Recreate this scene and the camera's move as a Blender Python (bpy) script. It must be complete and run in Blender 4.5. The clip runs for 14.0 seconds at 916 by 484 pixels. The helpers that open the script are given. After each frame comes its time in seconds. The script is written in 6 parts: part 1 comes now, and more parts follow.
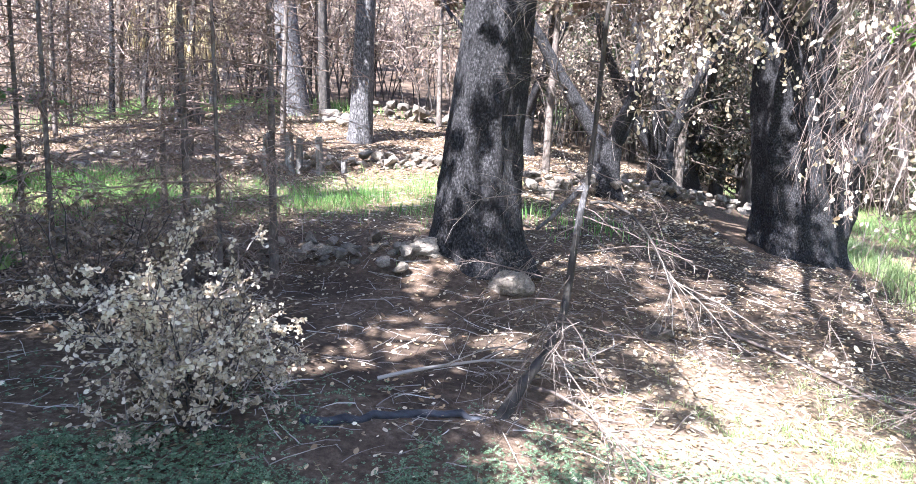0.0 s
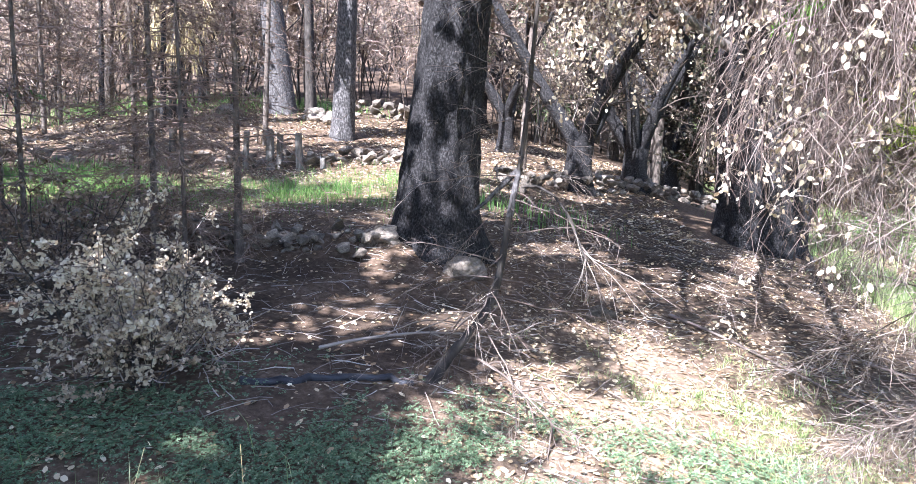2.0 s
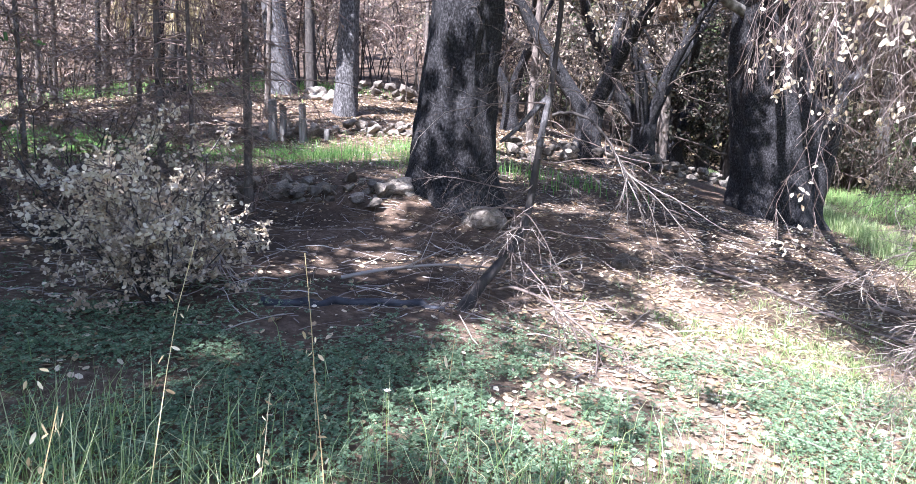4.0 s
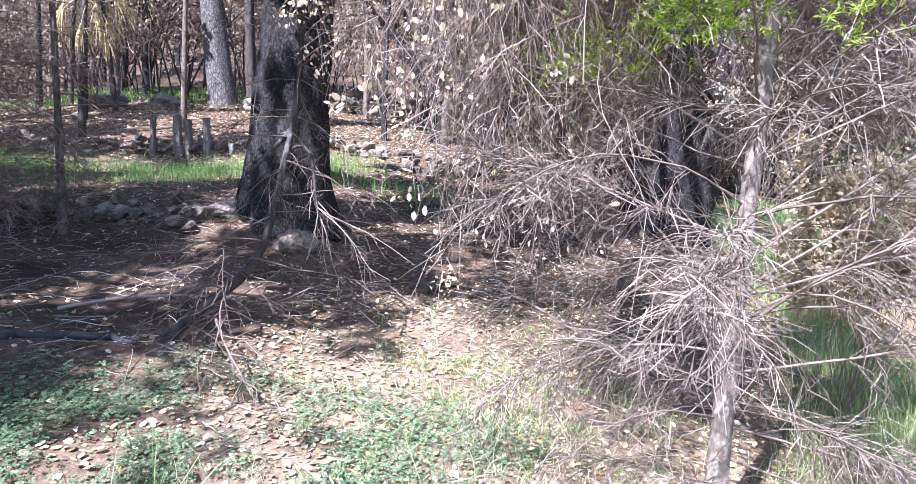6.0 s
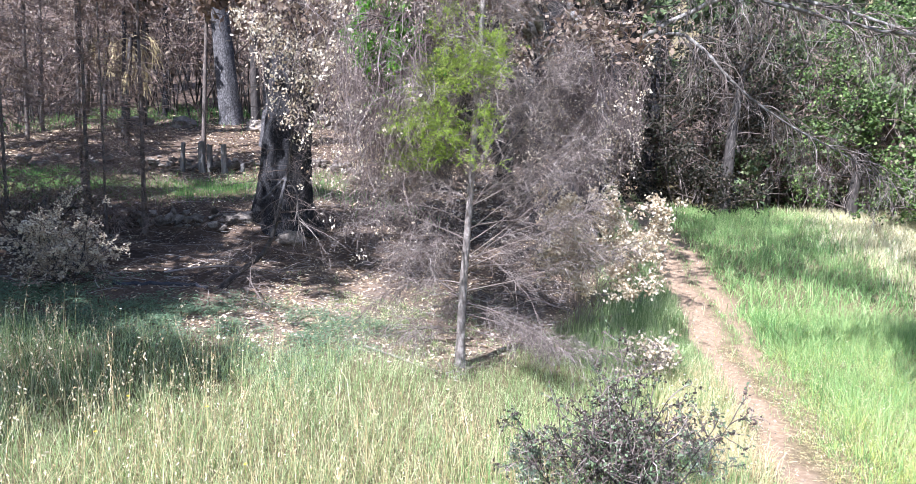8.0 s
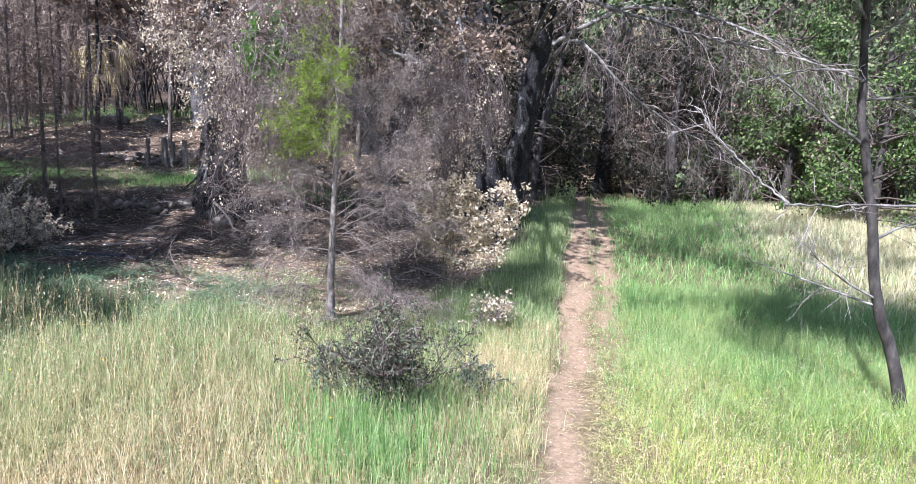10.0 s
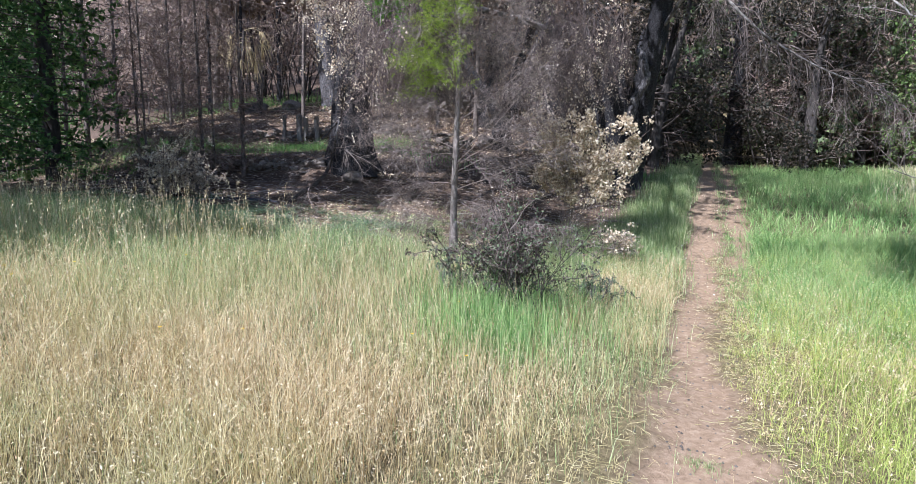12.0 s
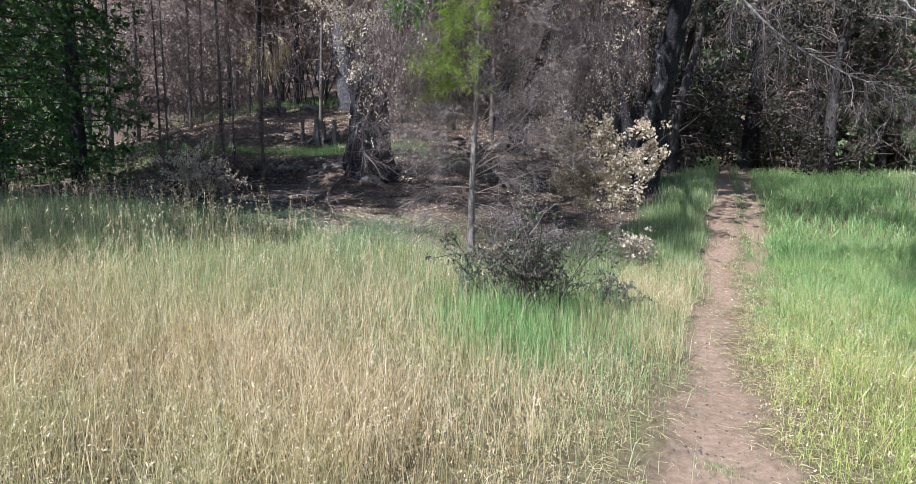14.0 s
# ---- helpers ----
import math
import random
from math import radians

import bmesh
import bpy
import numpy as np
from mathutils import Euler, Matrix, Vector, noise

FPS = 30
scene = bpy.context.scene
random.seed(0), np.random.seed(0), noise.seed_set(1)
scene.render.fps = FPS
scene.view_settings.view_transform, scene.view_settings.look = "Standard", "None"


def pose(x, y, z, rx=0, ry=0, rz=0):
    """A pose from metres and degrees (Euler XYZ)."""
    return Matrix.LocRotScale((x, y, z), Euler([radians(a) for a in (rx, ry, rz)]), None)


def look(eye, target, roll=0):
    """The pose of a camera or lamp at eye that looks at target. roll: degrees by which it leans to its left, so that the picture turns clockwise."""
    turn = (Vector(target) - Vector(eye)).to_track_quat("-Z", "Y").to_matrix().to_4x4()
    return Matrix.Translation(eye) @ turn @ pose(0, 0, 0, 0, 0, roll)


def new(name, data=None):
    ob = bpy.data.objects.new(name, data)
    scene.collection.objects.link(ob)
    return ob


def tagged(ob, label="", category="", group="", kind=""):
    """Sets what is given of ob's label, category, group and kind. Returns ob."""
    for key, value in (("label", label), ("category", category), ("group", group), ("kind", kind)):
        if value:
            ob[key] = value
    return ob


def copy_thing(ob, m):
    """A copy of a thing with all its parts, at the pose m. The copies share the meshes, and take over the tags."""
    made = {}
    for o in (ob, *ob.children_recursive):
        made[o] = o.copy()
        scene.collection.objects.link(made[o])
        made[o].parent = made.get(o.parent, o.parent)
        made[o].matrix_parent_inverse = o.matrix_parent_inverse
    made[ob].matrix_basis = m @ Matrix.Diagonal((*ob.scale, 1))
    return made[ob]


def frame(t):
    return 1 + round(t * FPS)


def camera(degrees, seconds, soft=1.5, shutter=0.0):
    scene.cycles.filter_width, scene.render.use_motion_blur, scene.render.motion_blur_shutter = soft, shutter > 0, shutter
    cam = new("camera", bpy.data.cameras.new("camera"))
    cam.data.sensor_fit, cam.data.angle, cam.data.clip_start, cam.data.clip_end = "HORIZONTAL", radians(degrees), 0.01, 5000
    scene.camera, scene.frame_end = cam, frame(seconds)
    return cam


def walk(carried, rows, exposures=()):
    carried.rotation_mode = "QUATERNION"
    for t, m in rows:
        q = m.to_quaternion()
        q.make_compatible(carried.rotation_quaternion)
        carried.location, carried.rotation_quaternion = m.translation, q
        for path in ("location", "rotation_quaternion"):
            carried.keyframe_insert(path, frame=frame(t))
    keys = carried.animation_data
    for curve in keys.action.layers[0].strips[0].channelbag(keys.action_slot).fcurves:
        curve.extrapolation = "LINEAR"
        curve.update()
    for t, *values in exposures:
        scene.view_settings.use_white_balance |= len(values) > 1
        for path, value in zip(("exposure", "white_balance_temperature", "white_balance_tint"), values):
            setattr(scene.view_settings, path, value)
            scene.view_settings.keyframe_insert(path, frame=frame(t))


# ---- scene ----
cam = camera(74.9, 14.0, soft=0.4)
PATH = [
    (0, (-4.785, 6.225, 3.048), (-5.229, 8.161, 2.81), 1.6),
    (0.5, (-4.263, 6.19, 3.227), (-4.712, 8.124, 2.986), 1.7),
    (1, (-4.116, 6.055, 3.241), (-4.56, 7.991, 3.003), 1.7),
    (1.5, (-4.076, 5.964, 3.201), (-4.518, 7.9, 2.962), 1.7),
    (2, (-4.133, 5.937, 2.92), (-4.571, 7.874, 2.686), 1.6),
    (2.5, (-4.275, 5.964, 2.326), (-4.717, 7.901, 2.098), 1.5),
    (2.7, (-4.319, 5.993, 2.225), (-4.767, 7.928, 1.994), 1.5),
    (4.8, (-4.473, 6.284, 2.322), (-4.883, 8.226, 2.081), 1.7),
    (5, (-3.941, 6.388, 2.385), (-4.361, 8.329, 2.15), 1.6),
    (5.4, (-2.806, 6.56, 2.511), (-3.231, 8.5, 2.279), 1.8),
    (5.5, (-2.635, 6.56, 2.517), (-3.056, 8.502, 2.291), 1.9),
    (6, (-2.037, 6.535, 2.581), (-2.459, 8.478, 2.356), 1.9),
    (6.5, (-1.541, 5.88, 2.624), (-1.961, 7.823, 2.402), 2.0),
    (6.9, (-0.982, 4.678, 2.681), (-1.401, 6.621, 2.456), 2.0),
    (7, (-0.836, 4.336, 2.7), (-1.256, 6.278, 2.475), 1.9),
    (7.2, (-0.588, 3.627, 2.808), (-1.002, 5.57, 2.575), 2.1),
    (7.5, (-0.288, 2.878, 2.956), (-0.707, 4.82, 2.724), 2.0),
    (8, (0.341, 2.193, 3.137), (-0.077, 4.135, 2.905), 2.0),
    (8.5, (1.08, 1.668, 3.206), (0.66, 3.61, 2.972), 2.0),
    (9, (2.376, 1.335, 3.271), (1.957, 3.276, 3.033), 2.0),
    (9.2, (2.78, 1.206, 3.312), (2.362, 3.147, 3.075), 2.0),
    (11.3, (2.93, 0.541, 2.181), (2.457, 2.469, 1.938), 1.4),
    (11.5, (2.906, 0.531, 2.094), (2.32, 2.426, 1.843), 1.0),
    (12, (2.925, 0.482, 2.01), (2.141, 2.303, 1.747), 0.3),
    (12.5, (2.964, 0.494, 1.992), (2.143, 2.299, 1.731), 0.2),
    (13, (2.955, 0.453, 2.009), (2.131, 2.257, 1.748), 0.2),
    (13.5, (2.931, 0.406, 2.023), (2.105, 2.209, 1.767), 0.2),
    (14, (2.91, 0.374, 2.051), (2.082, 2.176, 1.795), 0.3),
]
# exposure follows the clip's own brightening and darkening
walk(cam, [(t, look(eye, target, roll)) for t, eye, target, roll in PATH],
     exposures=[(0.0, 2.88, 5900, 15), (2.0, 2.55, 5850, 17), (5.0, 2.28, 5700, 22), (5.5, 2.2, 5700, 23), (6.5, 2.22, 5700, 20), (7.5, 1.88, 5650, 17), (9.0, 1.63, 5600, 18), (11.5, 1.12, 5650, 18), (12.5, 1.0, 5650, 15), (14.0, 0.9, 5650, 15)])

# ---- daylight ----
SUN = Vector((-0.26, -0.585, 0.766)).normalized()
world = bpy.data.worlds.new("sky")
scene.world = world
world.use_nodes = True
wn = world.node_tree
sky = wn.nodes.new("ShaderNodeTexSky")
sky.sky_type = "NISHITA"
sky.sun_disc = False
sky.sun_elevation = math.asin(SUN.z)
sky.sun_rotation = math.atan2(SUN.x, SUN.y)
wn.nodes["Background"].inputs["Strength"].default_value = 0.092
wn.links.new(sky.outputs[0], wn.nodes["Background"].inputs["Color"])
sun = new("sun", bpy.data.lights.new("sun", "SUN"))
sun.data.energy, sun.data.angle, sun.data.color = 4.7, radians(0.6), (1.0, 0.965, 0.92)
sun.matrix_world = look(SUN * 40, (0, 0, 0))

# ---- materials ----


def ramp(nt, stops):
    node = nt.nodes.new("ShaderNodeValToRGB")
    el = node.color_ramp.elements
    while len(el) < len(stops):
        el.new(0.5)
    for e, (at, c) in zip(el, stops):
        e.position, e.color = at, (*c, 1)
    return node


def noise_node(nt, scale, detail=6.0, rough=0.6, stretch=(1, 1, 1)):
    co, mp = nt.nodes.new("ShaderNodeTexCoord"), nt.nodes.new("ShaderNodeMapping")
    mp.inputs["Scale"].default_value = stretch
    tx = nt.nodes.new("ShaderNodeTexNoise")
    tx.inputs["Scale"].default_value, tx.inputs["Detail"].default_value, tx.inputs["Roughness"].default_value = scale, detail, rough
    nt.links.new(co.outputs["Object"], mp.inputs[0])
    nt.links.new(mp.outputs[0], tx.inputs["Vector"])
    return tx


def mixed(nt, a, b, fac, mode="MIX"):
    m = nt.nodes.new("ShaderNodeMix")
    m.data_type, m.blend_type = "RGBA", mode
    for sock, v in ((m.inputs["Factor"], fac), (m.inputs["A"], a), (m.inputs["B"], b)):
        if isinstance(v, (int, float)):
            sock.default_value = v
        elif isinstance(v, tuple):
            sock.default_value = (*v, 1)
        else:
            nt.links.new(v, sock)
    return m.outputs["Result"]


def solid(name, stops, scale, rough=0.85, bump=0.3, bump_scale=None, stretch=(1, 1, 1), vary=0.0, patch=None, dist=0.02):
    """Bark, stone, wood: two scales of colour and a relief. vary: spread from piece to piece. patch: (colour, amount) of large stains."""
    m = bpy.data.materials.new(name)
    m.use_nodes = True
    nt = m.node_tree
    bsdf = nt.nodes["Principled BSDF"]
    bsdf.inputs["Roughness"].default_value = rough
    bsdf.inputs["Specular IOR Level"].default_value = 0.25
    tx = noise_node(nt, scale, stretch=stretch)
    out = ramp(nt, stops)
    nt.links.new(tx.outputs["Fac"], out.inputs[0])
    col = out.outputs[0]
    if patch:
        big = noise_node(nt, scale * 0.13, 3)
        lim = ramp(nt, [(0.48, (0, 0, 0)), (0.62, (patch[1],) * 3)])
        nt.links.new(big.outputs["Fac"], lim.inputs[0])
        col = mixed(nt, col, patch[0], lim.outputs[0])
    if vary:
        info = nt.nodes.new("ShaderNodeObjectInfo")
        tone = ramp(nt, [(0, (1 - vary,) * 3), (1, (1 + vary,) * 3)])
        nt.links.new(info.outputs["Random"], tone.inputs[0])
        col = mixed(nt, col, tone.outputs[0], 1.0, "MULTIPLY")
    nt.links.new(col, bsdf.inputs["Base Color"])
    if bump:
        fine = noise_node(nt, bump_scale or scale * 2.2, 8, 0.7, stretch)
        b = nt.nodes.new("ShaderNodeBump")
        b.inputs["Strength"].default_value, b.inputs["Distance"].default_value = bump, dist
        nt.links.new(fine.outputs["Fac"], b.inputs["Height"])
        nt.links.new(b.outputs[0], bsdf.inputs["Normal"])
    return m


def leafy(name, stops, through_light=0.35, rough=0.6, patch=None):
    """Leaves, needles, blades: a tone for each one, and light that shines through."""
    m = bpy.data.materials.new(name)
    m.use_nodes = True
    nt = m.node_tree
    bsdf, end = nt.nodes["Principled BSDF"], nt.nodes["Material Output"]
    bsdf.inputs["Roughness"].default_value = rough
    bsdf.inputs["Specular IOR Level"].default_value = 0.3
    geo = nt.nodes.new("ShaderNodeNewGeometry")
    out = ramp(nt, stops)
    nt.links.new(geo.outputs["Random Per Island"], out.inputs[0])
    col = out.outputs[0]
    if patch:
        big = noise_node(nt, patch[2], 4)
        lim = ramp(nt, [(0.45, (0, 0, 0)), (0.6, (patch[1],) * 3)])
        nt.links.new(big.outputs["Fac"], lim.inputs[0])
        col = mixed(nt, col, patch[0], lim.outputs[0])
    nt.links.new(col, bsdf.inputs["Base Color"])
    tr, mx = nt.nodes.new("ShaderNodeBsdfTranslucent"), nt.nodes.new("ShaderNodeMixShader")
    nt.links.new(col, tr.inputs["Color"])
    mx.inputs[0].default_value = through_light
    nt.links.new(bsdf.outputs[0], mx.inputs[1])
    nt.links.new(tr.outputs[0], mx.inputs[2])
    nt.links.new(mx.outputs[0], end.inputs["Surface"])
    return m


BARK_CHAR = solid("charred_bark", [(0.34, (0.005, 0.005, 0.006)), (0.5, (0.025, 0.0245, 0.027)), (0.66, (0.088, 0.086, 0.091))], 38, 0.85, 1.0, 22, (1, 1, 0.6), patch=((0.018, 0.017, 0.019), 0.5), dist=0.06)
BARK_GREY = solid("grey_bark", [(0.36, (0.025, 0.024, 0.025)), (0.52, (0.085, 0.081, 0.083)), (0.68, (0.21, 0.203, 0.205))], 22, 0.85, 0.7, 15, (1, 1, 0.5), dist=0.04)
BARK_DARK = solid("dark_bark", [(0.3, (0.018, 0.016, 0.015)), (0.6, (0.07, 0.062, 0.057)), (0.8, (0.15, 0.135, 0.12))], 10, 0.85, 0.7, 18, (1, 1, 0.4), dist=0.03)
BARK_FIR = solid("young_fir_bark", [(0.3, (0.10, 0.082, 0.07)), (0.5, (0.22, 0.19, 0.17)), (0.7, (0.42, 0.385, 0.35))], 22, 0.8, 0.5, 40, (1, 1, 0.5), patch=((0.10, 0.085, 0.075), 0.6))
BARK_BENT = solid("bent_fir_bark", [(0.3, (0.05, 0.042, 0.036)), (0.55, (0.15, 0.125, 0.11)), (0.75, (0.30, 0.27, 0.24))], 16, 0.85, 0.5, 40, (1, 1, 0.5))
BARK_LICHEN = solid("lichen_bark", [(0.35, (0.07, 0.062, 0.056)), (0.52, (0.18, 0.172, 0.16)), (0.66, (0.36, 0.35, 0.33))], 6, 0.9, 0.6, 20)
TWIG_GREY = leafy("grey_twig", [(0, (0.17, 0.14, 0.125)), (0.6, (0.30, 0.262, 0.24)), (1, (0.48, 0.445, 0.41))], 0.0, 0.8)
TWIG_BARE = leafy("bare_oak_twig", [(0, (0.075, 0.053, 0.047)), (0.6, (0.165, 0.127, 0.115)), (1, (0.33, 0.28, 0.255))], 0.0, 0.85)
TWIG_FIR = leafy("dead_fir_twig", [(0, (0.075, 0.057, 0.05)), (0.6, (0.155, 0.124, 0.11)), (1, (0.36, 0.315, 0.283))], 0.0, 0.85)
TWIG_BURNT = leafy("burnt_twig", [(0, (0.06, 0.044, 0.038)), (0.6, (0.135, 0.103, 0.09)), (1, (0.27, 0.22, 0.195))], 0.0, 0.85)
TWIG_BROWN = leafy("brown_twig", [(0, (0.11, 0.085, 0.075)), (0.6, (0.22, 0.18, 0.16)), (1, (0.40, 0.35, 0.32))], 0.0, 0.85)
TWIG_RUST = leafy("rusty_twig", [(0, (0.11, 0.075, 0.06)), (0.6, (0.235, 0.17, 0.145)), (1, (0.40, 0.32, 0.28))], 0.0, 0.85)
TWIG_DARK = leafy("dark_twig", [(0, (0.035, 0.028, 0.024)), (1, (0.13, 0.105, 0.09))], 0.0, 0.85)
LEAF_PALE = leafy("pale_dead_leaf", [(0, (0.48, 0.37, 0.25)), (0.5, (0.70, 0.61, 0.46)), (1, (0.85, 0.78, 0.64))], 0.4)
LEAF_TAN = leafy("tan_dead_leaf", [(0, (0.26, 0.195, 0.135)), (0.5, (0.44, 0.355, 0.26)), (1, (0.63, 0.55, 0.43))], 0.3)
LEAF_BROWN = leafy("dead_needle", [(0, (0.12, 0.08, 0.057)), (0.6, (0.25, 0.18, 0.13)), (1, (0.40, 0.32, 0.245))], 0.35)
LEAF_GOLD = leafy("golden_dead_leaf", [(0, (0.34, 0.26, 0.16)), (0.5, (0.58, 0.49, 0.35)), (1, (0.76, 0.69, 0.55))], 0.35)
LEAF_SCORCHED = leafy("scorched_leaf", [(0, (0.035, 0.025, 0.023)), (0.3, (0.08, 0.058, 0.053)), (0.46, (0.15, 0.11, 0.092)), (0.54, (0.06, 0.09, 0.048)), (1, (0.20, 0.27, 0.15))], 0.3)
LEAF_GREEN = leafy("green_leaf", [(0, (0.06, 0.17, 0.02)), (0.6, (0.13, 0.34, 0.035)), (1, (0.24, 0.48, 0.06))], 0.45)
LEAF_MID = leafy("mid_green_leaf", [(0, (0.05, 0.09, 0.03)), (0.6, (0.12, 0.20, 0.055)), (0.9, (0.23, 0.33, 0.10)), (1, (0.34, 0.34, 0.19))], 0.35)
LEAF_DEEP = leafy("deep_green_leaf", [(0, (0.05, 0.08, 0.04)), (0.6, (0.13, 0.18, 0.08)), (0.9, (0.25, 0.32, 0.14)), (1, (0.33, 0.30, 0.20))], 0.35)
NEEDLE = leafy("fir_needle", [(0, (0.12, 0.20, 0.022)), (0.6, (0.28, 0.40, 0.05)), (1, (0.48, 0.57, 0.11))], 0.5)
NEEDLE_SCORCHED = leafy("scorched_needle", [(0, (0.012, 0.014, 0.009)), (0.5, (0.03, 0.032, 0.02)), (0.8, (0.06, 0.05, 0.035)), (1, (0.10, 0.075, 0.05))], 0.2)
LEAF_SAGE = leafy("grey_green_leaf", [(0, (0.07, 0.10, 0.07)), (0.6, (0.16, 0.21, 0.14)), (1, (0.32, 0.37, 0.26))], 0.3)
PETAL_YELLOW = leafy("yellow_petal", [(0, (0.80, 0.52, 0.02)), (1, (0.92, 0.72, 0.05))], 0.3)
PETAL_WHITE = leafy("white_petal", [(0, (0.72, 0.70, 0.66)), (1, (0.88, 0.87, 0.84))], 0.3)
NEEDLE_DEEP = leafy("deep_needle", [(0, (0.035, 0.085, 0.025)), (0.6, (0.10, 0.21, 0.06)), (1, (0.25, 0.38, 0.12))], 0.4)
GRASS_DRY = leafy("dry_grass", [(0, (0.34, 0.23, 0.11)), (0.35, (0.55, 0.43, 0.23)), (0.7, (0.70, 0.585, 0.35)), (1, (0.84, 0.75, 0.52))], 0.32, patch=((0.44, 0.47, 0.20), 0.45, 0.55))
GRASS_EAR = leafy("pale_seed_head", [(0, (0.50, 0.35, 0.19)), (0.5, (0.74, 0.62, 0.39)), (1, (0.90, 0.83, 0.62))], 0.35)
GRASS_GREEN = leafy("green_grass", [(0, (0.06, 0.14, 0.025)), (0.45, (0.28, 0.40, 0.08)), (0.8, (0.51, 0.58, 0.155)), (1, (0.78, 0.78, 0.41))], 0.35, patch=((0.66, 0.66, 0.22), 0.5, 0.4))
GRASS_FAR = leafy("far_green_grass", [(0, (0.09, 0.20, 0.06)), (0.5, (0.22, 0.40, 0.13)), (0.85, (0.40, 0.55, 0.22)), (1, (0.62, 0.68, 0.36))], 0.4, patch=((0.42, 0.54, 0.22), 0.5, 0.5))
GRASS_RIPE = leafy("ripe_grass", [(0, (0.52, 0.46, 0.26)), (0.6, (0.70, 0.65, 0.42)), (1, (0.82, 0.78, 0.56))], 0.45)
GRASS_PALE = leafy("pale_green_grass", [(0, (0.14, 0.24, 0.08)), (0.6, (0.36, 0.46, 0.20)), (1, (0.72, 0.75, 0.46))], 0.45)
GRASS_LUSH = leafy("lush_grass", [(0, (0.07, 0.18, 0.045)), (0.6, (0.17, 0.34, 0.095)), (1, (0.38, 0.52, 0.20))], 0.45)
GRASS_TUFT = leafy("fresh_tuft_grass", [(0, (0.08, 0.17, 0.055)), (0.6, (0.27, 0.46, 0.145)), (1, (0.62, 0.74, 0.37))], 0.4)
CLOVER = leafy("clover_leaf", [(0, (0.09, 0.155, 0.088)), (0.6, (0.165, 0.25, 0.145)), (1, (0.28, 0.36, 0.23))], 0.4)
LITTER = leafy("fallen_leaf", [(0, (0.22, 0.14, 0.08)), (0.45, (0.45, 0.34, 0.21)), (0.8, (0.66, 0.56, 0.40)), (1, (0.80, 0.72, 0.58))], 0.1)
FROND = leafy("dead_frond", [(0, (0.50, 0.40, 0.22)), (1, (0.84, 0.74, 0.48))], 0.35)
STONE = solid("field_stone", [(0.3, (0.10, 0.086, 0.072)), (0.55, (0.23, 0.20, 0.17)), (0.75, (0.40, 0.36, 0.31))], 7, 0.9, 0.7, 20, vary=0.4, patch=((0.06, 0.052, 0.046), 0.6))
WOOD_POST = solid("weathered_wood", [(0.3, (0.07, 0.065, 0.06)), (0.55, (0.20, 0.19, 0.18)), (0.75, (0.34, 0.33, 0.31))], 14, 0.85, 0.6, 26, (1, 1, 0.12), patch=((0.025, 0.024, 0.024), 0.8))
LOG_CHAR = solid("charred_log", [(0.3, (0.012, 0.012, 0.016)), (0.6, (0.055, 0.058, 0.07)), (0.8, (0.20, 0.21, 0.24))], 10, 0.6, 0.8, 18, (0.4, 1, 1))

# ---- ground shape ----


def soft_rise(v, w=1.0):
    return w * np.logaddexp(0, v / w)


def height(x, y):
    """The lie of the land: level along the trail, rising to the wooded hill, with a bank and a terrace above it."""
    x, y = np.asarray(x, float), np.asarray(y, float)
    xc, yc = np.clip(x, -30, 60), np.clip(y, -20, 44)
    a = soft_rise(1.8 - xc)
    z = -0.1045 + 0.2038 * a - 0.00847 * a * a + 0.1126 * soft_rise(yc - 13) + 0.00764 * a * soft_rise(yc - 8, 2) - 0.0682 * soft_rise(yc - 22, 2)
    z = z + 0.368 / (1 + np.exp(np.clip(-(y - 13.5) / 0.2, -50, 50))) / (1 + np.exp(np.clip((x + 6.2) / 0.5, -50, 50))) * np.exp(-(((y - 13.5) / 6) ** 2))
    z = z - 0.541 * np.exp(-((x + 12) ** 2 + (y - 18.8) ** 2) / 9)
    z = z + 30 / (1 + np.exp(np.clip(-(y - 70) / 7, -50, 50)))
    z = z + 9 / (1 + np.exp(np.clip((x + 48) / 6, -50, 50))) + 7 / (1 + np.exp(np.clip(-(x - 52) / 6, -50, 50)))
    return z


def patchy(x, y, size, seed=0):
    """Smooth random patches of about that size, 0 to 1."""
    x, y = np.asarray(x, float) / size + 31.7 * seed, np.asarray(y, float) / size - 17.3 * seed
    i, j = np.floor(x), np.floor(y)
    u, v = x - i, y - j
    u, v = u * u * (3 - 2 * u), v * v * (3 - 2 * v)
    at = lambda a, b: np.modf(np.abs(np.sin(a * 127.1 + b * 311.7) * 43758.5453))[0]  # noqa: E731
    return (at(i, j) * (1 - u) + at(i + 1, j) * u) * (1 - v) + (at(i, j + 1) * (1 - u) + at(i + 1, j + 1) * u) * v


def bumps(x, y):
    return 0.035 * np.sin(1.7 * x + 0.6 * np.sin(2.3 * y)) * np.sin(1.9 * y + 1.1) + 0.012 * np.sin(6.1 * x + 2 * np.sin(3.7 * y)) * np.sin(5.3 * y)


def lie(x, y):
    return height(x, y) + bumps(np.asarray(x, float), np.asarray(y, float)) - 0.05 * trail(x, y)


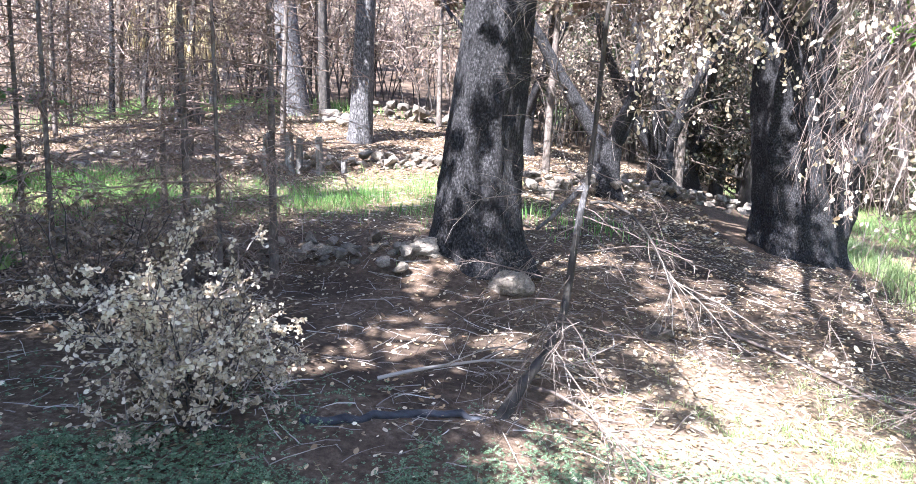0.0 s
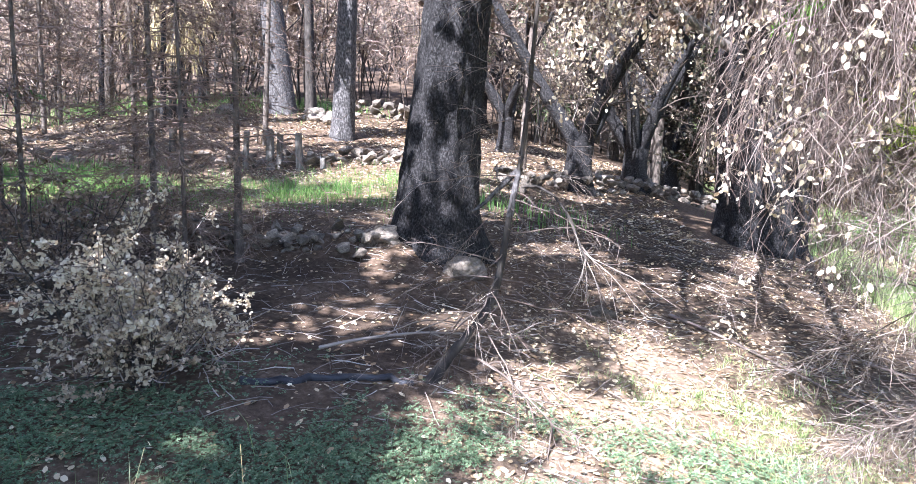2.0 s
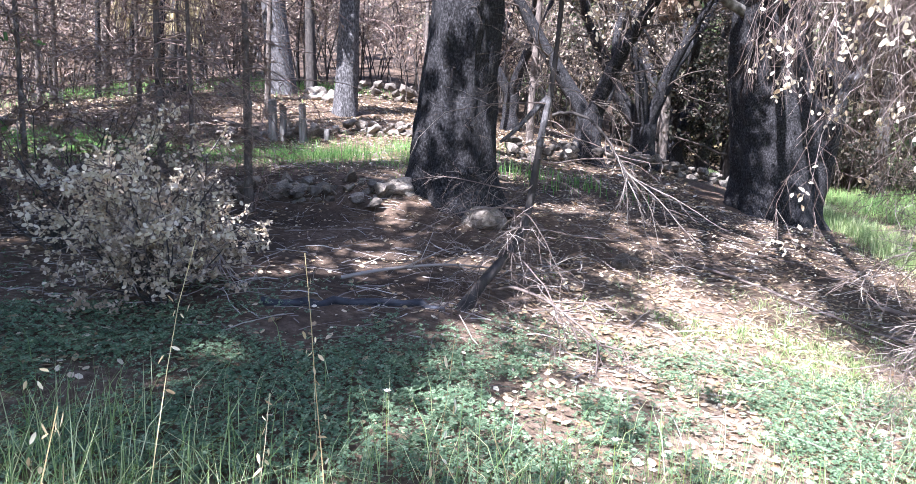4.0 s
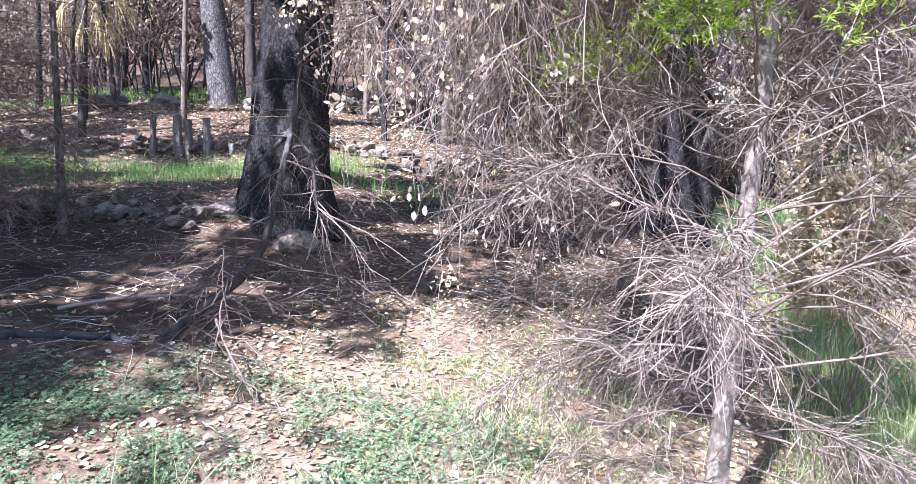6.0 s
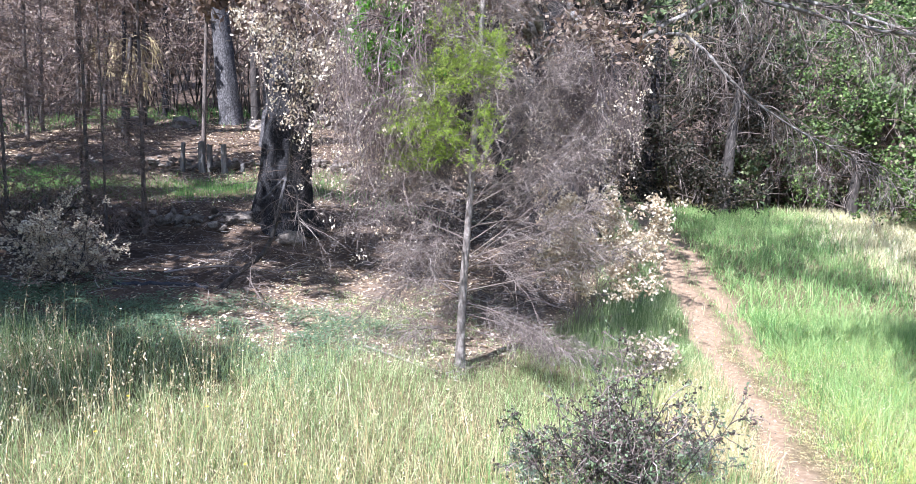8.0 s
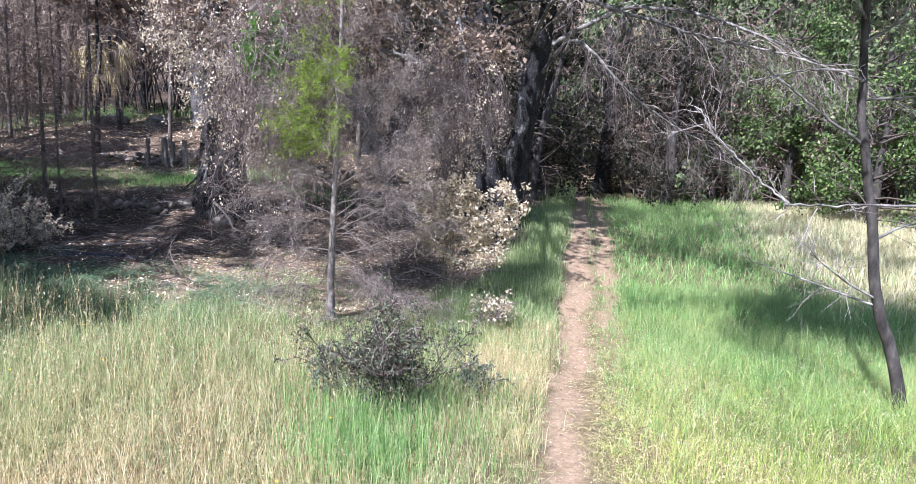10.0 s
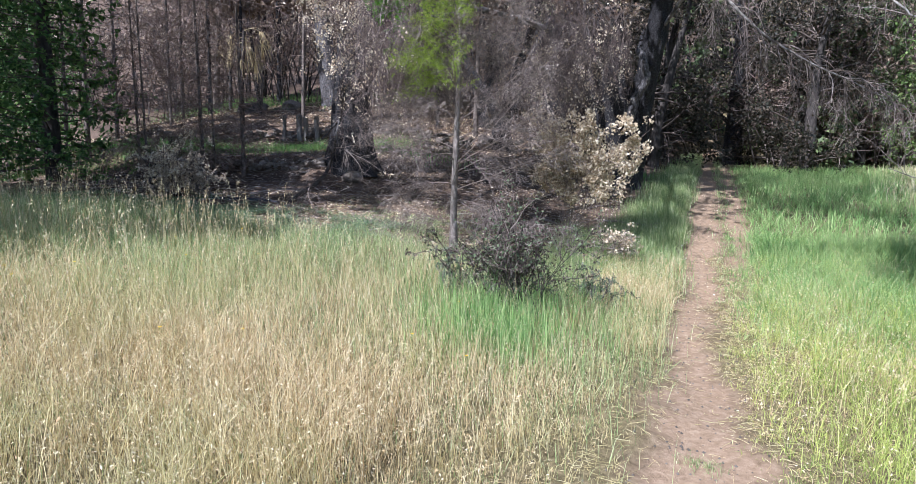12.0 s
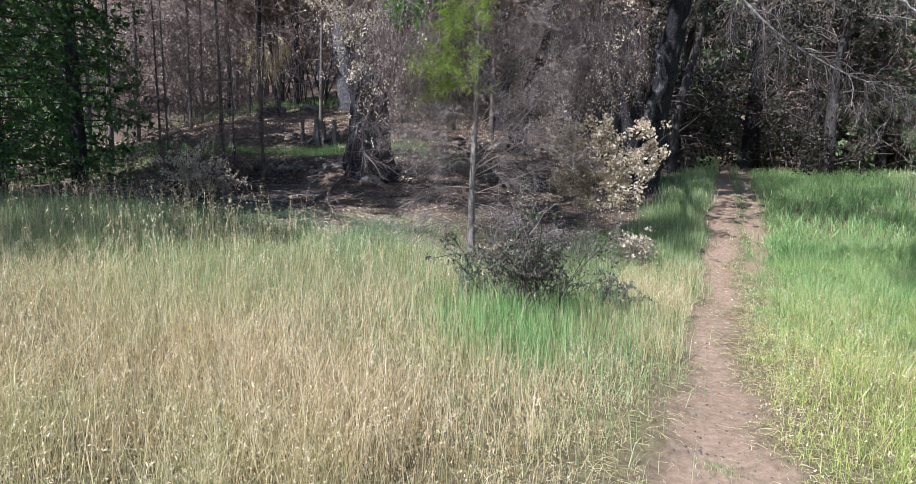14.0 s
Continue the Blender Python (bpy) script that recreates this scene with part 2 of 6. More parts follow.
def band(v, lo, hi, w):
    return 1 / (1 + np.exp(np.clip(-(v - lo) / w, -50, 50))) / (1 + np.exp(np.clip((v - hi) / w, -50, 50)))


def trail(x, y):
    """How bare the trail is: a single track that widens to two wheel tracks farther on."""
    x, y = np.asarray(x, float), np.asarray(y, float)
    wob = 0.05 * np.sin(1.3 * y) + 0.03 * np.sin(3.1 * y) + 0.22 * (patchy(x, y, 0.35, 13) - 0.5) + 0.14 * (patchy(x, y, 0.12, 14) - 0.5)
    left = 2.72 + 0.06 * (8 - y).clip(0, 5) - 0.012 * (y - 10).clip(0, 30) + wob
    half = 0.24 + 0.075 * (6.8 - y).clip(0, 4) + 0.018 * (y - 10).clip(0, 10)
    one = band(x, left - half, left + half, 0.05)
    two = band(x, left + 0.62, left + 0.62 + half * 1.1, 0.06) * band(y, 11, 60, 0.8)
    return np.maximum(one, two) * band(y, -30, 48, 1)


def clearing(x, y):
    """Bare, leaf-strewn floor of the grove, left of the trail."""
    edge = np.interp(x, [-12, -5, -4, -3, -2, -1.2, -0.3, 0.6, 1.2], [7.4, 7.9, 8.45, 9.1, 9.3, 9.7, 11.6, 15, 19]) + 0.15 * np.sin(2.9 * x + 1)
    return band(y - edge, 0, 90, 0.2) * band(x, -60, 1.1, 0.25)


def terrace(x, y):
    """Grass strip on the terrace over the stone bank."""
    return band(x, -18, -6.9, 0.4) * band(y - 0.42 * (x + 12), 14.1, 18.7, 0.35)


# ---- mesh building ----


def norm(v):
    return v / np.maximum(np.linalg.norm(v, axis=-1, keepdims=True), 1e-9)


class Geo:
    """Collects batches of vertices and faces and turns them into one mesh."""

    def __init__(self):
        self.v, self.f, self.n = [], [], 0

    def add(self, verts, faces):
        verts = np.asarray(verts, float).reshape(-1, 3)
        self.f.append(np.asarray(faces, int) + self.n)
        self.v.append(verts)
        self.n += len(verts)
        return self

    def mesh(self, name, mat=None, smooth=True, base=(0, 0, 0)):
        me = bpy.data.meshes.new(name)
        v = np.concatenate(self.v) - np.asarray(base, float)
        loops = np.concatenate([f.ravel() for f in self.f])
        sizes = np.concatenate([np.full(len(f), f.shape[1]) for f in self.f])
        me.vertices.add(len(v))
        me.vertices.foreach_set("co", v.astype(np.float32).ravel())
        me.loops.add(len(loops))
        me.loops.foreach_set("vertex_index", loops.astype(np.int32))
        me.polygons.add(len(sizes))
        me.polygons.foreach_set("loop_start", np.r_[0, np.cumsum(sizes)[:-1]].astype(np.int32))
        me.polygons.foreach_set("use_smooth", np.full(len(sizes), smooth))
        me.update(calc_edges=True)
        if mat:
            me.materials.append(mat)
        return me


def tubes(geo, P, r0, r1, sides=5, power=1.0, flat=1.0):
    """Round tapering limbs along the lines P (count, points, 3)."""
    P = np.asarray(P, float)
    K, n, _ = P.shape
    tan = norm(np.gradient(P, axis=1))
    ref = np.where(np.abs(tan[:, :1, 2:3]) > 0.8, np.array([[[1.0, 0, 0]]]), np.array([[[0, 0, 1.0]]]))
    u = norm(np.cross(tan, np.broadcast_to(ref, tan.shape)))
    w = np.cross(tan, u)
    s = np.linspace(0, 1, n)[None, :] ** power
    r = np.asarray(r0, float).reshape(-1, 1) * (1 - s) + np.asarray(r1, float).reshape(-1, 1) * s
    ang = np.linspace(0, 2 * np.pi, sides, endpoint=False)
    ring = u[:, :, None] * np.cos(ang)[:, None] + w[:, :, None] * np.sin(ang)[:, None] * flat
    V = P[:, :, None] + ring * r[:, :, None, None]
    k, i, j = np.meshgrid(np.arange(K), np.arange(n - 1), np.arange(sides), indexing="ij")
    at = lambda i, j: (k * n + i) * sides + j % sides  # noqa: E731
    geo.add(V, np.stack([at(i, j), at(i, j + 1), at(i + 1, j + 1), at(i + 1, j)], -1).reshape(-1, 4))
    return geo


def strips(geo, P, r0, r1):
    """The thinnest twigs: tapering slivers along the lines P, each turned its own way."""
    P = np.asarray(P, float)
    K, n, _ = P.shape
    tan = norm(P[:, -1] - P[:, 0])
    side = norm(np.cross(tan, np.stack([np.sin(np.arange(K) * 2.4), np.cos(np.arange(K) * 2.4), np.sin(np.arange(K) * 1.3)], -1)))
    r = (r0 + (r1 - r0) * np.linspace(0, 1, n))[None, :, None]
    V = np.stack([P - side[:, None] * r, P + side[:, None] * r], 2)
    k, i = np.meshgrid(np.arange(K), np.arange(n - 1), indexing="ij")
    b = (k * n + i) * 2
    geo.add(V, np.stack([b, b + 1, b + 3, b + 2], -1).reshape(-1, 4))
    return geo


def curves(rng, p0, d0, length, n=8, wig=0.15, grav=0.0):
    """Wandering lines from p0 along d0; grav bends them down (negative: up)."""
    K = len(p0)
    P, d = np.empty((K, n, 3)), norm(np.asarray(d0, float))
    P[:, 0] = p0
    step = (np.broadcast_to(length, (K,)) / (n - 1))[:, None]
    g = np.broadcast_to(grav, (K,))[:, None] * np.array([[0, 0, -1.0]])
    for i in range(1, n):
        d = norm(d + wig * rng.normal(size=(K, 3)) + g)
        P[:, i] = P[:, i - 1] + d * step
    return P


def sprout(rng, P, count, lo=0.15, hi=1.0, out=(0.5, 1.1)):
    """Places and directions of side shoots on the lines P, and the share of the way at which each one sits."""
    K, n, _ = P.shape
    k, s = rng.integers(0, K, count), rng.uniform(lo, hi, count)
    f = s * (n - 1)
    i = np.minimum(f.astype(int), n - 2)
    a, b = P[k, i], P[k, i + 1]
    tan = norm(b - a)
    side = norm(np.cross(tan, rng.normal(size=(count, 3))))
    ang = rng.uniform(*out, count)[:, None]
    return a + (b - a) * (f - i)[:, None], tan * np.cos(ang) + side * np.sin(ang), s


def leaves(geo, rng, at, size, aspect=0.55, hang=0.5, fold=0.25):
    """Small folded leaves at the places given."""
    K = len(at)
    d = norm(rng.normal(size=(K, 3)) + np.array([0, 0, -hang]))
    side = norm(np.cross(d, rng.normal(size=(K, 3))))
    up = np.cross(side, d)
    L = (size * rng.uniform(0.6, 1.25, K))[:, None]
    w = L * aspect * 0.5
    lift = up * w * fold
    V = np.stack([at, at + d * L * 0.3 + side * w * 0.9 + lift, at + d * L * 0.72 + side * w * 0.8 + lift, at + d * L,
                  at + d * L * 0.72 - side * w * 0.8 + lift, at + d * L * 0.3 - side * w * 0.9 + lift], 1)
    b = np.arange(K)[:, None] * 6
    geo.add(V, np.concatenate([b + np.array([0, 1, 2, 3]), b + np.array([0, 3, 4, 5])]))
    return geo


def sprays(geo, rng, at, size, aspect=0.6):
    """Simple four-cornered leaf clusters for trees far off."""
    K = len(at)
    d = norm(rng.normal(size=(K, 3)) + np.array([0, 0, -0.3]))
    w = norm(np.cross(d, rng.normal(size=(K, 3))))
    L = (size * rng.uniform(0.5, 1.3, K))[:, None]
    geo.add(np.stack([at, at + d * L * 0.5 + w * L * aspect * 0.5, at + d * L, at + d * L * 0.45 - w * L * aspect * 0.5], 1), np.arange(K)[:, None] * 4 + np.arange(4))
    return geo


def blades(geo, rng, x, y, tall, wide, lean=0.35, heading=None):
    """Grass blades that bend over, each with a broad foot and a pointed tip."""
    K = len(x)
    tall, wide = np.broadcast_to(tall, (K,)), np.broadcast_to(wide, (K,))
    foot = np.stack([x, y, lie(x, y) - 0.01], -1)
    a, b = rng.uniform(0, 2 * np.pi, K), rng.uniform(0, 2 * np.pi, K)
    a = a if heading is None else heading
    ln = np.abs(rng.normal(0, lean, K))
    out = np.stack([np.cos(a), np.sin(a), np.zeros(K)], -1)
    side = np.stack([np.cos(b), np.sin(b), np.zeros(K)], -1) * (wide / 2)[:, None]
    up = np.array([0, 0, 1.0])
    h = tall[:, None]
    mid = foot + up * h * 0.55 + out * h * (ln * 0.3)[:, None]
    tip = foot + up * h * (1 - 0.25 * np.minimum(ln, 1.5))[:, None] + out * h * (ln * 0.9)[:, None]
    V = np.stack([foot - side, foot + side, mid + side * 0.75, mid - side * 0.75, tip], 1)
    i = np.arange(K)[:, None] * 5
    geo.add(V, i + np.array([0, 1, 2, 3]))
    geo.f.append(i + np.array([3, 2, 4]) + geo.n - len(V) * 5)
    return tip


def stalks(geo, rng, x, y, tall, wide, lean=0.15):
    """Thin stalks that nod towards their tips; gives the tips."""
    K = len(x)
    tall, wide = np.broadcast_to(tall, (K,))[:, None], np.broadcast_to(wide, (K,))[:, None]
    foot = np.stack([x, y, lie(x, y) - 0.01], -1)
    b = rng.uniform(0, 2 * np.pi, K)
    side = np.stack([np.cos(b), np.sin(b), np.zeros(K)], -1) * wide / 2
    d = rng.normal(0, lean, (K, 2))
    mid = foot + tall * np.c_[d * 0.35, np.full(K, 0.62)]
    tip = foot + tall * np.c_[d * 1.25, 1.0 - 0.5 * (d * d).sum(-1)]
    b = np.arange(K)[:, None] * 6
    geo.add(np.stack([foot - side, foot + side, mid + side * 0.8, mid - side * 0.8, tip + side * 0.45, tip - side * 0.45], 1), np.concatenate([b + np.arange(4), b + np.array([3, 2, 4, 5])]))
    return tip


def ears(geo, rng, tips, per, drop, size):
    """Small seed heads hanging round the tips of stalks."""
    at = np.repeat(tips, per, 0) + rng.normal(0, 1, (len(tips) * per, 3)) * [drop * 0.3, drop * 0.3, drop] - [0, 0, drop]
    sprays(geo, rng, at, size, 0.34)


def tufts(rng, x, y, per, r):
    """Blades that spring from common roots: their feet, and the way in which each one leans."""
    n = len(x) * per
    a, d = rng.uniform(0, 2 * np.pi, n), np.abs(rng.normal(0, r, n))
    return np.repeat(x, per) + d * np.cos(a), np.repeat(y, per) + d * np.sin(a), a + rng.normal(0, 0.5, n)


def thing(name, base, label, category, group="", kind=""):
    ob = new(name)
    ob.empty_display_size = 0.1
    ob.location = base
    return tagged(ob, label, category, group, kind)


def part(name, geo, mat, parent, label="", smooth=True):
    base = parent.location if not parent.parent else parent.location + parent.parent.location
    ob = new(name, geo.mesh(name, mat, smooth, base))
    ob.parent = parent
    return tagged(ob, label) if label else ob


def parts_each(name, lines, r0, r1, sides, mat, parent):
    """One part for each line: branches, stems, limbs."""
    r0, r1 = np.broadcast_to(r0, (len(lines),)), np.broadcast_to(r1, (len(lines),))
    for k, line in enumerate(lines):
        part(name, tubes(Geo(), line[None], r0[k], r1[k], sides), mat, parent)


def mass(name, geo, mat, parent, label=""):
    """Fine growth that nobody could count, as one part."""
    return tagged(part(name, geo, mat, parent, label), kind="stuff")


def stuff(name, geo, mat, label, category):
    return tagged(new(name, geo.mesh(name, mat)), label, category, kind="stuff")


def spread(rng, count, x0, x1, y0, y1, chance):
    """Scattered places where chance(x, y) (0 to 1) allows them."""
    x, y = rng.uniform(x0, x1, count), rng.uniform(y0, y1, count)
    keep = rng.uniform(size=count) < chance(x, y)
    return x[keep], y[keep]

# ---- ground ----


def ground_material():
    m = bpy.data.materials.new("forest_ground")
    m.use_nodes = True
    nt = m.node_tree
    bsdf = nt.nodes["Principled BSDF"]
    bsdf.inputs["Roughness"].default_value = 0.95
    bsdf.inputs["Specular IOR Level"].default_value = 0.15
    at = nt.nodes.new("ShaderNodeVertexColor")
    at.layer_name = "zone"
    sep = nt.nodes.new("ShaderNodeSeparateColor")
    nt.links.new(at.outputs[0], sep.inputs[0])
    fine, big = noise_node(nt, 14, 8, 0.7), noise_node(nt, 0.9, 5, 0.6)
    cols = []
    for stops in ([(0.3, (0.05, 0.034, 0.024)), (0.5, (0.125, 0.088, 0.064)), (0.72, (0.25, 0.19, 0.145))],
                  [(0.3, (0.06, 0.05, 0.026)), (0.55, (0.17, 0.14, 0.075)), (0.75, (0.34, 0.28, 0.165))],
                  [(0.3, (0.195, 0.135, 0.086)), (0.5, (0.285, 0.203, 0.135)), (0.75, (0.40, 0.305, 0.215))]):
        r = ramp(nt, stops)
        nt.links.new(fine.outputs["Fac"], r.inputs[0])
        cols.append(r.outputs[0])
    # mottled darkening of the soil: painted grove shade together with charred earth
    dark_mottle = ramp(nt, [(0.42, (0.1,) * 3), (0.6, (0.85,) * 3)])
    nt.links.new(big.outputs["Fac"], dark_mottle.inputs[0])
    soil = mixed(nt, cols[0], (0.03, 0.022, 0.018), mixed(nt, (0.0, 0.0, 0.0), dark_mottle.outputs[0], sep.outputs["Blue"]))
    # pale litter, with the clearing's sunlight painted into its tone
    sunlit_duff = ramp(nt, [(0.3, (0.13, 0.092, 0.066)), (0.5, (0.26, 0.195, 0.145)), (0.7, (0.42, 0.35, 0.275))])
    nt.links.new(fine.outputs["Fac"], sunlit_duff.inputs[0])
    soil = mixed(nt, soil, sunlit_duff.outputs[0], at.outputs["Alpha"])
    col = mixed(nt, soil, cols[1], sep.outputs["Green"])
    col = mixed(nt, col, cols[2], sep.outputs["Red"])
    nt.links.new(col, bsdf.inputs["Base Color"])
    b = nt.nodes.new("ShaderNodeBump")
    b.inputs["Strength"].default_value, b.inputs["Distance"].default_value = 0.7, 0.03
    rough = noise_node(nt, 30, 8, 0.75)
    nt.links.new(rough.outputs["Fac"], b.inputs["Height"])
    nt.links.new(b.outputs[0], bsdf.inputs["Normal"])
    return m


def grassy(x, y):
    """Share of grass cover, from the meadow round the trail to the terrace."""
    meadow = (1 - clearing(x, y)) * band(x, -40, 200, 1)
    return np.maximum(np.maximum(meadow, terrace(x, y)) * (1 - trail(x, y)), 0)


def spaced(lo, hi, step, reach):
    far = np.cumsum(step * 1.28 ** np.arange(1, 60))
    far = far[far < reach]
    return np.r_[lo - far[::-1], np.arange(lo, hi + step, step), hi + step + far]


def build_ground():
    xs, ys = spaced(-17, 11, 0.15, 700), spaced(-1, 31, 0.15, 700)
    X, Y = np.meshgrid(xs, ys)
    g = Geo()
    i, j = np.meshgrid(np.arange(len(ys) - 1), np.arange(len(xs) - 1), indexing="ij")
    w = len(xs)
    g.add(np.stack([X, Y, lie(X, Y)], -1), np.stack([i * w + j, i * w + j + 1, (i + 1) * w + j + 1, (i + 1) * w + j], -1).reshape(-1, 4))
    me = g.mesh("ground", ground_material())
    zone = me.color_attributes.new("zone", "FLOAT_COLOR", "POINT")
    x, y = X.ravel(), Y.ravel()
    # grove shade painted into the soil, with charred earth there and uphill
    shade_char = band(x, -13, -4.6, 0.5) * band(y, 9.8, 13.6, 0.5) + band(x, -6, 2, 0.8) * band(y, 14.5, 21, 0.8) + 1.0 * band(x, -200, 1, 1) * band(y, 24.5, 200, 1.5)
    # the sunlit part of the clearing, painted paler than its litter
    sunlit_duff = band(x, -4.7, 0.4, 0.5) * band(y, 8.2, 13.4, 0.5) * (0.25 + 0.75 * patchy(x, y, 0.9, 23))
    zone.data.foreach_set("color", np.stack([trail(x, y), grassy(x, y), shade_char.clip(0, 1), sunlit_duff], -1).astype(np.float32).ravel())
    return tagged(new("ground", me), "brown leaf-strewn earth with a trail and grass", "ground", kind="structure")


build_ground()

# ---- large trees ----


def burl_trunk(geo, rng, line, radii, sides=64, rings=150, flare=0.0, rough=0.03, lobes=5):
    """A thick old trunk: a bent column with root flare, fluting and bark plates in relief."""
    line, radii = np.asarray(line, float), np.asarray(radii, float)
    s = np.linspace(0, 1, rings)
    zs = np.linspace(0, 1, len(line))
    C = np.stack([np.interp(s, zs, line[:, i]) for i in range(3)], -1)
    ker = np.hanning(11) / np.hanning(11).sum()
    C[5:-5] = np.stack([np.convolve(C[:, i], ker, "valid") for i in range(3)], -1)
    R = np.interp(s, zs, radii)
    a = np.linspace(0, 2 * np.pi, sides, endpoint=False)
    ph = rng.uniform(0, 6.28, 4)
    h = (C[:, 2] - C[0, 2])[:, None]
    lob = 0.05 * np.sin(lobes * a + ph[0]) + 0.035 * np.sin((lobes + 3) * a + ph[1] + 0.8 * h)
    foot = flare * np.exp(-h / 0.45) * (0.55 + 0.45 * np.sin(lobes * a + ph[2]))
    plates = np.array([[noise.noise(Vector((4 * math.cos(t), 4 * math.sin(t), zz * 1.5))) for t in a] for zz in C[:, 2]])
    cracks = np.array([[noise.noise(Vector((11 * math.cos(t), 11 * math.sin(t), zz * 4 + 7))) for t in a] for zz in C[:, 2]])
    rad = R[:, None] * (1 + lob + foot) + rough * plates + rough * 0.7 * cracks
    V = np.stack([C[:, :1] + rad * np.cos(a), C[:, 1:2] + rad * np.sin(a), np.broadcast_to(C[:, 2:], rad.shape)], -1)
    i, j = np.meshgrid(np.arange(rings - 1), np.arange(sides), indexing="ij")
    k = (j + 1) % sides
    geo.add(V, np.stack([i * sides + j, i * sides + k, (i + 1) * sides + k, (i + 1) * sides + j], -1).reshape(-1, 4))
    return C


def limb_set(rng, starts, dirs, length, n=14, wig=0.12, grav=0.02):
    return curves(rng, np.asarray(starts, float), np.asarray(dirs, float), np.asarray(length, float), n, wig, grav)


def twig_out(rng, limbs, counts, lengths, wig=0.22, grav=0.05, lo=0.2, out=(0.5, 1.2), n=7):
    """Successive generations of side shoots; returns one array of lines per generation."""
    gens, P = [], limbs
    for k, (c, L) in enumerate(zip(counts, lengths)):
        p, d, s = sprout(rng, P, c, lo, 1.0, out)
        P = curves(rng, p, d, L * rng.uniform(0.5, 1.2, c) * (1.15 - 0.5 * s), n if k == 0 else 5, wig, grav)
        gens.append(P)
    return gens


def big_charred_tree():
    rng = np.random.default_rng(11)
    x, y = -6.45, 14.7
    z = float(height(x, y)) - 0.25
    t = thing("charred_tree", (x, y, z), "huge fire-blackened tree trunk with flared roots", "tree")
    g = Geo()
    line = [(x, y, z), (x, y, z + 0.7), (x + 0.06, y, z + 1.8), (x + 0.25, y, z + 4), (x + 0.4, y + 0.1, z + 7), (x + 0.5, y + 0.2, z + 11), (x + 0.5, y + 0.2, z + 16)]
    burl_trunk(g, rng, line, [0.70, 0.61, 0.53, 0.45, 0.40, 0.33, 0.2], 72, 210, 0.55, 0.035, 6)
    part("trunk", g, BARK_CHAR, t)
    k = 26
    hs = rng.uniform(5.2, 14, k)
    a = rng.uniform(0, 6.28, k)
    limbs = limb_set(rng, np.stack([np.full(k, x), np.full(k, y), z + hs], -1), np.stack([np.cos(a), np.sin(a), np.full(k, 0.05)], -1), rng.uniform(2.2, 4.2, k) * (1.25 - hs / 20))
    parts_each("limb", limbs, rng.uniform(0.05, 0.09, k), 0.012, 5, BARK_DARK, t)
    a1, a2 = twig_out(rng, limbs, (420, 2600), (1.1, 0.5))
    g = strips(strips(Geo(), a1, 0.012, 0.004), a2, 0.006, 0.002)
    mass("twig_mass", g, TWIG_BROWN, t)
    pts = sprout(rng, a2, 14000)[0]
    mass("dead_foliage", sprays(Geo(), rng, pts, 0.21), LEAF_BROWN, t, "scorched brown foliage")
    # long unseen boughs over the clearing, added to sift the sun
    k = 7
    over = np.random.default_rng(12)
    a = np.linspace(-2.2, -0.9, k)
    far = curves(over, np.stack([np.full(k, x + 0.4), np.full(k, y), z + over.uniform(7.5, 10, k)], -1), np.stack([np.cos(a), np.sin(a), np.full(k, 0.2)], -1), over.uniform(4.6, 6.4, k), 14, 0.07, 0.01)
    parts_each("limb", far, 0.09, 0.015, 6, BARK_DARK, t)
    f1, f2 = twig_out(over, far, (150, 1000), (1.3, 0.55), lo=0.3)
    mass("bough_spray", strips(strips(Geo(), f1, 0.012, 0.004), f2[:, ::2], 0.006, 0.002), TWIG_BROWN, t)
    mass("bough_foliage", sprays(Geo(), over, sprout(over, f2, 7000)[0], 0.22), LEAF_BROWN, t, "scorched brown foliage")
    # short dead twigs on the lower bole
    k = 40
    a, hs = rng.uniform(3.4, 6.6, k), rng.uniform(0.6, 5, k)
    p = np.stack([x + 0.55 * np.cos(a), y + 0.55 * np.sin(a), z + hs], -1)
    low = curves(rng, p, np.stack([np.cos(a), np.sin(a), rng.uniform(-0.6, 0.3, k)], -1), rng.uniform(0.25, 1.1, k), 7, 0.25, 0.1)
    sub = curves(rng, *sprout(rng, low, 90)[:2], 0.25, 5, 0.25, 0.1)
    mass("bole_spray", tubes(tubes(Geo(), low, 0.006, 0.002, 3), sub, 0.003, 0.0012, 3), TWIG_DARK, t)
    return t


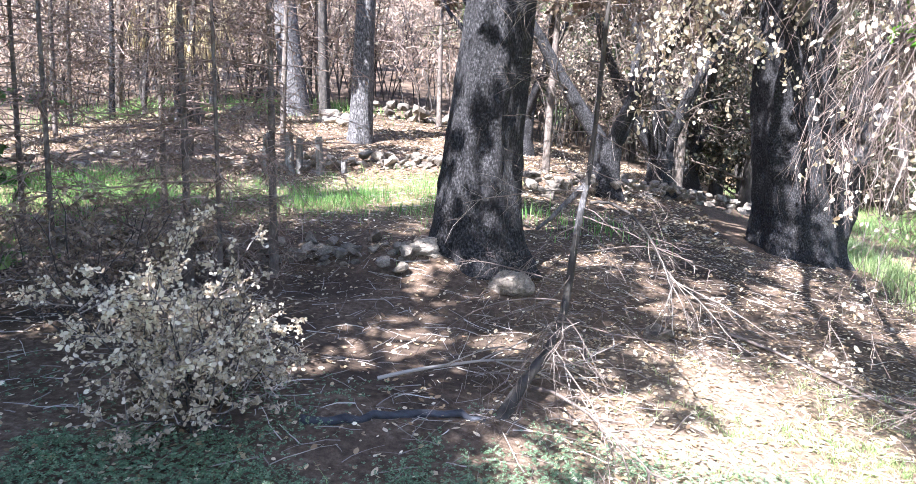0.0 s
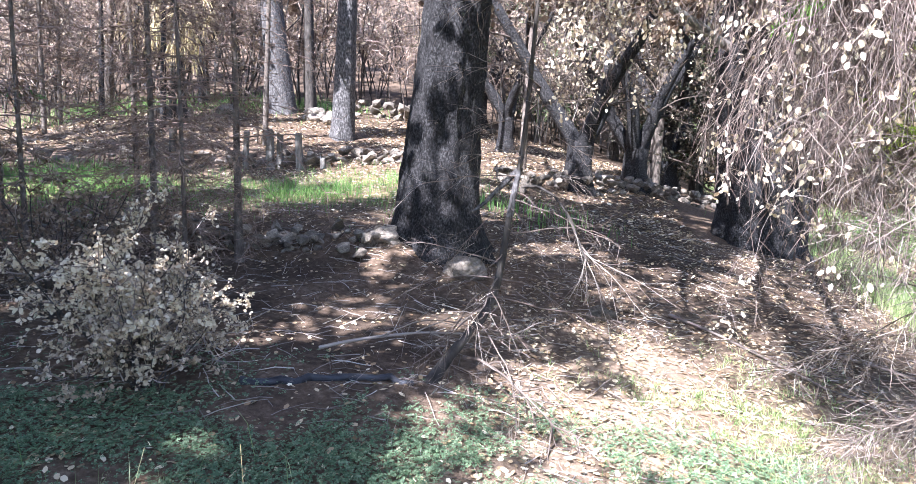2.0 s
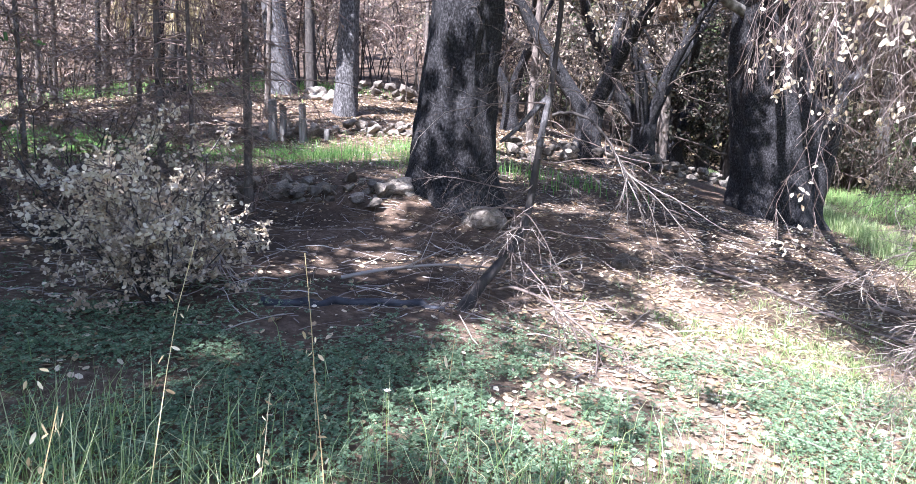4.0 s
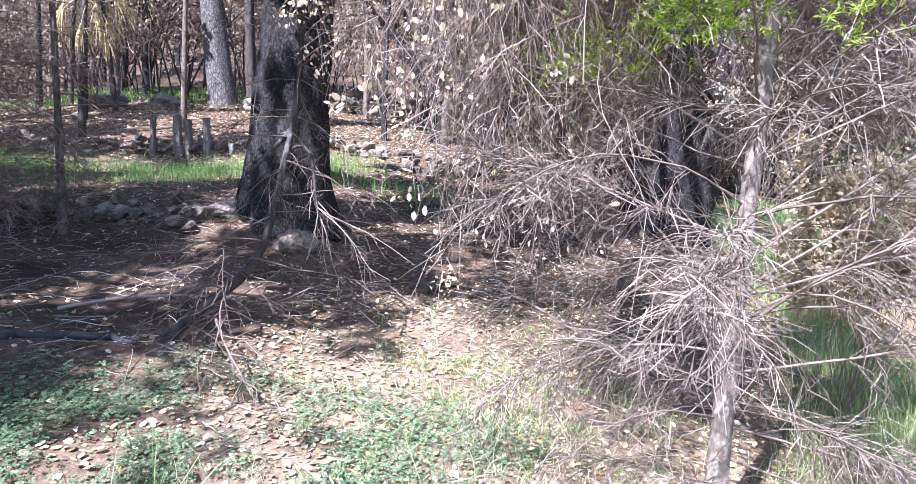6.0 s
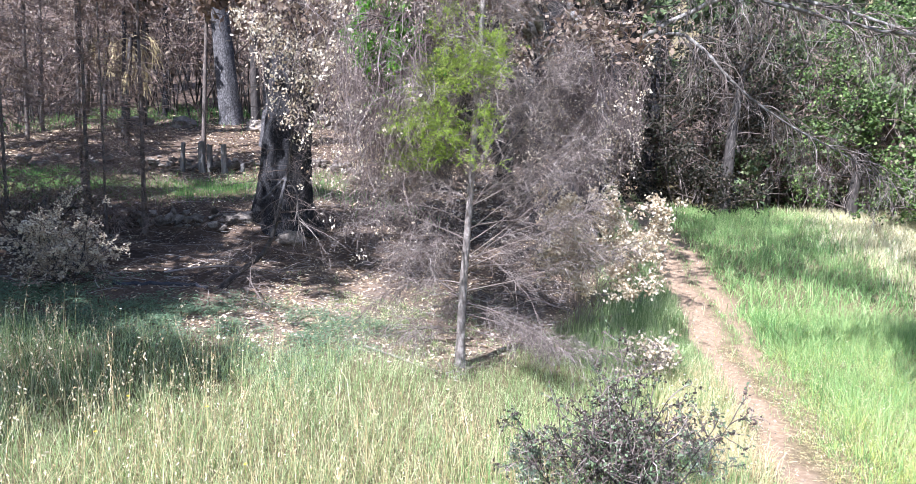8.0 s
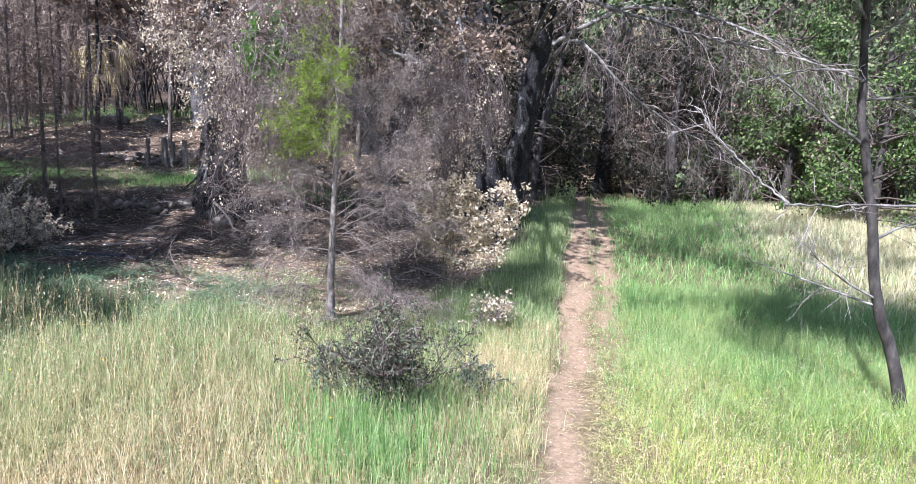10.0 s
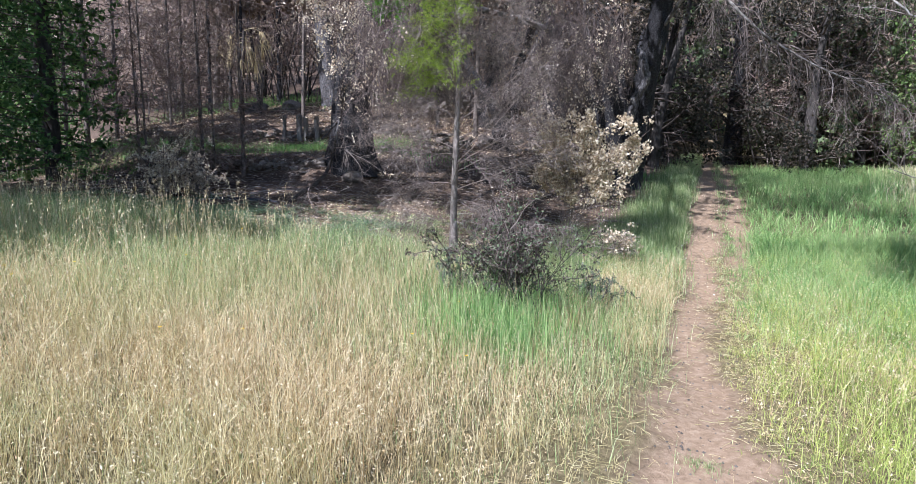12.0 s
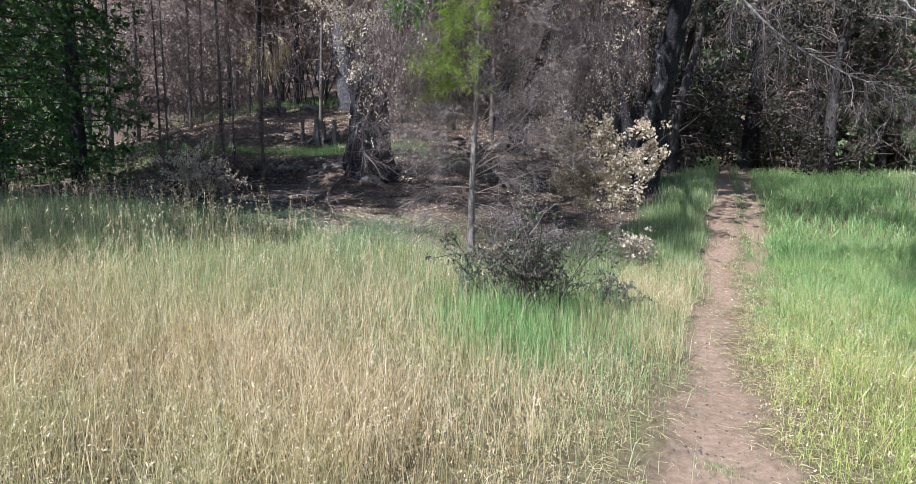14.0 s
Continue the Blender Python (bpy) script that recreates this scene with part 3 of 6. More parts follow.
def old_oak():
    """The huge oak behind the clearing, whose boughs reach out over clearing and trail."""
    rng, extra = np.random.default_rng(5), np.random.default_rng(7)
    x, y = -0.45, 21.0
    z = float(height(x, y)) - 0.3
    t = thing("old_oak", (x, y, z), "massive blackened oak with drooping dead boughs", "tree")
    g = Geo()
    burl_trunk(g, rng, [(x, y, z), (x, y, z + 1), (x - 0.1, y, z + 2.4), (x - 0.3, y - 0.1, z + 4), (x - 0.4, y - 0.3, z + 6.5), (x - 0.4, y - 0.3, z + 10)], [0.95, 0.85, 0.82, 0.78, 0.6, 0.35], 72, 170, 0.3, 0.06, 7)
    part("trunk", g, BARK_CHAR, t)
    # second stem leaning to the trail
    g = Geo()
    burl_trunk(g, rng, [(x + 0.5, y + 0.1, z), (x + 0.8, y, z + 1.2), (x + 1.0, y - 0.2, z + 3), (x + 1.5, y - 0.6, z + 5.5), (x + 2.0, y - 1.6, z + 8)], [0.5, 0.42, 0.36, 0.3, 0.2], 40, 110, 0.3, 0.04, 5)
    part("stem", g, BARK_CHAR, t)
    fork = np.array([(0.35, 20.5, 2.4), (0.3, 20.0, 3.3), (0.47, 19.95, 3.99), (0.8, 19.9, 4.53), (0.68, 19.8, 5.15), (0.5, 19.9, 5.5), (0.35, 20.4, 6.0)])
    q = np.linspace(1.2, 5, 40)
    c = np.stack([np.interp(q, np.arange(7), fork[:, i]) for i in range(3)], -1)
    c[2:-2] = (c[:-4] + c[1:-3] + c[2:-2] + c[3:-1] + c[4:]) / 5
    part("twisted_limb", tubes(Geo(), c[None] + np.random.default_rng(6).normal(0, 0.012, (1, 40, 3)), 0.15, 0.09, 12), BARK_GREY, t, "grey lichen-covered twisted limb against the trunk")
    # boughs, as bent lines
    def bough(pts, r0, r1):
        pts = np.asarray(pts, float)
        s = np.linspace(0, 1, 26)
        q = np.linspace(0, 1, len(pts))
        c = np.stack([np.interp(s, q, pts[:, i]) for i in range(3)], -1)
        c[2:-2] = (c[:-4] + c[1:-3] + c[2:-2] + c[3:-1] + c[4:]) / 5
        c[3:] += np.cumsum(rng.normal(0, 0.02, (23, 3)), 0)
        return c[None], r0, r1

    boughs = [bough([(0.8, 20.2, 7.0), (1.5, 18, 7.8), (2.3, 16, 7.3), (3.7, 15.9, 6.8), (5.1, 15.5, 6.2), (6.6, 14.7, 5.6), (8.0, 13.9, 4.9)], 0.07, 0.012),
              bough([(1.2, 20.3, 6.2), (2.0, 19, 7.0), (2.8, 18, 6.5), (3.7, 17.9, 5.4), (4.75, 17.7, 4.7), (5.7, 17.3, 4.1), (6.7, 16.8, 3.4)], 0.06, 0.01),
              bough([(1.5, 20.0, 7.0), (3.5, 20.0, 8.2), (5.5, 19.0, 7.6), (7.5, 18.0, 6.4), (9.5, 17.5, 5.0)], 0.08, 0.012),
              bough([(1.3, 20.3, 7.5), (3.0, 17, 9.0), (4.6, 13.5, 8.2), (6.4, 11.5, 6.6), (7.6, 10.6, 5.6)], 0.07, 0.01),
              bough([(-0.9, 20.2, 6.3), (-1.4, 17, 7.6), (-2.0, 13.8, 7.2), (-2.4, 11.6, 6.2), (-2.3, 10.6, 5.2)], 0.15, 0.03),
              bough([(-0.9, 20.2, 6.8), (-2.5, 17.5, 7.8), (-3.9, 14, 7.4), (-4.5, 11.8, 6.4), (-4.3, 10.9, 5.4)], 0.12, 0.02),
              bough([(-0.4, 20.2, 6.0), (-0.3, 17, 6.9), (-0.3, 14.6, 6.6), (0.0, 13.4, 5.6), (0.3, 12.6, 4.4)], 0.12, 0.02),
              bough([(-1.2, 20, 6.5), (-2.2, 16, 7.6), (-3.2, 12.6, 7.0), (-3.3, 11, 5.9)], 0.12, 0.03),
              bough([(-1.0, 20.8, 5.6), (-3.0, 19.5, 6.6), (-5.0, 17.0, 6.8), (-6.0, 15.2, 6.4)], 0.12, 0.03)]
    for b in boughs:
        g = tubes(Geo(), b[0], b[1], b[2], 7)
        part("bough", g, BARK_LICHEN, t, "pale lichen-covered dead bough")
    over = np.concatenate([b[0] for b in boughs[:4]])
    a1, a2, a3 = twig_out(rng, over, (260, 1500, 6500), (1.7, 0.8, 0.4), 0.2, 0.26, 0.25)
    a1, a2, a3 = a1[:190], a2[:1000], a3[:4200]
    mass("twig_spray", strips(tubes(tubes(Geo(), a1, 0.014, 0.004, 4), a2, 0.006, 0.0025, 3), a3, 0.004, 0.0016), TWIG_BROWN, t, "grey bare twigs")
    fine, heads, low = Geo(), [], []
    for picks, c0, c1, c2, c3, long, lo_x, hi_x, lo_z in (((5, 7), 32, 80, 480, 1700, 1.6, -4.55, -3.1, 3.2), ((4,), 50, 200, 1700, 8500, 3.0, -3.4, -1.55, 1.75), ((6,), 24, 110, 900, 4000, 1.9, -1.0, 1.2, 1.75)):
        hang = np.concatenate([boughs[i][0] for i in picks])
        p, d, _ = sprout(rng, hang, c0, 0.72, 1.0, (0.6, 1.3))
        h0 = curves(rng, p, d + [0, -0.1, 0.1], rng.uniform(0.5, 1.3, c0), 9, 0.12, 0.08)
        h0 = h0[(h0[..., 0].min(1) > lo_x) & (h0[..., 0].max(1) < hi_x)]
        parts_each("hanging_branch", h0, 0.012, 0.005, 5, BARK_DARK, t)
        h1, h2, h3 = twig_out(rng, h0, (c1, c2, c3), (long, 0.8, 0.36), 0.2, 0.24, 0.3, (0.5, 1.3), 12)
        keep = lambda h: h[(h[..., 0].min(1) > lo_x) & (h[..., 0].max(1) < hi_x) & (h[..., 2].min(1) > lo_z)]  # noqa: E731
        h1, h2, h3 = keep(h1), keep(h2), keep(h3)
        if len(picks) == 1:
            m1, m2, m3 = (keep(m[m[..., 0].min(1) > lo_x + 0.5]) for m in twig_out(extra, h0, (c1, c2, c3), (long, 0.8, 0.36), 0.2, 0.24, 0.3, (0.5, 1.3), 12))
            strips(tubes(tubes(fine, m1, 0.0048, 0.002, 3), m2[:, ::2], 0.0027, 0.0013, 3), m3[:, ::2], 0.0018, 0.001)
        strips(tubes(tubes(fine, h1, 0.0048, 0.002, 3), h2[:, ::2], 0.0027, 0.0013, 3), h3[:, ::2], 0.0018, 0.001)
        tip = sprout(rng, h3, 330 if len(picks) > 1 else 150, 0.5)[0]
        heads.append(np.repeat(tip, 9, 0) + rng.normal(0, 0.05, (len(tip) * 9, 3)))
        heads.append(sprout(rng, h3, 500)[0])
        more = sprout(extra, h3, 130, 0.4)[0]
        heads.append(np.repeat(more, 7, 0) + extra.normal(0, 0.05, (len(more) * 7, 3)))
    mass("twig_curtain", fine, TWIG_BARE, t, "curtain of fine bare twigs")
    mass("dead_leaves", leaves(Geo(), rng, np.concatenate(heads), 0.046, 0.6, 1.2), LEAF_PALE, t, "pale cream dead oak leaves")
    up = np.concatenate([boughs[i][0] for i in (4, 5, 6, 7, 8)])
    u1, u2 = twig_out(rng, up, (330, 3000), (1.6, 0.7), 0.2, 0.08, 0.3)
    u1, u2 = u1[u1[..., 2].min(1) > 4.9], u2[u2[..., 2].min(1) > 4.9]
    mass("crown_spray", strips(strips(Geo(), u1, 0.012, 0.004), u2[:, ::2], 0.006, 0.003), TWIG_BARE, t)
    mass("crown_leaves", leaves(Geo(), rng, np.repeat(sprout(rng, u2, 290)[0], 9, 0) + rng.normal(0, 0.07, (2610, 3)), 0.058, 0.6, 1.0), LEAF_TAN, t, "pale cream dead oak leaves")
    mass("brown_leaves", sprays(Geo(), rng, sprout(rng, u2, 9000)[0], 0.12), LEAF_BROWN, t, "brown shrivelled oak leaves")
    # leaves added above the view to cast a shadow on the meadow
    spot = np.array([5.2, 8.2, 7.5]) + rng.normal(0, 1, (40, 3)) * [1.5, 1.0, 0.6]
    far = curves(rng, np.tile(boughs[3][0][0, 19], (40, 1)), spot - boughs[3][0][0, 19], np.linalg.norm(spot - boughs[3][0][0, 19], axis=1), 8, 0.1, 0)
    mass("outer_spray", strips(Geo(), far, 0.012, 0.004), TWIG_BARE, t)
    mass("outer_leaves", sprays(Geo(), rng, sprout(rng, far, 8200, 0.55)[0] + rng.normal(0, 0.3, (8200, 3)), 0.2), LEAF_DEEP, t, "dark green leaves added out of view to shade the meadow")
    spot = np.array([-2.5, 10.5, 4.95]) + rng.normal(0, 1, (34, 3)) * [0.27, 0.22, 0.42]
    live = curves(rng, np.tile(boughs[7][0][0, 20], (34, 1)), spot - boughs[7][0][0, 20], np.linalg.norm(spot - boughs[7][0][0, 20], axis=1), 7, 0.02, 0.0)
    part("live_shoot", strips(Geo(), live, 0.01, 0.003), TWIG_BARE, t)
    l1 = curves(rng, *sprout(rng, live, 420, 0.76)[:2], 0.22, 5, 0.15, 0.05)
    mass("live_leaves", leaves(Geo(), rng, sprout(rng, l1, 14000)[0], 0.064, 0.6), LEAF_GREEN, t, "bright green leaves")
    k = 30
    a, hs = rng.uniform(0, 6.28, k), rng.uniform(5.5, 10, k)
    limbs = limb_set(rng, np.stack([np.full(k, x - 0.3), np.full(k, y - 0.2), z + hs], -1), np.stack([np.cos(a), np.sin(a), rng.uniform(0.1, 0.9, k)], -1), rng.uniform(2.5, 5, k))
    parts_each("limb", limbs, 0.08, 0.012, 5, BARK_DARK, t)
    # loose unseen sprays, added overhead to shade the end of the trail
    wide = np.stack([rng.uniform(-3, 9, 500), rng.uniform(11, 24, 500), rng.uniform(9.6, 12.5, 500)], -1)
    spur = curves(rng, wide, rng.normal(size=(500, 3)) * [1, 1, 0.3], 1.6, 7, 0.15, 0.0)
    mass("canopy_spray", strips(Geo(), spur, 0.012, 0.005), TWIG_BARE, t)
    mass("canopy_leaves", sprays(Geo(), rng, np.repeat(sprout(rng, spur, 2600)[0], 4, 0) + rng.normal(0, 0.2, (10400, 3)), 0.26), LEAF_DEEP, t, "dull green leaves added above the view for shade")
    c1, c2 = twig_out(rng, limbs, (500, 2600), (1.2, 0.6))
    mass("top_spray", strips(strips(Geo(), c1, 0.012, 0.004), c2, 0.006, 0.002), TWIG_BROWN, t)
    mass("top_leaves", leaves(Geo(), rng, sprout(rng, c2, 7000)[0], 0.10), LEAF_TAN, t, "brown dead leaves")
    return t


big_charred_tree()
old_oak()


def pole_tree(name, x, y, radius, tall, bark, label, seed, lean=(0, 0), branches=24, reach=1.6, first=0.35, twig=TWIG_BURNT, droop=0.06, top=900):
    """A burnt standing trunk with thin dead side branches and scorched foliage high up."""
    rng = np.random.default_rng(seed)
    z = float(height(x, y)) - 0.12
    t = thing(name, (x, y, z), label, "tree", "burnt trees of the hillside")
    s = np.linspace(0, 1, 9)
    line = np.stack([x + lean[0] * s + 0.05 * np.sin(5 * s + seed), y + lean[1] * s, z + tall * s], -1)
    g = Geo()
    if radius > 0.13:
        burl_trunk(g, rng, line, radius * (1 - 0.75 * s), 20, 60, 0.3, 0.012, 5)
    else:
        tubes(g, line[None], radius, radius * 0.2, 8)
    part("trunk", g, bark, t)
    h = rng.uniform(first, 1, branches)
    p = np.stack([np.interp(h, s, line[:, i]) for i in range(3)], -1)
    a = rng.uniform(0, 6.28, branches)
    limbs = curves(rng, p, np.stack([np.cos(a), np.sin(a), rng.uniform(-0.2, 0.5, branches)], -1), reach * rng.uniform(0.5, 1.2, branches) * (1.3 - h), 9, 0.12, droop)
    parts_each("branch", limbs, np.maximum(0.004, radius * 0.12), 0.003, 4, twig, t)
    g = Geo()
    (sub,) = twig_out(rng, limbs, (branches * 12,), (reach * 0.3,), 0.2, droop)
    strips(g, sub[:, ::2], 0.006, 0.002)
    mass("twig_mass", g, twig, t)
    pts = sprout(rng, sub, top * 3)[0]
    pts = pts[pts[:, 2] > z + 0.5 * tall]
    mass("dead_foliage", sprays(Geo(), rng, pts + rng.normal(0, 0.15, (len(pts), 3)), 0.31), LEAF_BROWN, t)
    return t


pole_tree("burnt_tree", -16.6, 28.4, 0.52, 17, BARK_GREY, "tall grey-barked burnt tree with a blackened foot", 3, (-1.9, 0), 30, 3.0, 0.4)
pole_tree("burnt_tree", -15.6, 28.9, 0.22, 14, BARK_DARK, "slim black trunk close beside a grey one", 4, (-0.4, 0), 20, 2.0, 0.4)
pole_tree("burnt_tree", -12.0, 23.9, 0.36, 15, BARK_GREY, "straight charred trunk on the leaf-covered slope", 5, (0.3, 0), 30, 2.4, 0.45)


def forked_tree(x, y, seed, label, tall=7.5, r=0.28, arms=4):
    """A dark, many-stemmed old tree with crooked limbs."""
    rng = np.random.default_rng(seed)
    z = float(height(x, y)) - 0.15
    t = thing("crooked_tree", (x, y, z), label, "tree", "dark crooked trees")
    g = Geo()
    burl_trunk(g, rng, [(x, y, z), (x, y, z + 0.7), (x + 0.05, y, z + 1.4)], [r * 1.3, r, r * 0.95], 26, 40, 0.35, 0.02, 5)
    part("trunk", g, BARK_CHAR, t)
    a = np.linspace(0, 6.28, arms, endpoint=False) + rng.uniform(0, 1.5, arms)
    st = curves(rng, np.tile([[x + 0.03, y, z + 1.15]], (arms, 1)), np.stack([0.5 * np.cos(a), 0.5 * np.sin(a), np.full(arms, 1.0)], -1), tall * rng.uniform(0.7, 1.1, arms), 16, 0.11, -0.02)
    for line in st:
        part("stem", tubes(Geo(), line[None], r * 0.62, 0.03, 8), BARK_CHAR, t)
    b = curves(rng, *sprout(rng, st, 40, 0.2, 1.0)[:2], 1.8, 10, 0.16, 0.0)
    parts_each("branch", b, 0.03, 0.006, 4, TWIG_DARK, t)
    g = Geo()
    u1, u2 = twig_out(rng, b, (260, 1300), (0.8, 0.4))
    strips(strips(g, u1, 0.008, 0.003), u2, 0.005, 0.002)
    mass("twig_mass", g, TWIG_DARK, t)
    mass("dead_leaves", leaves(Geo(), rng, sprout(rng, u2, 700)[0], 0.09), LEAF_TAN, t)
    return t


# thin trees at the left edge; their high crowns are added for shade
for k, (px, py) in enumerate([(-15.6, 13.6), (-20.8, 16.4), (-22, 19.5), (-24, 17), (-20, 13), (-22.6, 23), (-25, 26)]):
    pole_tree("burnt_tree", px, py, 0.085, 14.5, BARK_BENT, "tall thin scorched tree with a brown crown", 350 + k, (0.3, 0), 40, 3.2, 0.22, top=1500)


forked_tree(-4.6, 22.0, 21, "dark forked tree beside the tumbled stones", 8, 0.34, 3)
forked_tree(-3.0, 25.5, 22, "dark crooked tree deep in the grove", 8, 0.36, 4)
forked_tree(-7.3, 27.0, 23, "dark crooked tree deep in the grove", 8, 0.26, 4)
forked_tree(-1.6, 30.0, 24, "dark crooked tree deep in the grove", 9, 0.4, 4)
forked_tree(-9.5, 33.0, 25, "low forked burnt tree on the upper slope", 6, 0.35, 4)

# ---- young firs ----


def young_fir(x, y, seed, label, line, r0, r1, whorls, reach, tone=BARK_FIR, twig=TWIG_GREY, green=None, sub=14, fine=5, droop=(0.03, 0.10), rise=0.3, thick=0.016, scorched=0.0, brown=0, bare=(), main=()):
    """A young fir, mostly dead: whorls of thin branches hung with fine twigs. green: (lowest height, heading) of live foliage."""
    rng = np.random.default_rng(seed)
    z = float(lie(x, y)) - 0.06
    t = thing("young_fir", (x, y, z), label, "tree", "young scorched firs")
    line = np.asarray(line, float) + np.array([x, y, z])
    q, s = np.linspace(0, 1, len(line)), np.linspace(0, 1, 30)
    c = np.stack([np.interp(s, q, line[:, i]) for i in range(3)], -1)
    c[2:-2] = (c[:-4] + c[1:-3] + c[2:-2] + c[3:-1] + c[4:]) / 5
    foot = tubes(Geo(), c[None], r0, r1, 12)
    ring = foot.v[0].reshape(30, 12, 3)
    wide = 1 + 0.5 * np.exp(-np.linspace(0, 1, 30) * 22)[:, None, None] + rng.normal(0, 0.03, (30, 12, 1))
    foot.v[0] = (c[:, None] + (ring - c[:, None]) * wide).reshape(-1, 3)
    part("trunk", foot, tone, t)
    if scorched:
        n = int(scorched * 30)
        part("charred_foot", tubes(Geo(), c[None, :n], r0 * 1.06, (r0 + (r1 - r0) * n / 30) * 1.02, 12), BARK_DARK, t, "blackened foot of the trunk")
    if bare:
        i, j = (int(q * 29) for q in bare)
        ra, rb = (r0 + (r1 - r0) * q for q in bare)
        part("scraped_bark", tubes(Geo(), c[None, i:j + 1], ra * 1.08, rb * 1.08, 12), BARK_GREY, t, "pale bare wood where the bark is gone")
    P0, D, L, G = [], [], [], []
    for h in np.linspace(whorls[0], whorls[1], whorls[2]):
        k = rng.integers(*whorls[3])
        a = rng.uniform(0, 6.28) + np.arange(k) * 6.28 / k + rng.normal(0, 0.25, k)
        p = np.array([np.interp(h, s, c[:, i]) for i in range(3)])
        P0.append(p + rng.normal(0, 0.02, (k, 3)) * [0, 0, 3])
        D.append(np.stack([np.cos(a), np.sin(a), rise * (0.2 + 1.9 * h) + rng.normal(0, 0.15, k)], -1))
        L.append(reach * (1.15 - 0.75 * h) * rng.uniform(0.6, 1.15, k) * (0.5 if h < 0.2 else 1.0))
        G.append(np.full(k, droop[0] if h > 0.35 else droop[1] * 0.6))
    P0, D, L, G = map(np.concatenate, (P0, D, L, G))
    B = curves(rng, P0, D, L, 12, 0.1, G)
    if main:
        keep = (~((D[:, 0] > 0.2) & (P0[:, 2] - z > 1.4)) | (rng.uniform(size=len(D)) < 0.6)) & ((P0[:, 2] - z > 1.5) | (rng.uniform(size=len(D)) < 0.24))
        B, L = B[keep], L[keep]
        h, ang, up, far, fall = np.array(main).T
        p = np.stack([np.interp(h, c[:, 2] - z, c[:, i]) for i in range(3)], -1)
        M = curves(rng, p, np.stack([np.cos(ang), np.sin(ang), up], -1), far, 12, 0.035, fall)
        parts_each("branch", M, 0.0085, 0.0028, 6, TWIG_BROWN, t)
        B, L = np.concatenate([np.repeat(M, 3, 0), B]), np.r_[np.full(len(M) * 3, 0.0), L]
    parts_each("branch", B[L > 0], thick * np.clip(L[L > 0] / 1.5, 0.4, 1.4), 0.003, 4, twig, t)
    n = len(B)
    s1 = curves(rng, *sprout(rng, B, n * sub, 0.24, 1.0, (0.5, 1.0))[:2], 0.42 * rng.uniform(0.4, 1.3, n * sub), 7, 0.14, droop[1])
    s2 = curves(rng, *sprout(rng, s1, n * sub * fine, 0.1, 1.0, (0.5, 1.1))[:2], 0.16 * rng.uniform(0.4, 1.3, n * sub * fine), 3, 0.16, droop[1])
    mass("twig_mass", strips(strips(Geo(), s1[:, ::2], 0.005, 0.002) if brown else tubes(Geo(), s1[:, ::2], 0.0021, 0.001, 3), s2, 0.002, 0.001), twig, t)
    if brown:
        mass("dead_needles", sprays(Geo(), rng, sprout(rng, s1, brown)[0], 0.06, 0.3), LEAF_BROWN, t, "rusty brown dead needles")
    if green:
        low, ang, far, dense = green
        mid = s1[:, 3]
        off = mid - np.stack([np.interp(mid[:, 2], c[:, 2], c[:, i]) for i in range(3)], -1)
        want = (mid[:, 2] > z + low) & (np.mod(mid[:, 2] - z - low, 0.95) < 0.75) & (mid[:, 2] - z < low + 1.6 + rng.exponential(0.4, len(mid))) & (np.cos(np.arctan2(off[:, 1], off[:, 0]) - ang) > 0.15) & (np.linalg.norm(off, axis=1) < far * (1.15 - 0.25 * (mid[:, 2] - z - low)))
        live = s1[want]
        if len(live):
            sp = curves(rng, *sprout(rng, live, len(live) * 5, 0.0, 1.0, (0.4, 1.0))[:2], 0.2, 5, 0.12, 0.05)
            pts, _, _ = sprout(rng, sp, int(len(sp) * dense), 0.0, 1.0)
            g = Geo()
            sprays(g, rng, pts, 0.036, 0.2)
            mass("live_needles", g, NEEDLE, t, "fresh yellow-green needles")
    return t


# the fir in the middle, grey and dead below, still green higher up on one side
young_fir(-1.25, 9.98, 31, "young fir, dead grey branches below and fresh green above", [(0, 0, 0), (0.0, 0, 1.0), (0.06, 0.02, 2.5), (0.12, 0.04, 4.4), (0.15, 0.04, 6.4), (0.16, 0.04, 8.2)],
          0.066, 0.012, (0.12, 0.97, 29, (5, 8)), 2.1, scorched=0.1, twig=TWIG_FIR, sub=27, fine=9, thick=0.006, droop=(0.0, 0.12), rise=0.62, green=(2.75, 3.9, 1.05, 30),
          main=[(2.25, -0.3, 0.35, 1.6, -0.03), (2.2, 0.1, 1.2, 1.7, 0.0), (1.75, -0.15, 0.72, 2.4, -0.005), (1.55, -0.1, 0.78, 2.3, 0.0), (1.5, -0.4, 0.5, 2.2, -0.01), (1.4, 0.2, 0.4, 1.9, -0.01), (1.1, -0.25, 0.3, 2.2, -0.015),
                (0.62, -0.2, -0.22, 2.1, -0.02), (0.8, -0.1, -0.12, 1.5, 0.01), (0.95, 0.1, -0.1, 1.3, 0.04), (1.2, 3.1, 0.2, 1.5, 0.09), (1.9, 0.6, 0.8, 2.2, 0.0), (2.6, -0.1, 0.9, 2.0, 0.0), (3.0, 0.3, 1.0, 1.8, 0.0),
                (1.8, 3.4, 0.5, 1.6, 0.03), (2.3, 2.9, 0.6, 1.5, 0.03), (1.6, -1.9, 0.3, 1.5, 0.04)])
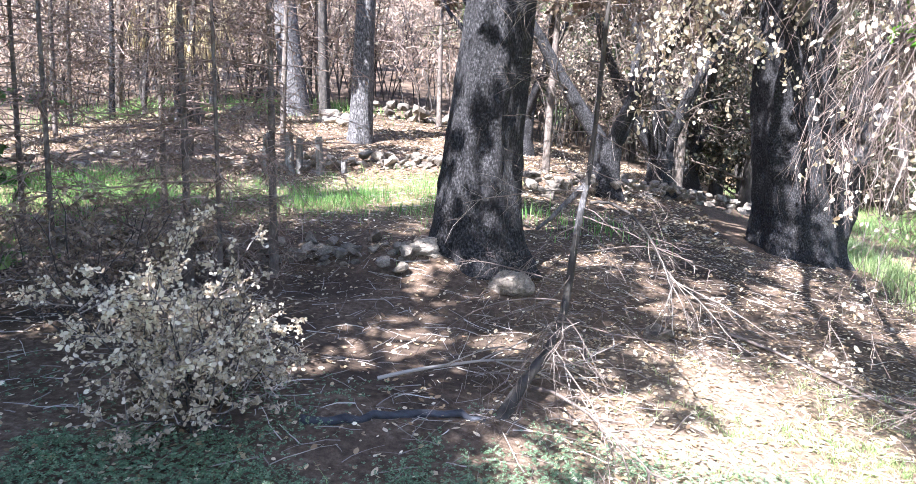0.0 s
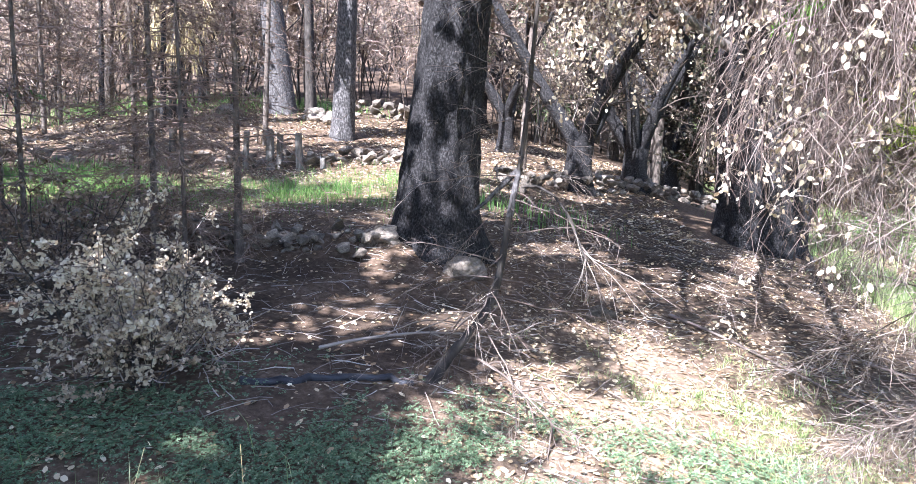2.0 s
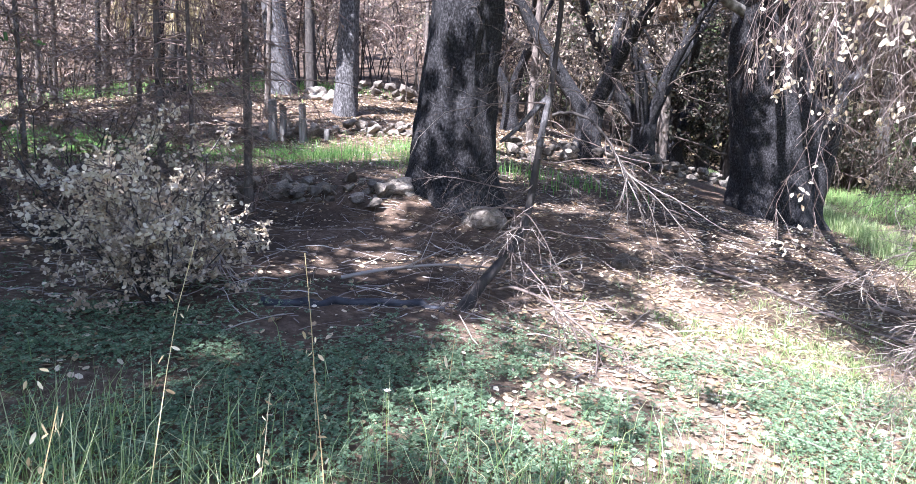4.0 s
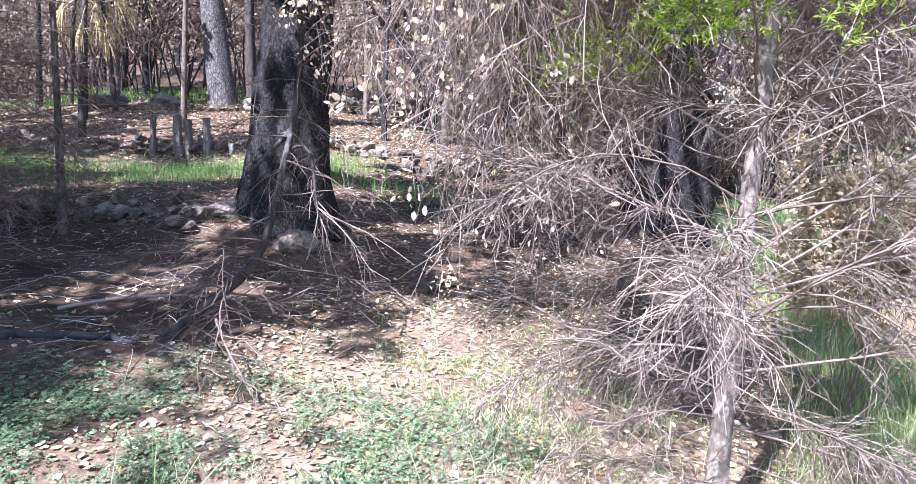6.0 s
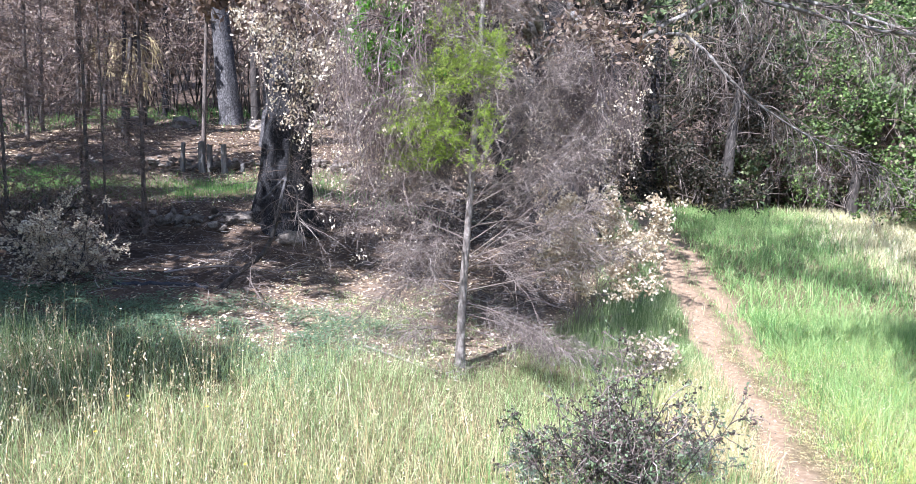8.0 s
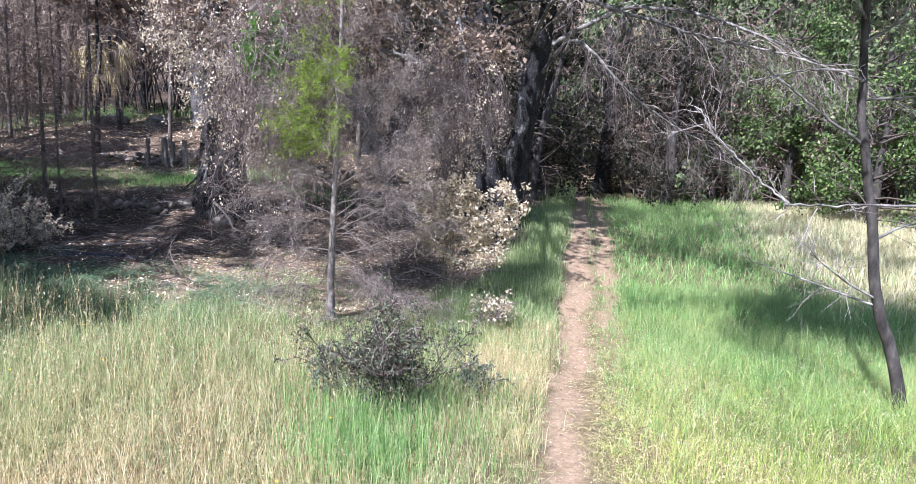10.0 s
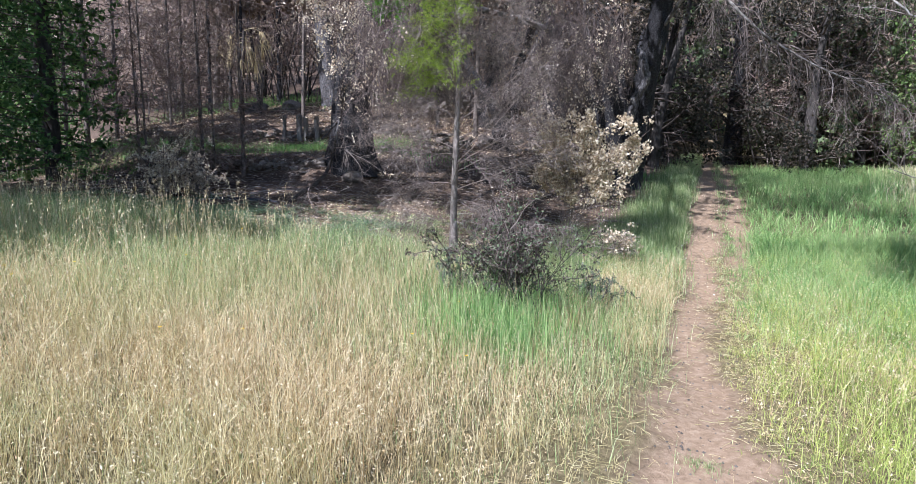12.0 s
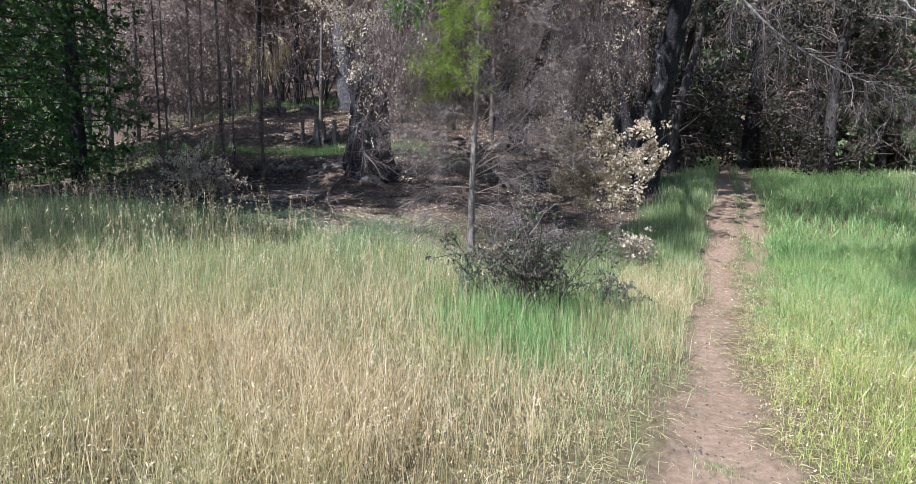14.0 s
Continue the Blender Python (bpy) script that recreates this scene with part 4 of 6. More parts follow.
# the bent fir leaning across the great trunk
bent_fir = young_fir(-5.45, 10.7, 32, "bent young fir leaning over with a pale scraped trunk", [(0, 0, 0), (0.18, 0.3, 0.3), (0.42, 0.8, 0.55), (0.47, 1.05, 1.1), (0.52, 1.15, 1.6), (0.6, 1.25, 2.05), (0.66, 1.3, 3.2), (0.75, 1.3, 5)],
          0.05, 0.015, (0.08, 0.95, 14, (3, 5)), 1.5, tone=BARK_DARK, twig=TWIG_FIR, sub=10, fine=3, droop=(0.04, 0.10), rise=-0.05, thick=0.009, bare=(0.52, 0.66))
def bent_bough(fir):
    """The bough that arches from the bent fir's scraped trunk and hangs down in a splay of pale shoots, and the broken limb beside it."""
    rng = np.random.default_rng(33)
    arch = np.array([(-4.84, 11.88, 2.78), (-4.68, 11.75, 2.8), (-4.48, 11.5, 2.72), (-4.3, 11.2, 2.46), (-4.18, 11.02, 2.22)])
    q = np.linspace(0, 4, 18)
    line = np.stack([np.interp(q, np.arange(5), arch[:, i]) for i in range(3)], -1)
    part("bough", tubes(Geo(), line[None] + rng.normal(0, 0.006, (1, 18, 3)), 0.016, 0.009, 7), BARK_DARK, fir)
    k = 6
    ends = np.stack([np.linspace(-4.22, -3.4, k), 11.1 + rng.uniform(-0.2, 0.25, k), 2.22 - np.array([0.42, 0.5, 0.54, 0.5, 0.38, 0.34])], -1)
    foot = line[rng.integers(14, 18, k)]
    ray = curves(rng, foot, ends - foot, np.linalg.norm(ends - foot, axis=1), 9, 0.1, 0.0)
    parts_each("shoot", ray, 0.005, 0.0018, 5, TWIG_GREY, fir)
    n1 = curves(rng, *sprout(rng, ray, 60, 0.2, 1.0, (0.4, 0.8))[:2], rng.uniform(0.08, 0.3, 60), 6, 0.1, 0.06)
    n2 = curves(rng, *sprout(rng, line[None], 16, 0.1, 1.0, (0.5, 1.2))[:2], rng.uniform(0.15, 0.4, 16), 8, 0.1, 0.14)
    mass("shoot_spray", tubes(tubes(Geo(), n1, 0.0025, 0.0012, 4), n2, 0.004, 0.0015, 4), TWIG_FIR, fir)
    limb = np.array([(-4.86, 11.93, 2.98), (-5.02, 11.88, 2.82), (-5.2, 11.84, 2.62), (-5.32, 11.8, 2.52)])
    part("broken_limb", tubes(Geo(), limb[None], 0.034, 0.014, 8), BARK_GREY, fir, "pale broken limb beside the scraped trunk")
    # long dead shoots that hang from the leaning foot of the trunk
    low = curves(rng, np.array([(-5.12, 11.3, 1.75)] * 6) + rng.normal(0, 0.12, (6, 3)), np.stack([rng.uniform(-1, 1.2, 6), rng.uniform(-1.2, -0.2, 6), rng.uniform(-0.3, 0.2, 6)], -1), rng.uniform(0.6, 1.3, 6), 12, 0.07, 0.12)
    low[..., 2] = np.maximum(low[..., 2], lie(low[..., 0], low[..., 1]) + 0.02)
    parts_each("low_branch", low, 0.006, 0.002, 5, TWIG_DARK, fir)
    n3 = curves(rng, *sprout(rng, low, 50, 0.2, 1.0, (0.4, 0.9))[:2], rng.uniform(0.1, 0.35, 50), 6, 0.1, 0.1)
    n3[..., 2] = np.maximum(n3[..., 2], lie(n3[..., 0], n3[..., 1]) + 0.015)
    mass("low_spray", tubes(Geo(), n3, 0.0022, 0.001, 4), TWIG_BURNT, fir)


bent_bough(bent_fir)
for k, (fx, fy, tall, r) in enumerate([(-9.5, 12.4, 7.5, 0.055), (-8.75, 13.05, 8.0, 0.06), (-9.0, 12.3, 6.0, 0.035), (-10.7, 13.5, 7.0, 0.05), (-12.6, 13.0, 6.5, 0.05), (-10.6, 11.6, 6.0, 0.04)]):
    young_fir(fx, fy, 40 + k, "thin dead fir with bare drooping brown branches", [(0, 0, 0), (-0.02, 0, tall * 0.3), (-0.1, 0.05, tall * 0.65), (-0.12, 0.05, tall)], r * 0.85, 0.01,
              (0.08, 0.98, 24, (4, 6)), 1.6, tone=BARK_BENT, twig=TWIG_RUST, sub=9, fine=3, droop=(0.035, 0.07), rise=0.05, thick=0.009, brown=1700)

# ---- shrubs and leafy trees ----


def leafy_shrub(name, x, y, seed, label, tall, wide, stems, leaf_mat, twig_mat, count, size, base=0.0, lean=(0, 0), aspect=0.6, category="shrub", group="", lo=0.3):
    """Stems that fan out from one foot, side twigs, and leaves at their ends."""
    rng = np.random.default_rng(seed)
    z = float(lie(x, y)) - 0.05 + base
    t = thing(name, (x, y, z), label, category, group)
    a = rng.uniform(0, 6.28, stems)
    k = rng.uniform(0.1, 1, stems)
    d = np.stack([np.cos(a) * k * wide / tall + lean[0], np.sin(a) * k * wide / tall + lean[1], np.full(stems, 1.0)], -1)
    st = curves(rng, np.tile([[x, y, z]], (stems, 1)) + rng.normal(0, 0.06, (stems, 3)) * [1, 1, 0], d, tall * rng.uniform(0.7, 1.15, stems), 12, 0.12, 0.01)
    parts_each("stem", st, min(0.006 * tall, 0.009), 0.003, 5, BARK_DARK, t)
    s1, s2 = twig_out(rng, st, (stems * 9, stems * 40), (min(tall * 0.3, 0.6), min(tall * 0.14, 0.3)), 0.18, 0.03, lo)
    mass("twig_mass", strips(tubes(Geo(), s1[:, ::2], 0.006, 0.002, 3), s2[:, ::2], 0.0035, 0.0015), twig_mat, t)
    pts = np.concatenate([sprout(rng, s2, int(count * 0.8))[0], sprout(rng, s1, int(count * 0.2), 0.5)[0]])
    mass("leaves", leaves(Geo(), rng, pts, size, aspect, 0.2), leaf_mat, t)
    return t


leafy_shrub("dead_oak_sapling", -7.8, 9.95, 51, "oak sapling covered in pale dry leaves", 1.35, 1.5, 18, LEAF_PALE, TWIG_BROWN, 5400, 0.037, aspect=0.7)
leafy_shrub("dead_oak_sapling", -7.3, 9.6, 49, "oak sapling covered in pale dry leaves", 1.1, 1.3, 12, LEAF_TAN, TWIG_BROWN, 3200, 0.036, aspect=0.7)
leafy_shrub("dead_oak_sapling", -9.2, 10.6, 52, "oak sapling with shrivelled brown leaves", 1.5, 1.3, 14, LEAF_BROWN, TWIG_BURNT, 2600, 0.045)


def golden_shrub(x, y, crown, size, shoots, clusters, seed, label):
    """A scorched shrub whose shoots end in thick clusters of dry leaves."""
    rng = np.random.default_rng(seed)
    z = float(lie(x, y)) - 0.05
    t = thing("golden_shrub", (x, y, z), label, "shrub", "dry golden shrubs")
    u = rng.normal(0, 1, (shoots, 3))
    to = np.array(crown) + norm(u) * (rng.uniform(0.15, 1, (shoots, 1)) ** 0.5) * size
    to[:, 2] += 0.45 * (to[:, 0] - crown[0])
    foot = np.array([x, y, z]) + rng.normal(0, 0.06, (shoots, 3)) * [1, 1, 0]
    st = curves(rng, foot, to - foot + [0, 0, 0.3], np.linalg.norm(to - foot, axis=1) * 1.04, 12, 0.07, 0.02)
    parts_each("stem", st, 0.006, 0.003, 5, TWIG_BROWN, t)
    s1, s2 = twig_out(rng, st, (shoots * 9, shoots * 36), (0.36, 0.2), 0.18, 0.03, 0.62)
    mass("twig_mass", strips(tubes(Geo(), s1[:, ::2], 0.005, 0.002, 3), s2[:, ::2], 0.003, 0.0014), TWIG_BROWN, t)
    at = np.repeat(sprout(rng, s2, clusters, 0.4)[0], 11, 0) + rng.normal(0, 0.045, (clusters * 11, 3))
    mass("dry_leaves", leaves(Geo(), rng, at, 0.058, 0.6, 0.3), LEAF_GOLD, t)
    return t


golden_shrub(0.22, 12.25, (0.44, 12.0, 2.38), (0.85, 0.5, 0.5), 28, 1300, 53, "scorched shrub with golden dry leaves beside the trail")
golden_shrub(1.25, 10.9, (1.25, 10.9, 0.55), (0.5, 0.4, 0.2), 12, 55, 60, "small dry shrub with cream leaves in the verge")
for k, (sx, sy, sh, sw, tone) in enumerate([(0.68, 7.05, 1.45, 0.45, LEAF_SCORCHED), (0.95, 7.12, 1.35, 0.45, LEAF_SCORCHED), (0.4, 7.1, 1.05, 0.4, LEAF_SCORCHED), (0.05, 7.2, 0.65, 0.4, LEAF_SAGE), (1.5, 8.3, 0.6, 0.5, LEAF_SAGE)]):
    leafy_shrub("dark_shrub" if tone == LEAF_SCORCHED else "sage_shrub", sx, sy, 54 + k, "low scorched shrub with dull purple-grey leaves in grass" if tone == LEAF_SCORCHED else "low grey-green shrub at the foot of the fir", sh, sw, 13, tone, TWIG_FIR, 3300 if tone == LEAF_SCORCHED else 1500, 0.03)



def conifer(x, y, seed, tall, wide, label, mat=NEEDLE_DEEP, dense=11, first=0.04, leaf=0.17):
    """A full green conifer: drooping boughs with sprays of foliage."""
    rng = np.random.default_rng(seed)
    z = float(height(x, y)) - 0.1
    t = thing("green_conifer", (x, y, z), label, "tree", "green trees round the meadow")
    part("trunk", tubes(Geo(), np.stack([np.full(10, x), np.full(10, y), np.linspace(z, z + tall, 10)], -1)[None], 0.02 * tall, 0.02, 10), BARK_DARK, t)
    k = int(100 + tall * 4)
    h = np.linspace(first, 0.98, k)
    a = np.arange(k) * 2.4 + rng.normal(0, 0.3, k)
    p = np.stack([np.full(k, x), np.full(k, y), z + h * tall], -1)
    B = curves(rng, p, np.stack([np.cos(a), np.sin(a), np.full(k, 0.15)], -1), wide * (1.05 - h) ** 0.8 * rng.uniform(0.7, 1.15, k), 10, 0.06, 0.05)
    s1 = curves(rng, *sprout(rng, B, k * 9, 0.15, 1.0, (0.5, 1.0))[:2], 0.55 * rng.uniform(0.4, 1.2, k * 9) * wide / 2.2, 6, 0.1, 0.08)
    parts_each("bough", B, 0.022, 0.005, 4, TWIG_DARK, t)
    mass("twig_mass", strips(Geo(), s1, 0.006, 0.002), TWIG_DARK, t)
    mass("foliage", sprays(Geo(), rng, sprout(rng, s1, k * 9 * dense, 0, 1)[0], leaf, 0.5), mat, t)
    return t


# several of these stand out of view, added only to cast shade
for k, (cx, cy, ch, cw) in enumerate([(-12.2, 3.0, 11.5, 2.4), (-13.8, 4.2, 13, 3.0), (-13.2, 10.9, 11, 2.2), (-15.2, 7.0, 17, 3.4), (-18.5, 10.0, 15, 3.2), (-13.0, 0.2, 16, 3.2), (-11.4, 1.6, 11, 2.0), (-11.7, 8.0, 13, 2.4), (-7.6, 0.0, 11, 2.6), (-24.5, 15.0, 13, 2.8), (-28, 20, 15, 3.2), (-22.5, 11.2, 13, 2.8)]):
    conifer(cx, cy, 61 + k, ch, cw, "dark green conifer at the edge of meadow and grove", dense=32 if k == 0 else 20 if k == 7 else 11 if k in (1, 6) else 8, leaf=0.095 if k in (0, 7) else 0.18)


def broadleaf(x, y, seed, tall, wide, label, mat, size=0.36, count=6800, low=0.03):
    """A bushy tree with clumps of leaves on many limbs."""
    rng = np.random.default_rng(seed)
    z = float(height(x, y)) - 0.1
    t = thing("leafy_tree", (x, y, z), label, "tree", "green trees round the meadow")
    part("trunk", tubes(Geo(), curves(rng, np.array([[x, y, z]]), np.array([[0.05, 0, 1.0]]), tall * 0.8, 10, 0.05, 0), 0.025 * tall, 0.03, 9), BARK_DARK, t)
    k = 40
    h = rng.uniform(low, 0.85, k)
    a = rng.uniform(0, 6.28, k)
    B = curves(rng, np.stack([np.full(k, x), np.full(k, y), z + h * tall], -1), np.stack([np.cos(a), np.sin(a), rng.uniform(0.0, 0.7, k)], -1), wide * rng.uniform(0.6, 1.1, k) * (1.2 - 0.7 * h), 9, 0.14, 0.02)
    s1, s2 = twig_out(rng, B, (260, 1500), (1.3, 0.6))
    parts_each("limb", B, 0.05, 0.012, 4, TWIG_DARK, t)
    mass("twig_mass", strips(strips(Geo(), s1[:, ::2], 0.016, 0.006), s2[:700, ::3], 0.009, 0.005), TWIG_BURNT, t)
    mass("foliage", sprays(Geo(), rng, sprout(rng, s2, count)[0] + rng.normal(0, 0.12, (count, 3)), size), mat, t)
    return t


for k, (bx, by, bh, bw, tone) in enumerate([
        (6.2, 37.5, 10, 3.2, NEEDLE_DEEP), (9.6, 37, 10, 3.2, LEAF_DEEP), (18.5, 37, 19, 5.5, LEAF_DEEP), (13, 46, 22, 6, LEAF_DEEP), (-3.4, 36.0, 12, 3.6, NEEDLE_DEEP), (24, 45, 24, 7, LEAF_DEEP), (10, 52, 30, 8, LEAF_DEEP), (17, 54, 27, 7, LEAF_DEEP), (31, 42, 26, 7, LEAF_DEEP), (4, 54, 30, 8, LEAF_DEEP), (0.2, 28.5, 12, 3.0, NEEDLE_DEEP),
        (14.2, 28.5, 8.5, 2.8, LEAF_MID), (17.5, 26, 9.5, 3.2, LEAF_MID), (12.4, 33.5, 10, 3.2, LEAF_MID), (16, 34, 15, 5, LEAF_DEEP), (22, 31, 16, 5.5, LEAF_DEEP), (12.5, 40, 16, 5, LEAF_DEEP), (28, 26, 16, 5.5, LEAF_DEEP), (8.5, 44, 16, 5, LEAF_DEEP),
        (19.5, 23, 10, 3.0, LEAF_GREEN), (-6.5, 42, 14, 4.5, LEAF_DEEP), (-1.0, 43, 20, 5.5, LEAF_DEEP), (4.0, 47, 22, 6, LEAF_DEEP), (25, 38, 18, 6, LEAF_DEEP),
        (18, 42, 18, 6, LEAF_DEEP), (33, 20, 16, 6, LEAF_DEEP), (-12, 47, 14, 5, LEAF_DEEP), (6.8, 33.5, 13, 3.4, NEEDLE_DEEP), (0.0, 33.0, 13, 3.4, NEEDLE_DEEP)]):
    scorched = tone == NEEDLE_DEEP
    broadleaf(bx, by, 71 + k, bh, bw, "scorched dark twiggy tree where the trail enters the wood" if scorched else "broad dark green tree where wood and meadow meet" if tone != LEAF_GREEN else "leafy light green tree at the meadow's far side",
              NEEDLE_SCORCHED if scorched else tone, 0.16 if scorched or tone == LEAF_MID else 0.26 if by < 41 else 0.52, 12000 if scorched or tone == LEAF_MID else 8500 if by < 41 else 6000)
broadleaf(12.4, 38.5, 99, 5, 2.4, "rust-brown scorched tree at the meadow's end", LEAF_TAN, 0.16, 6000, 0.02)
broadleaf(15.5, 36.5, 98, 4, 2.4, "scorched brown shrub at the meadow's end", LEAF_TAN, 0.16, 5000, 0.02)


def shade_oak(x, y, seed, tall, wide, low, gaps, count=15000):
    """A broad oak added out of view to shade the grove; sunlight falls through the gaps (place on the ground, radius)
    cut into its crown.
    """
    rng = np.random.default_rng(seed)
    z = float(height(x, y)) - 0.1
    t = thing("broad_oak", (x, y, z), "broad green oak added out of view to shade the grove", "tree", "green trees round the meadow")
    part("trunk", tubes(Geo(), curves(rng, np.array([[x, y, z]]), np.array([[0.05, 0, 1.0]]), tall * 0.8, 10, 0.04, 0), 0.24, 0.05, 12), BARK_DARK, t)
    k = 46
    h, a = rng.uniform(low, 0.85, k), rng.uniform(0, 6.28, k)
    B = curves(rng, np.stack([np.full(k, x), np.full(k, y), z + h * tall], -1), np.stack([np.cos(a), np.sin(a), rng.uniform(0.0, 0.6, k)], -1), wide * rng.uniform(0.6, 1.05, k), 9, 0.12, 0.01)
    parts_each("limb", B, 0.06, 0.012, 5, BARK_DARK, t)
    s1, s2 = twig_out(rng, B, (300, 1700), (1.2, 0.6))
    pts = sprout(rng, s2, count)[0] + rng.normal(0, 0.1, (count, 3))
    for gx, gy, gz, r in gaps:
        flat = (pts - [gx, gy, gz]) - ((pts - [gx, gy, gz]) @ np.array(SUN))[:, None] * np.array(SUN)
        pts = pts[np.linalg.norm(flat, axis=1) > r]
    mass("twig_mass", strips(strips(Geo(), s1[:, ::2], 0.012, 0.005), s2[:, ::3], 0.006, 0.003), TWIG_DARK, t)
    mass("foliage", sprays(Geo(), rng, pts, 0.24), LEAF_DEEP, t)


# unseen shade casters; gaps let sun reach the sapling and bits of floor
shade_oak(-9.4, 2.9, 141, 11, 2.3, 0.45, [(-7.9, 10.0, 2.2, 0.5), (-6.6, 8.9, 1.2, 0.3), (-5.2, 9.6, 1.1, 0.25)], 3000)
shade_oak(-9.9, 5.7, 140, 12, 3.0, 0.45, [(-7.9, 10.0, 2.2, 0.5), (-5.7, 12.2, 1.4, 0.35), (-5.2, 9.6, 1.1, 0.35), (-6.8, 8.7, 1.2, 0.6)])


def trail_end_tree():
    """The dark, low-branched cypress at which the trail enters the wood."""
    rng = np.random.default_rng(80)
    x, y = 3.6, 38.5
    z = float(height(x, y)) - 0.1
    t = thing("spreading_cypress", (x, y, z), "dark spreading cypress with low bare limbs over trail", "tree")
    g = Geo()
    burl_trunk(g, rng, [(x, y, z), (x + 0.05, y, z + 1.5), (x + 0.1, y, z + 4), (x, y, z + 10)], [0.55, 0.45, 0.38, 0.12], 26, 50, 0.3, 0.03)
    part("trunk", g, BARK_CHAR, t)
    k = 34
    a, h = rng.uniform(0, 6.28, k), rng.uniform(0.7, 9, k)
    B = curves(rng, np.stack([np.full(k, x), np.full(k, y), z + h], -1), np.stack([np.cos(a), np.sin(a), rng.uniform(-0.1, 0.5, k)], -1), rng.uniform(2.5, 5, k) * (1.2 - h / 12), 12, 0.1, -0.02)
    parts_each("limb", B, 0.08, 0.012, 6, BARK_DARK, t)
    s1, s2 = twig_out(rng, B, (500, 2400), (1.1, 0.5))
    mass("twig_mass", strips(strips(Geo(), s1, 0.012, 0.004), s2[:, ::2], 0.007, 0.003), TWIG_DARK, t)
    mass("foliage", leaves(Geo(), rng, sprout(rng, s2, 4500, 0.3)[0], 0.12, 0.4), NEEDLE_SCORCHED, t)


trail_end_tree()


def meadow_tree():
    """The bare tree that stands in the grass beyond the trail."""
    rng = np.random.default_rng(81)
    x, y = 7.2, 9.9
    z = float(height(x, y)) - 0.1
    t = thing("bare_tree", (x, y, z), "slender bare tree with long pale branches in grass", "tree")

    def bend(pts, n=30):
        pts = np.asarray(pts, float)
        c = np.stack([np.interp(np.linspace(0, 1, n), np.linspace(0, 1, len(pts)), pts[:, i]) for i in range(3)], -1)
        c[2:-2] = (c[:-4] + c[1:-3] + c[2:-2] + c[3:-1] + c[4:]) / 5
        return c

    c = bend([(7.3, 9.9, z), (7.07, 9.9, 0.8), (6.78, 9.9, 1.45), (6.68, 9.9, 2.4), (6.43, 9.9, 3.6), (6.31, 9.9, 4.5), (6.31, 9.95, 5.6), (6.2, 10, 7.4)])
    part("trunk", tubes(Geo(), c[None] + rng.normal(0, 0.006, (1, 30, 3)), 0.085, 0.035, 12), BARK_DARK, t)
    part("stem", tubes(Geo(), bend([(7.45, 9.8, z), (7.8, 9.2, 0.8), (8.05, 8.6, 2.0), (8.2, 8.0, 3.2), (8.3, 7.6, 5.2)])[None], 0.07, 0.03, 10), BARK_DARK, t)
    near = [bend([(8.25, 7.8, 3.1), (7.2, 7.0, 3.02), (6.2, 6.5, 2.94), (5.3, 6.1, 2.88), (4.7, 5.9, 2.87), (4.34, 5.8, 2.88)]),
            bend([(4.38, 5.82, 2.87), (4.22, 5.85, 3.0), (3.98, 5.9, 3.24), (3.8, 5.95, 3.42), (3.72, 6.0, 3.6)]),
            bend([(6.33, 9.85, 4.4), (5.9, 9.2, 4.42), (5.3, 8.7, 4.36), (4.7, 8.5, 4.2)]),
            bend([(6.45, 9.9, 3.55), (6.0, 9.8, 3.85), (5.4, 9.6, 4.25), (4.8, 9.5, 4.7)])]
    for b, r in zip(near, (0.016, 0.009, 0.02, 0.026)):
        part("limb", tubes(Geo(), b[None] + rng.normal(0, 0.006, (1, 30, 3)), r, 0.006, 7), BARK_LICHEN, t, "long pale bare branch")
    p = [(6.8, 9.9, 1.4), (6.78, 9.88, 1.5), (6.33, 9.9, 4.15), (6.31, 9.9, 4.9), (6.3, 9.9, 5.2), (6.25, 9.95, 6), (6.7, 9.9, 2.3), (8.1, 8.4, 2.4)]
    d = [(-1, 0.15, 0.34), (-0.8, -0.4, 0.5), (0.8, 0.1, 0.1), (0.8, -0.4, 0.4), (-0.7, -0.5, 0.6), (-0.6, 0.3, 1), (0.7, 0.4, 0.3), (0.6, 0.3, 0.35)]
    B = curves(rng, np.array(p), np.array(d), np.array([1.9, 1.2, 1.6, 1.8, 2.0, 2.0, 1.4, 1.6]), 14, 0.06, 0.0)
    for b in B:
        part("limb", tubes(Geo(), b[None], 0.02, 0.005, 6), BARK_LICHEN, t)
    n1 = curves(rng, *sprout(rng, np.stack(near), 44, 0.3)[:2], rng.uniform(0.15, 0.5, 44), 7, 0.14, 0.0)
    mass("side_spray", strips(tubes(Geo(), n1, 0.004, 0.0016, 4), curves(rng, *sprout(rng, n1, 260, 0.3)[:2], 0.14, 4, 0.15, 0.0), 0.0016, 0.0008), TWIG_GREY, t)
    s1, s2 = twig_out(rng, B, (90, 380), (0.9, 0.4), 0.15, 0.02)
    mass("twig_mass", tubes(tubes(Geo(), s1, 0.005, 0.002, 4), s2, 0.0025, 0.0012, 3), TWIG_GREY, t)
    k = 24
    a = rng.uniform(0, 6.28, k)
    U = curves(rng, np.tile(c[-4:-3], (k, 1)), np.stack([np.cos(a), np.sin(a), rng.uniform(0.3, 1.2, k)], -1), 2.6, 10, 0.12, 0)
    u1, u2 = twig_out(rng, U, (220, 900), (0.9, 0.4))
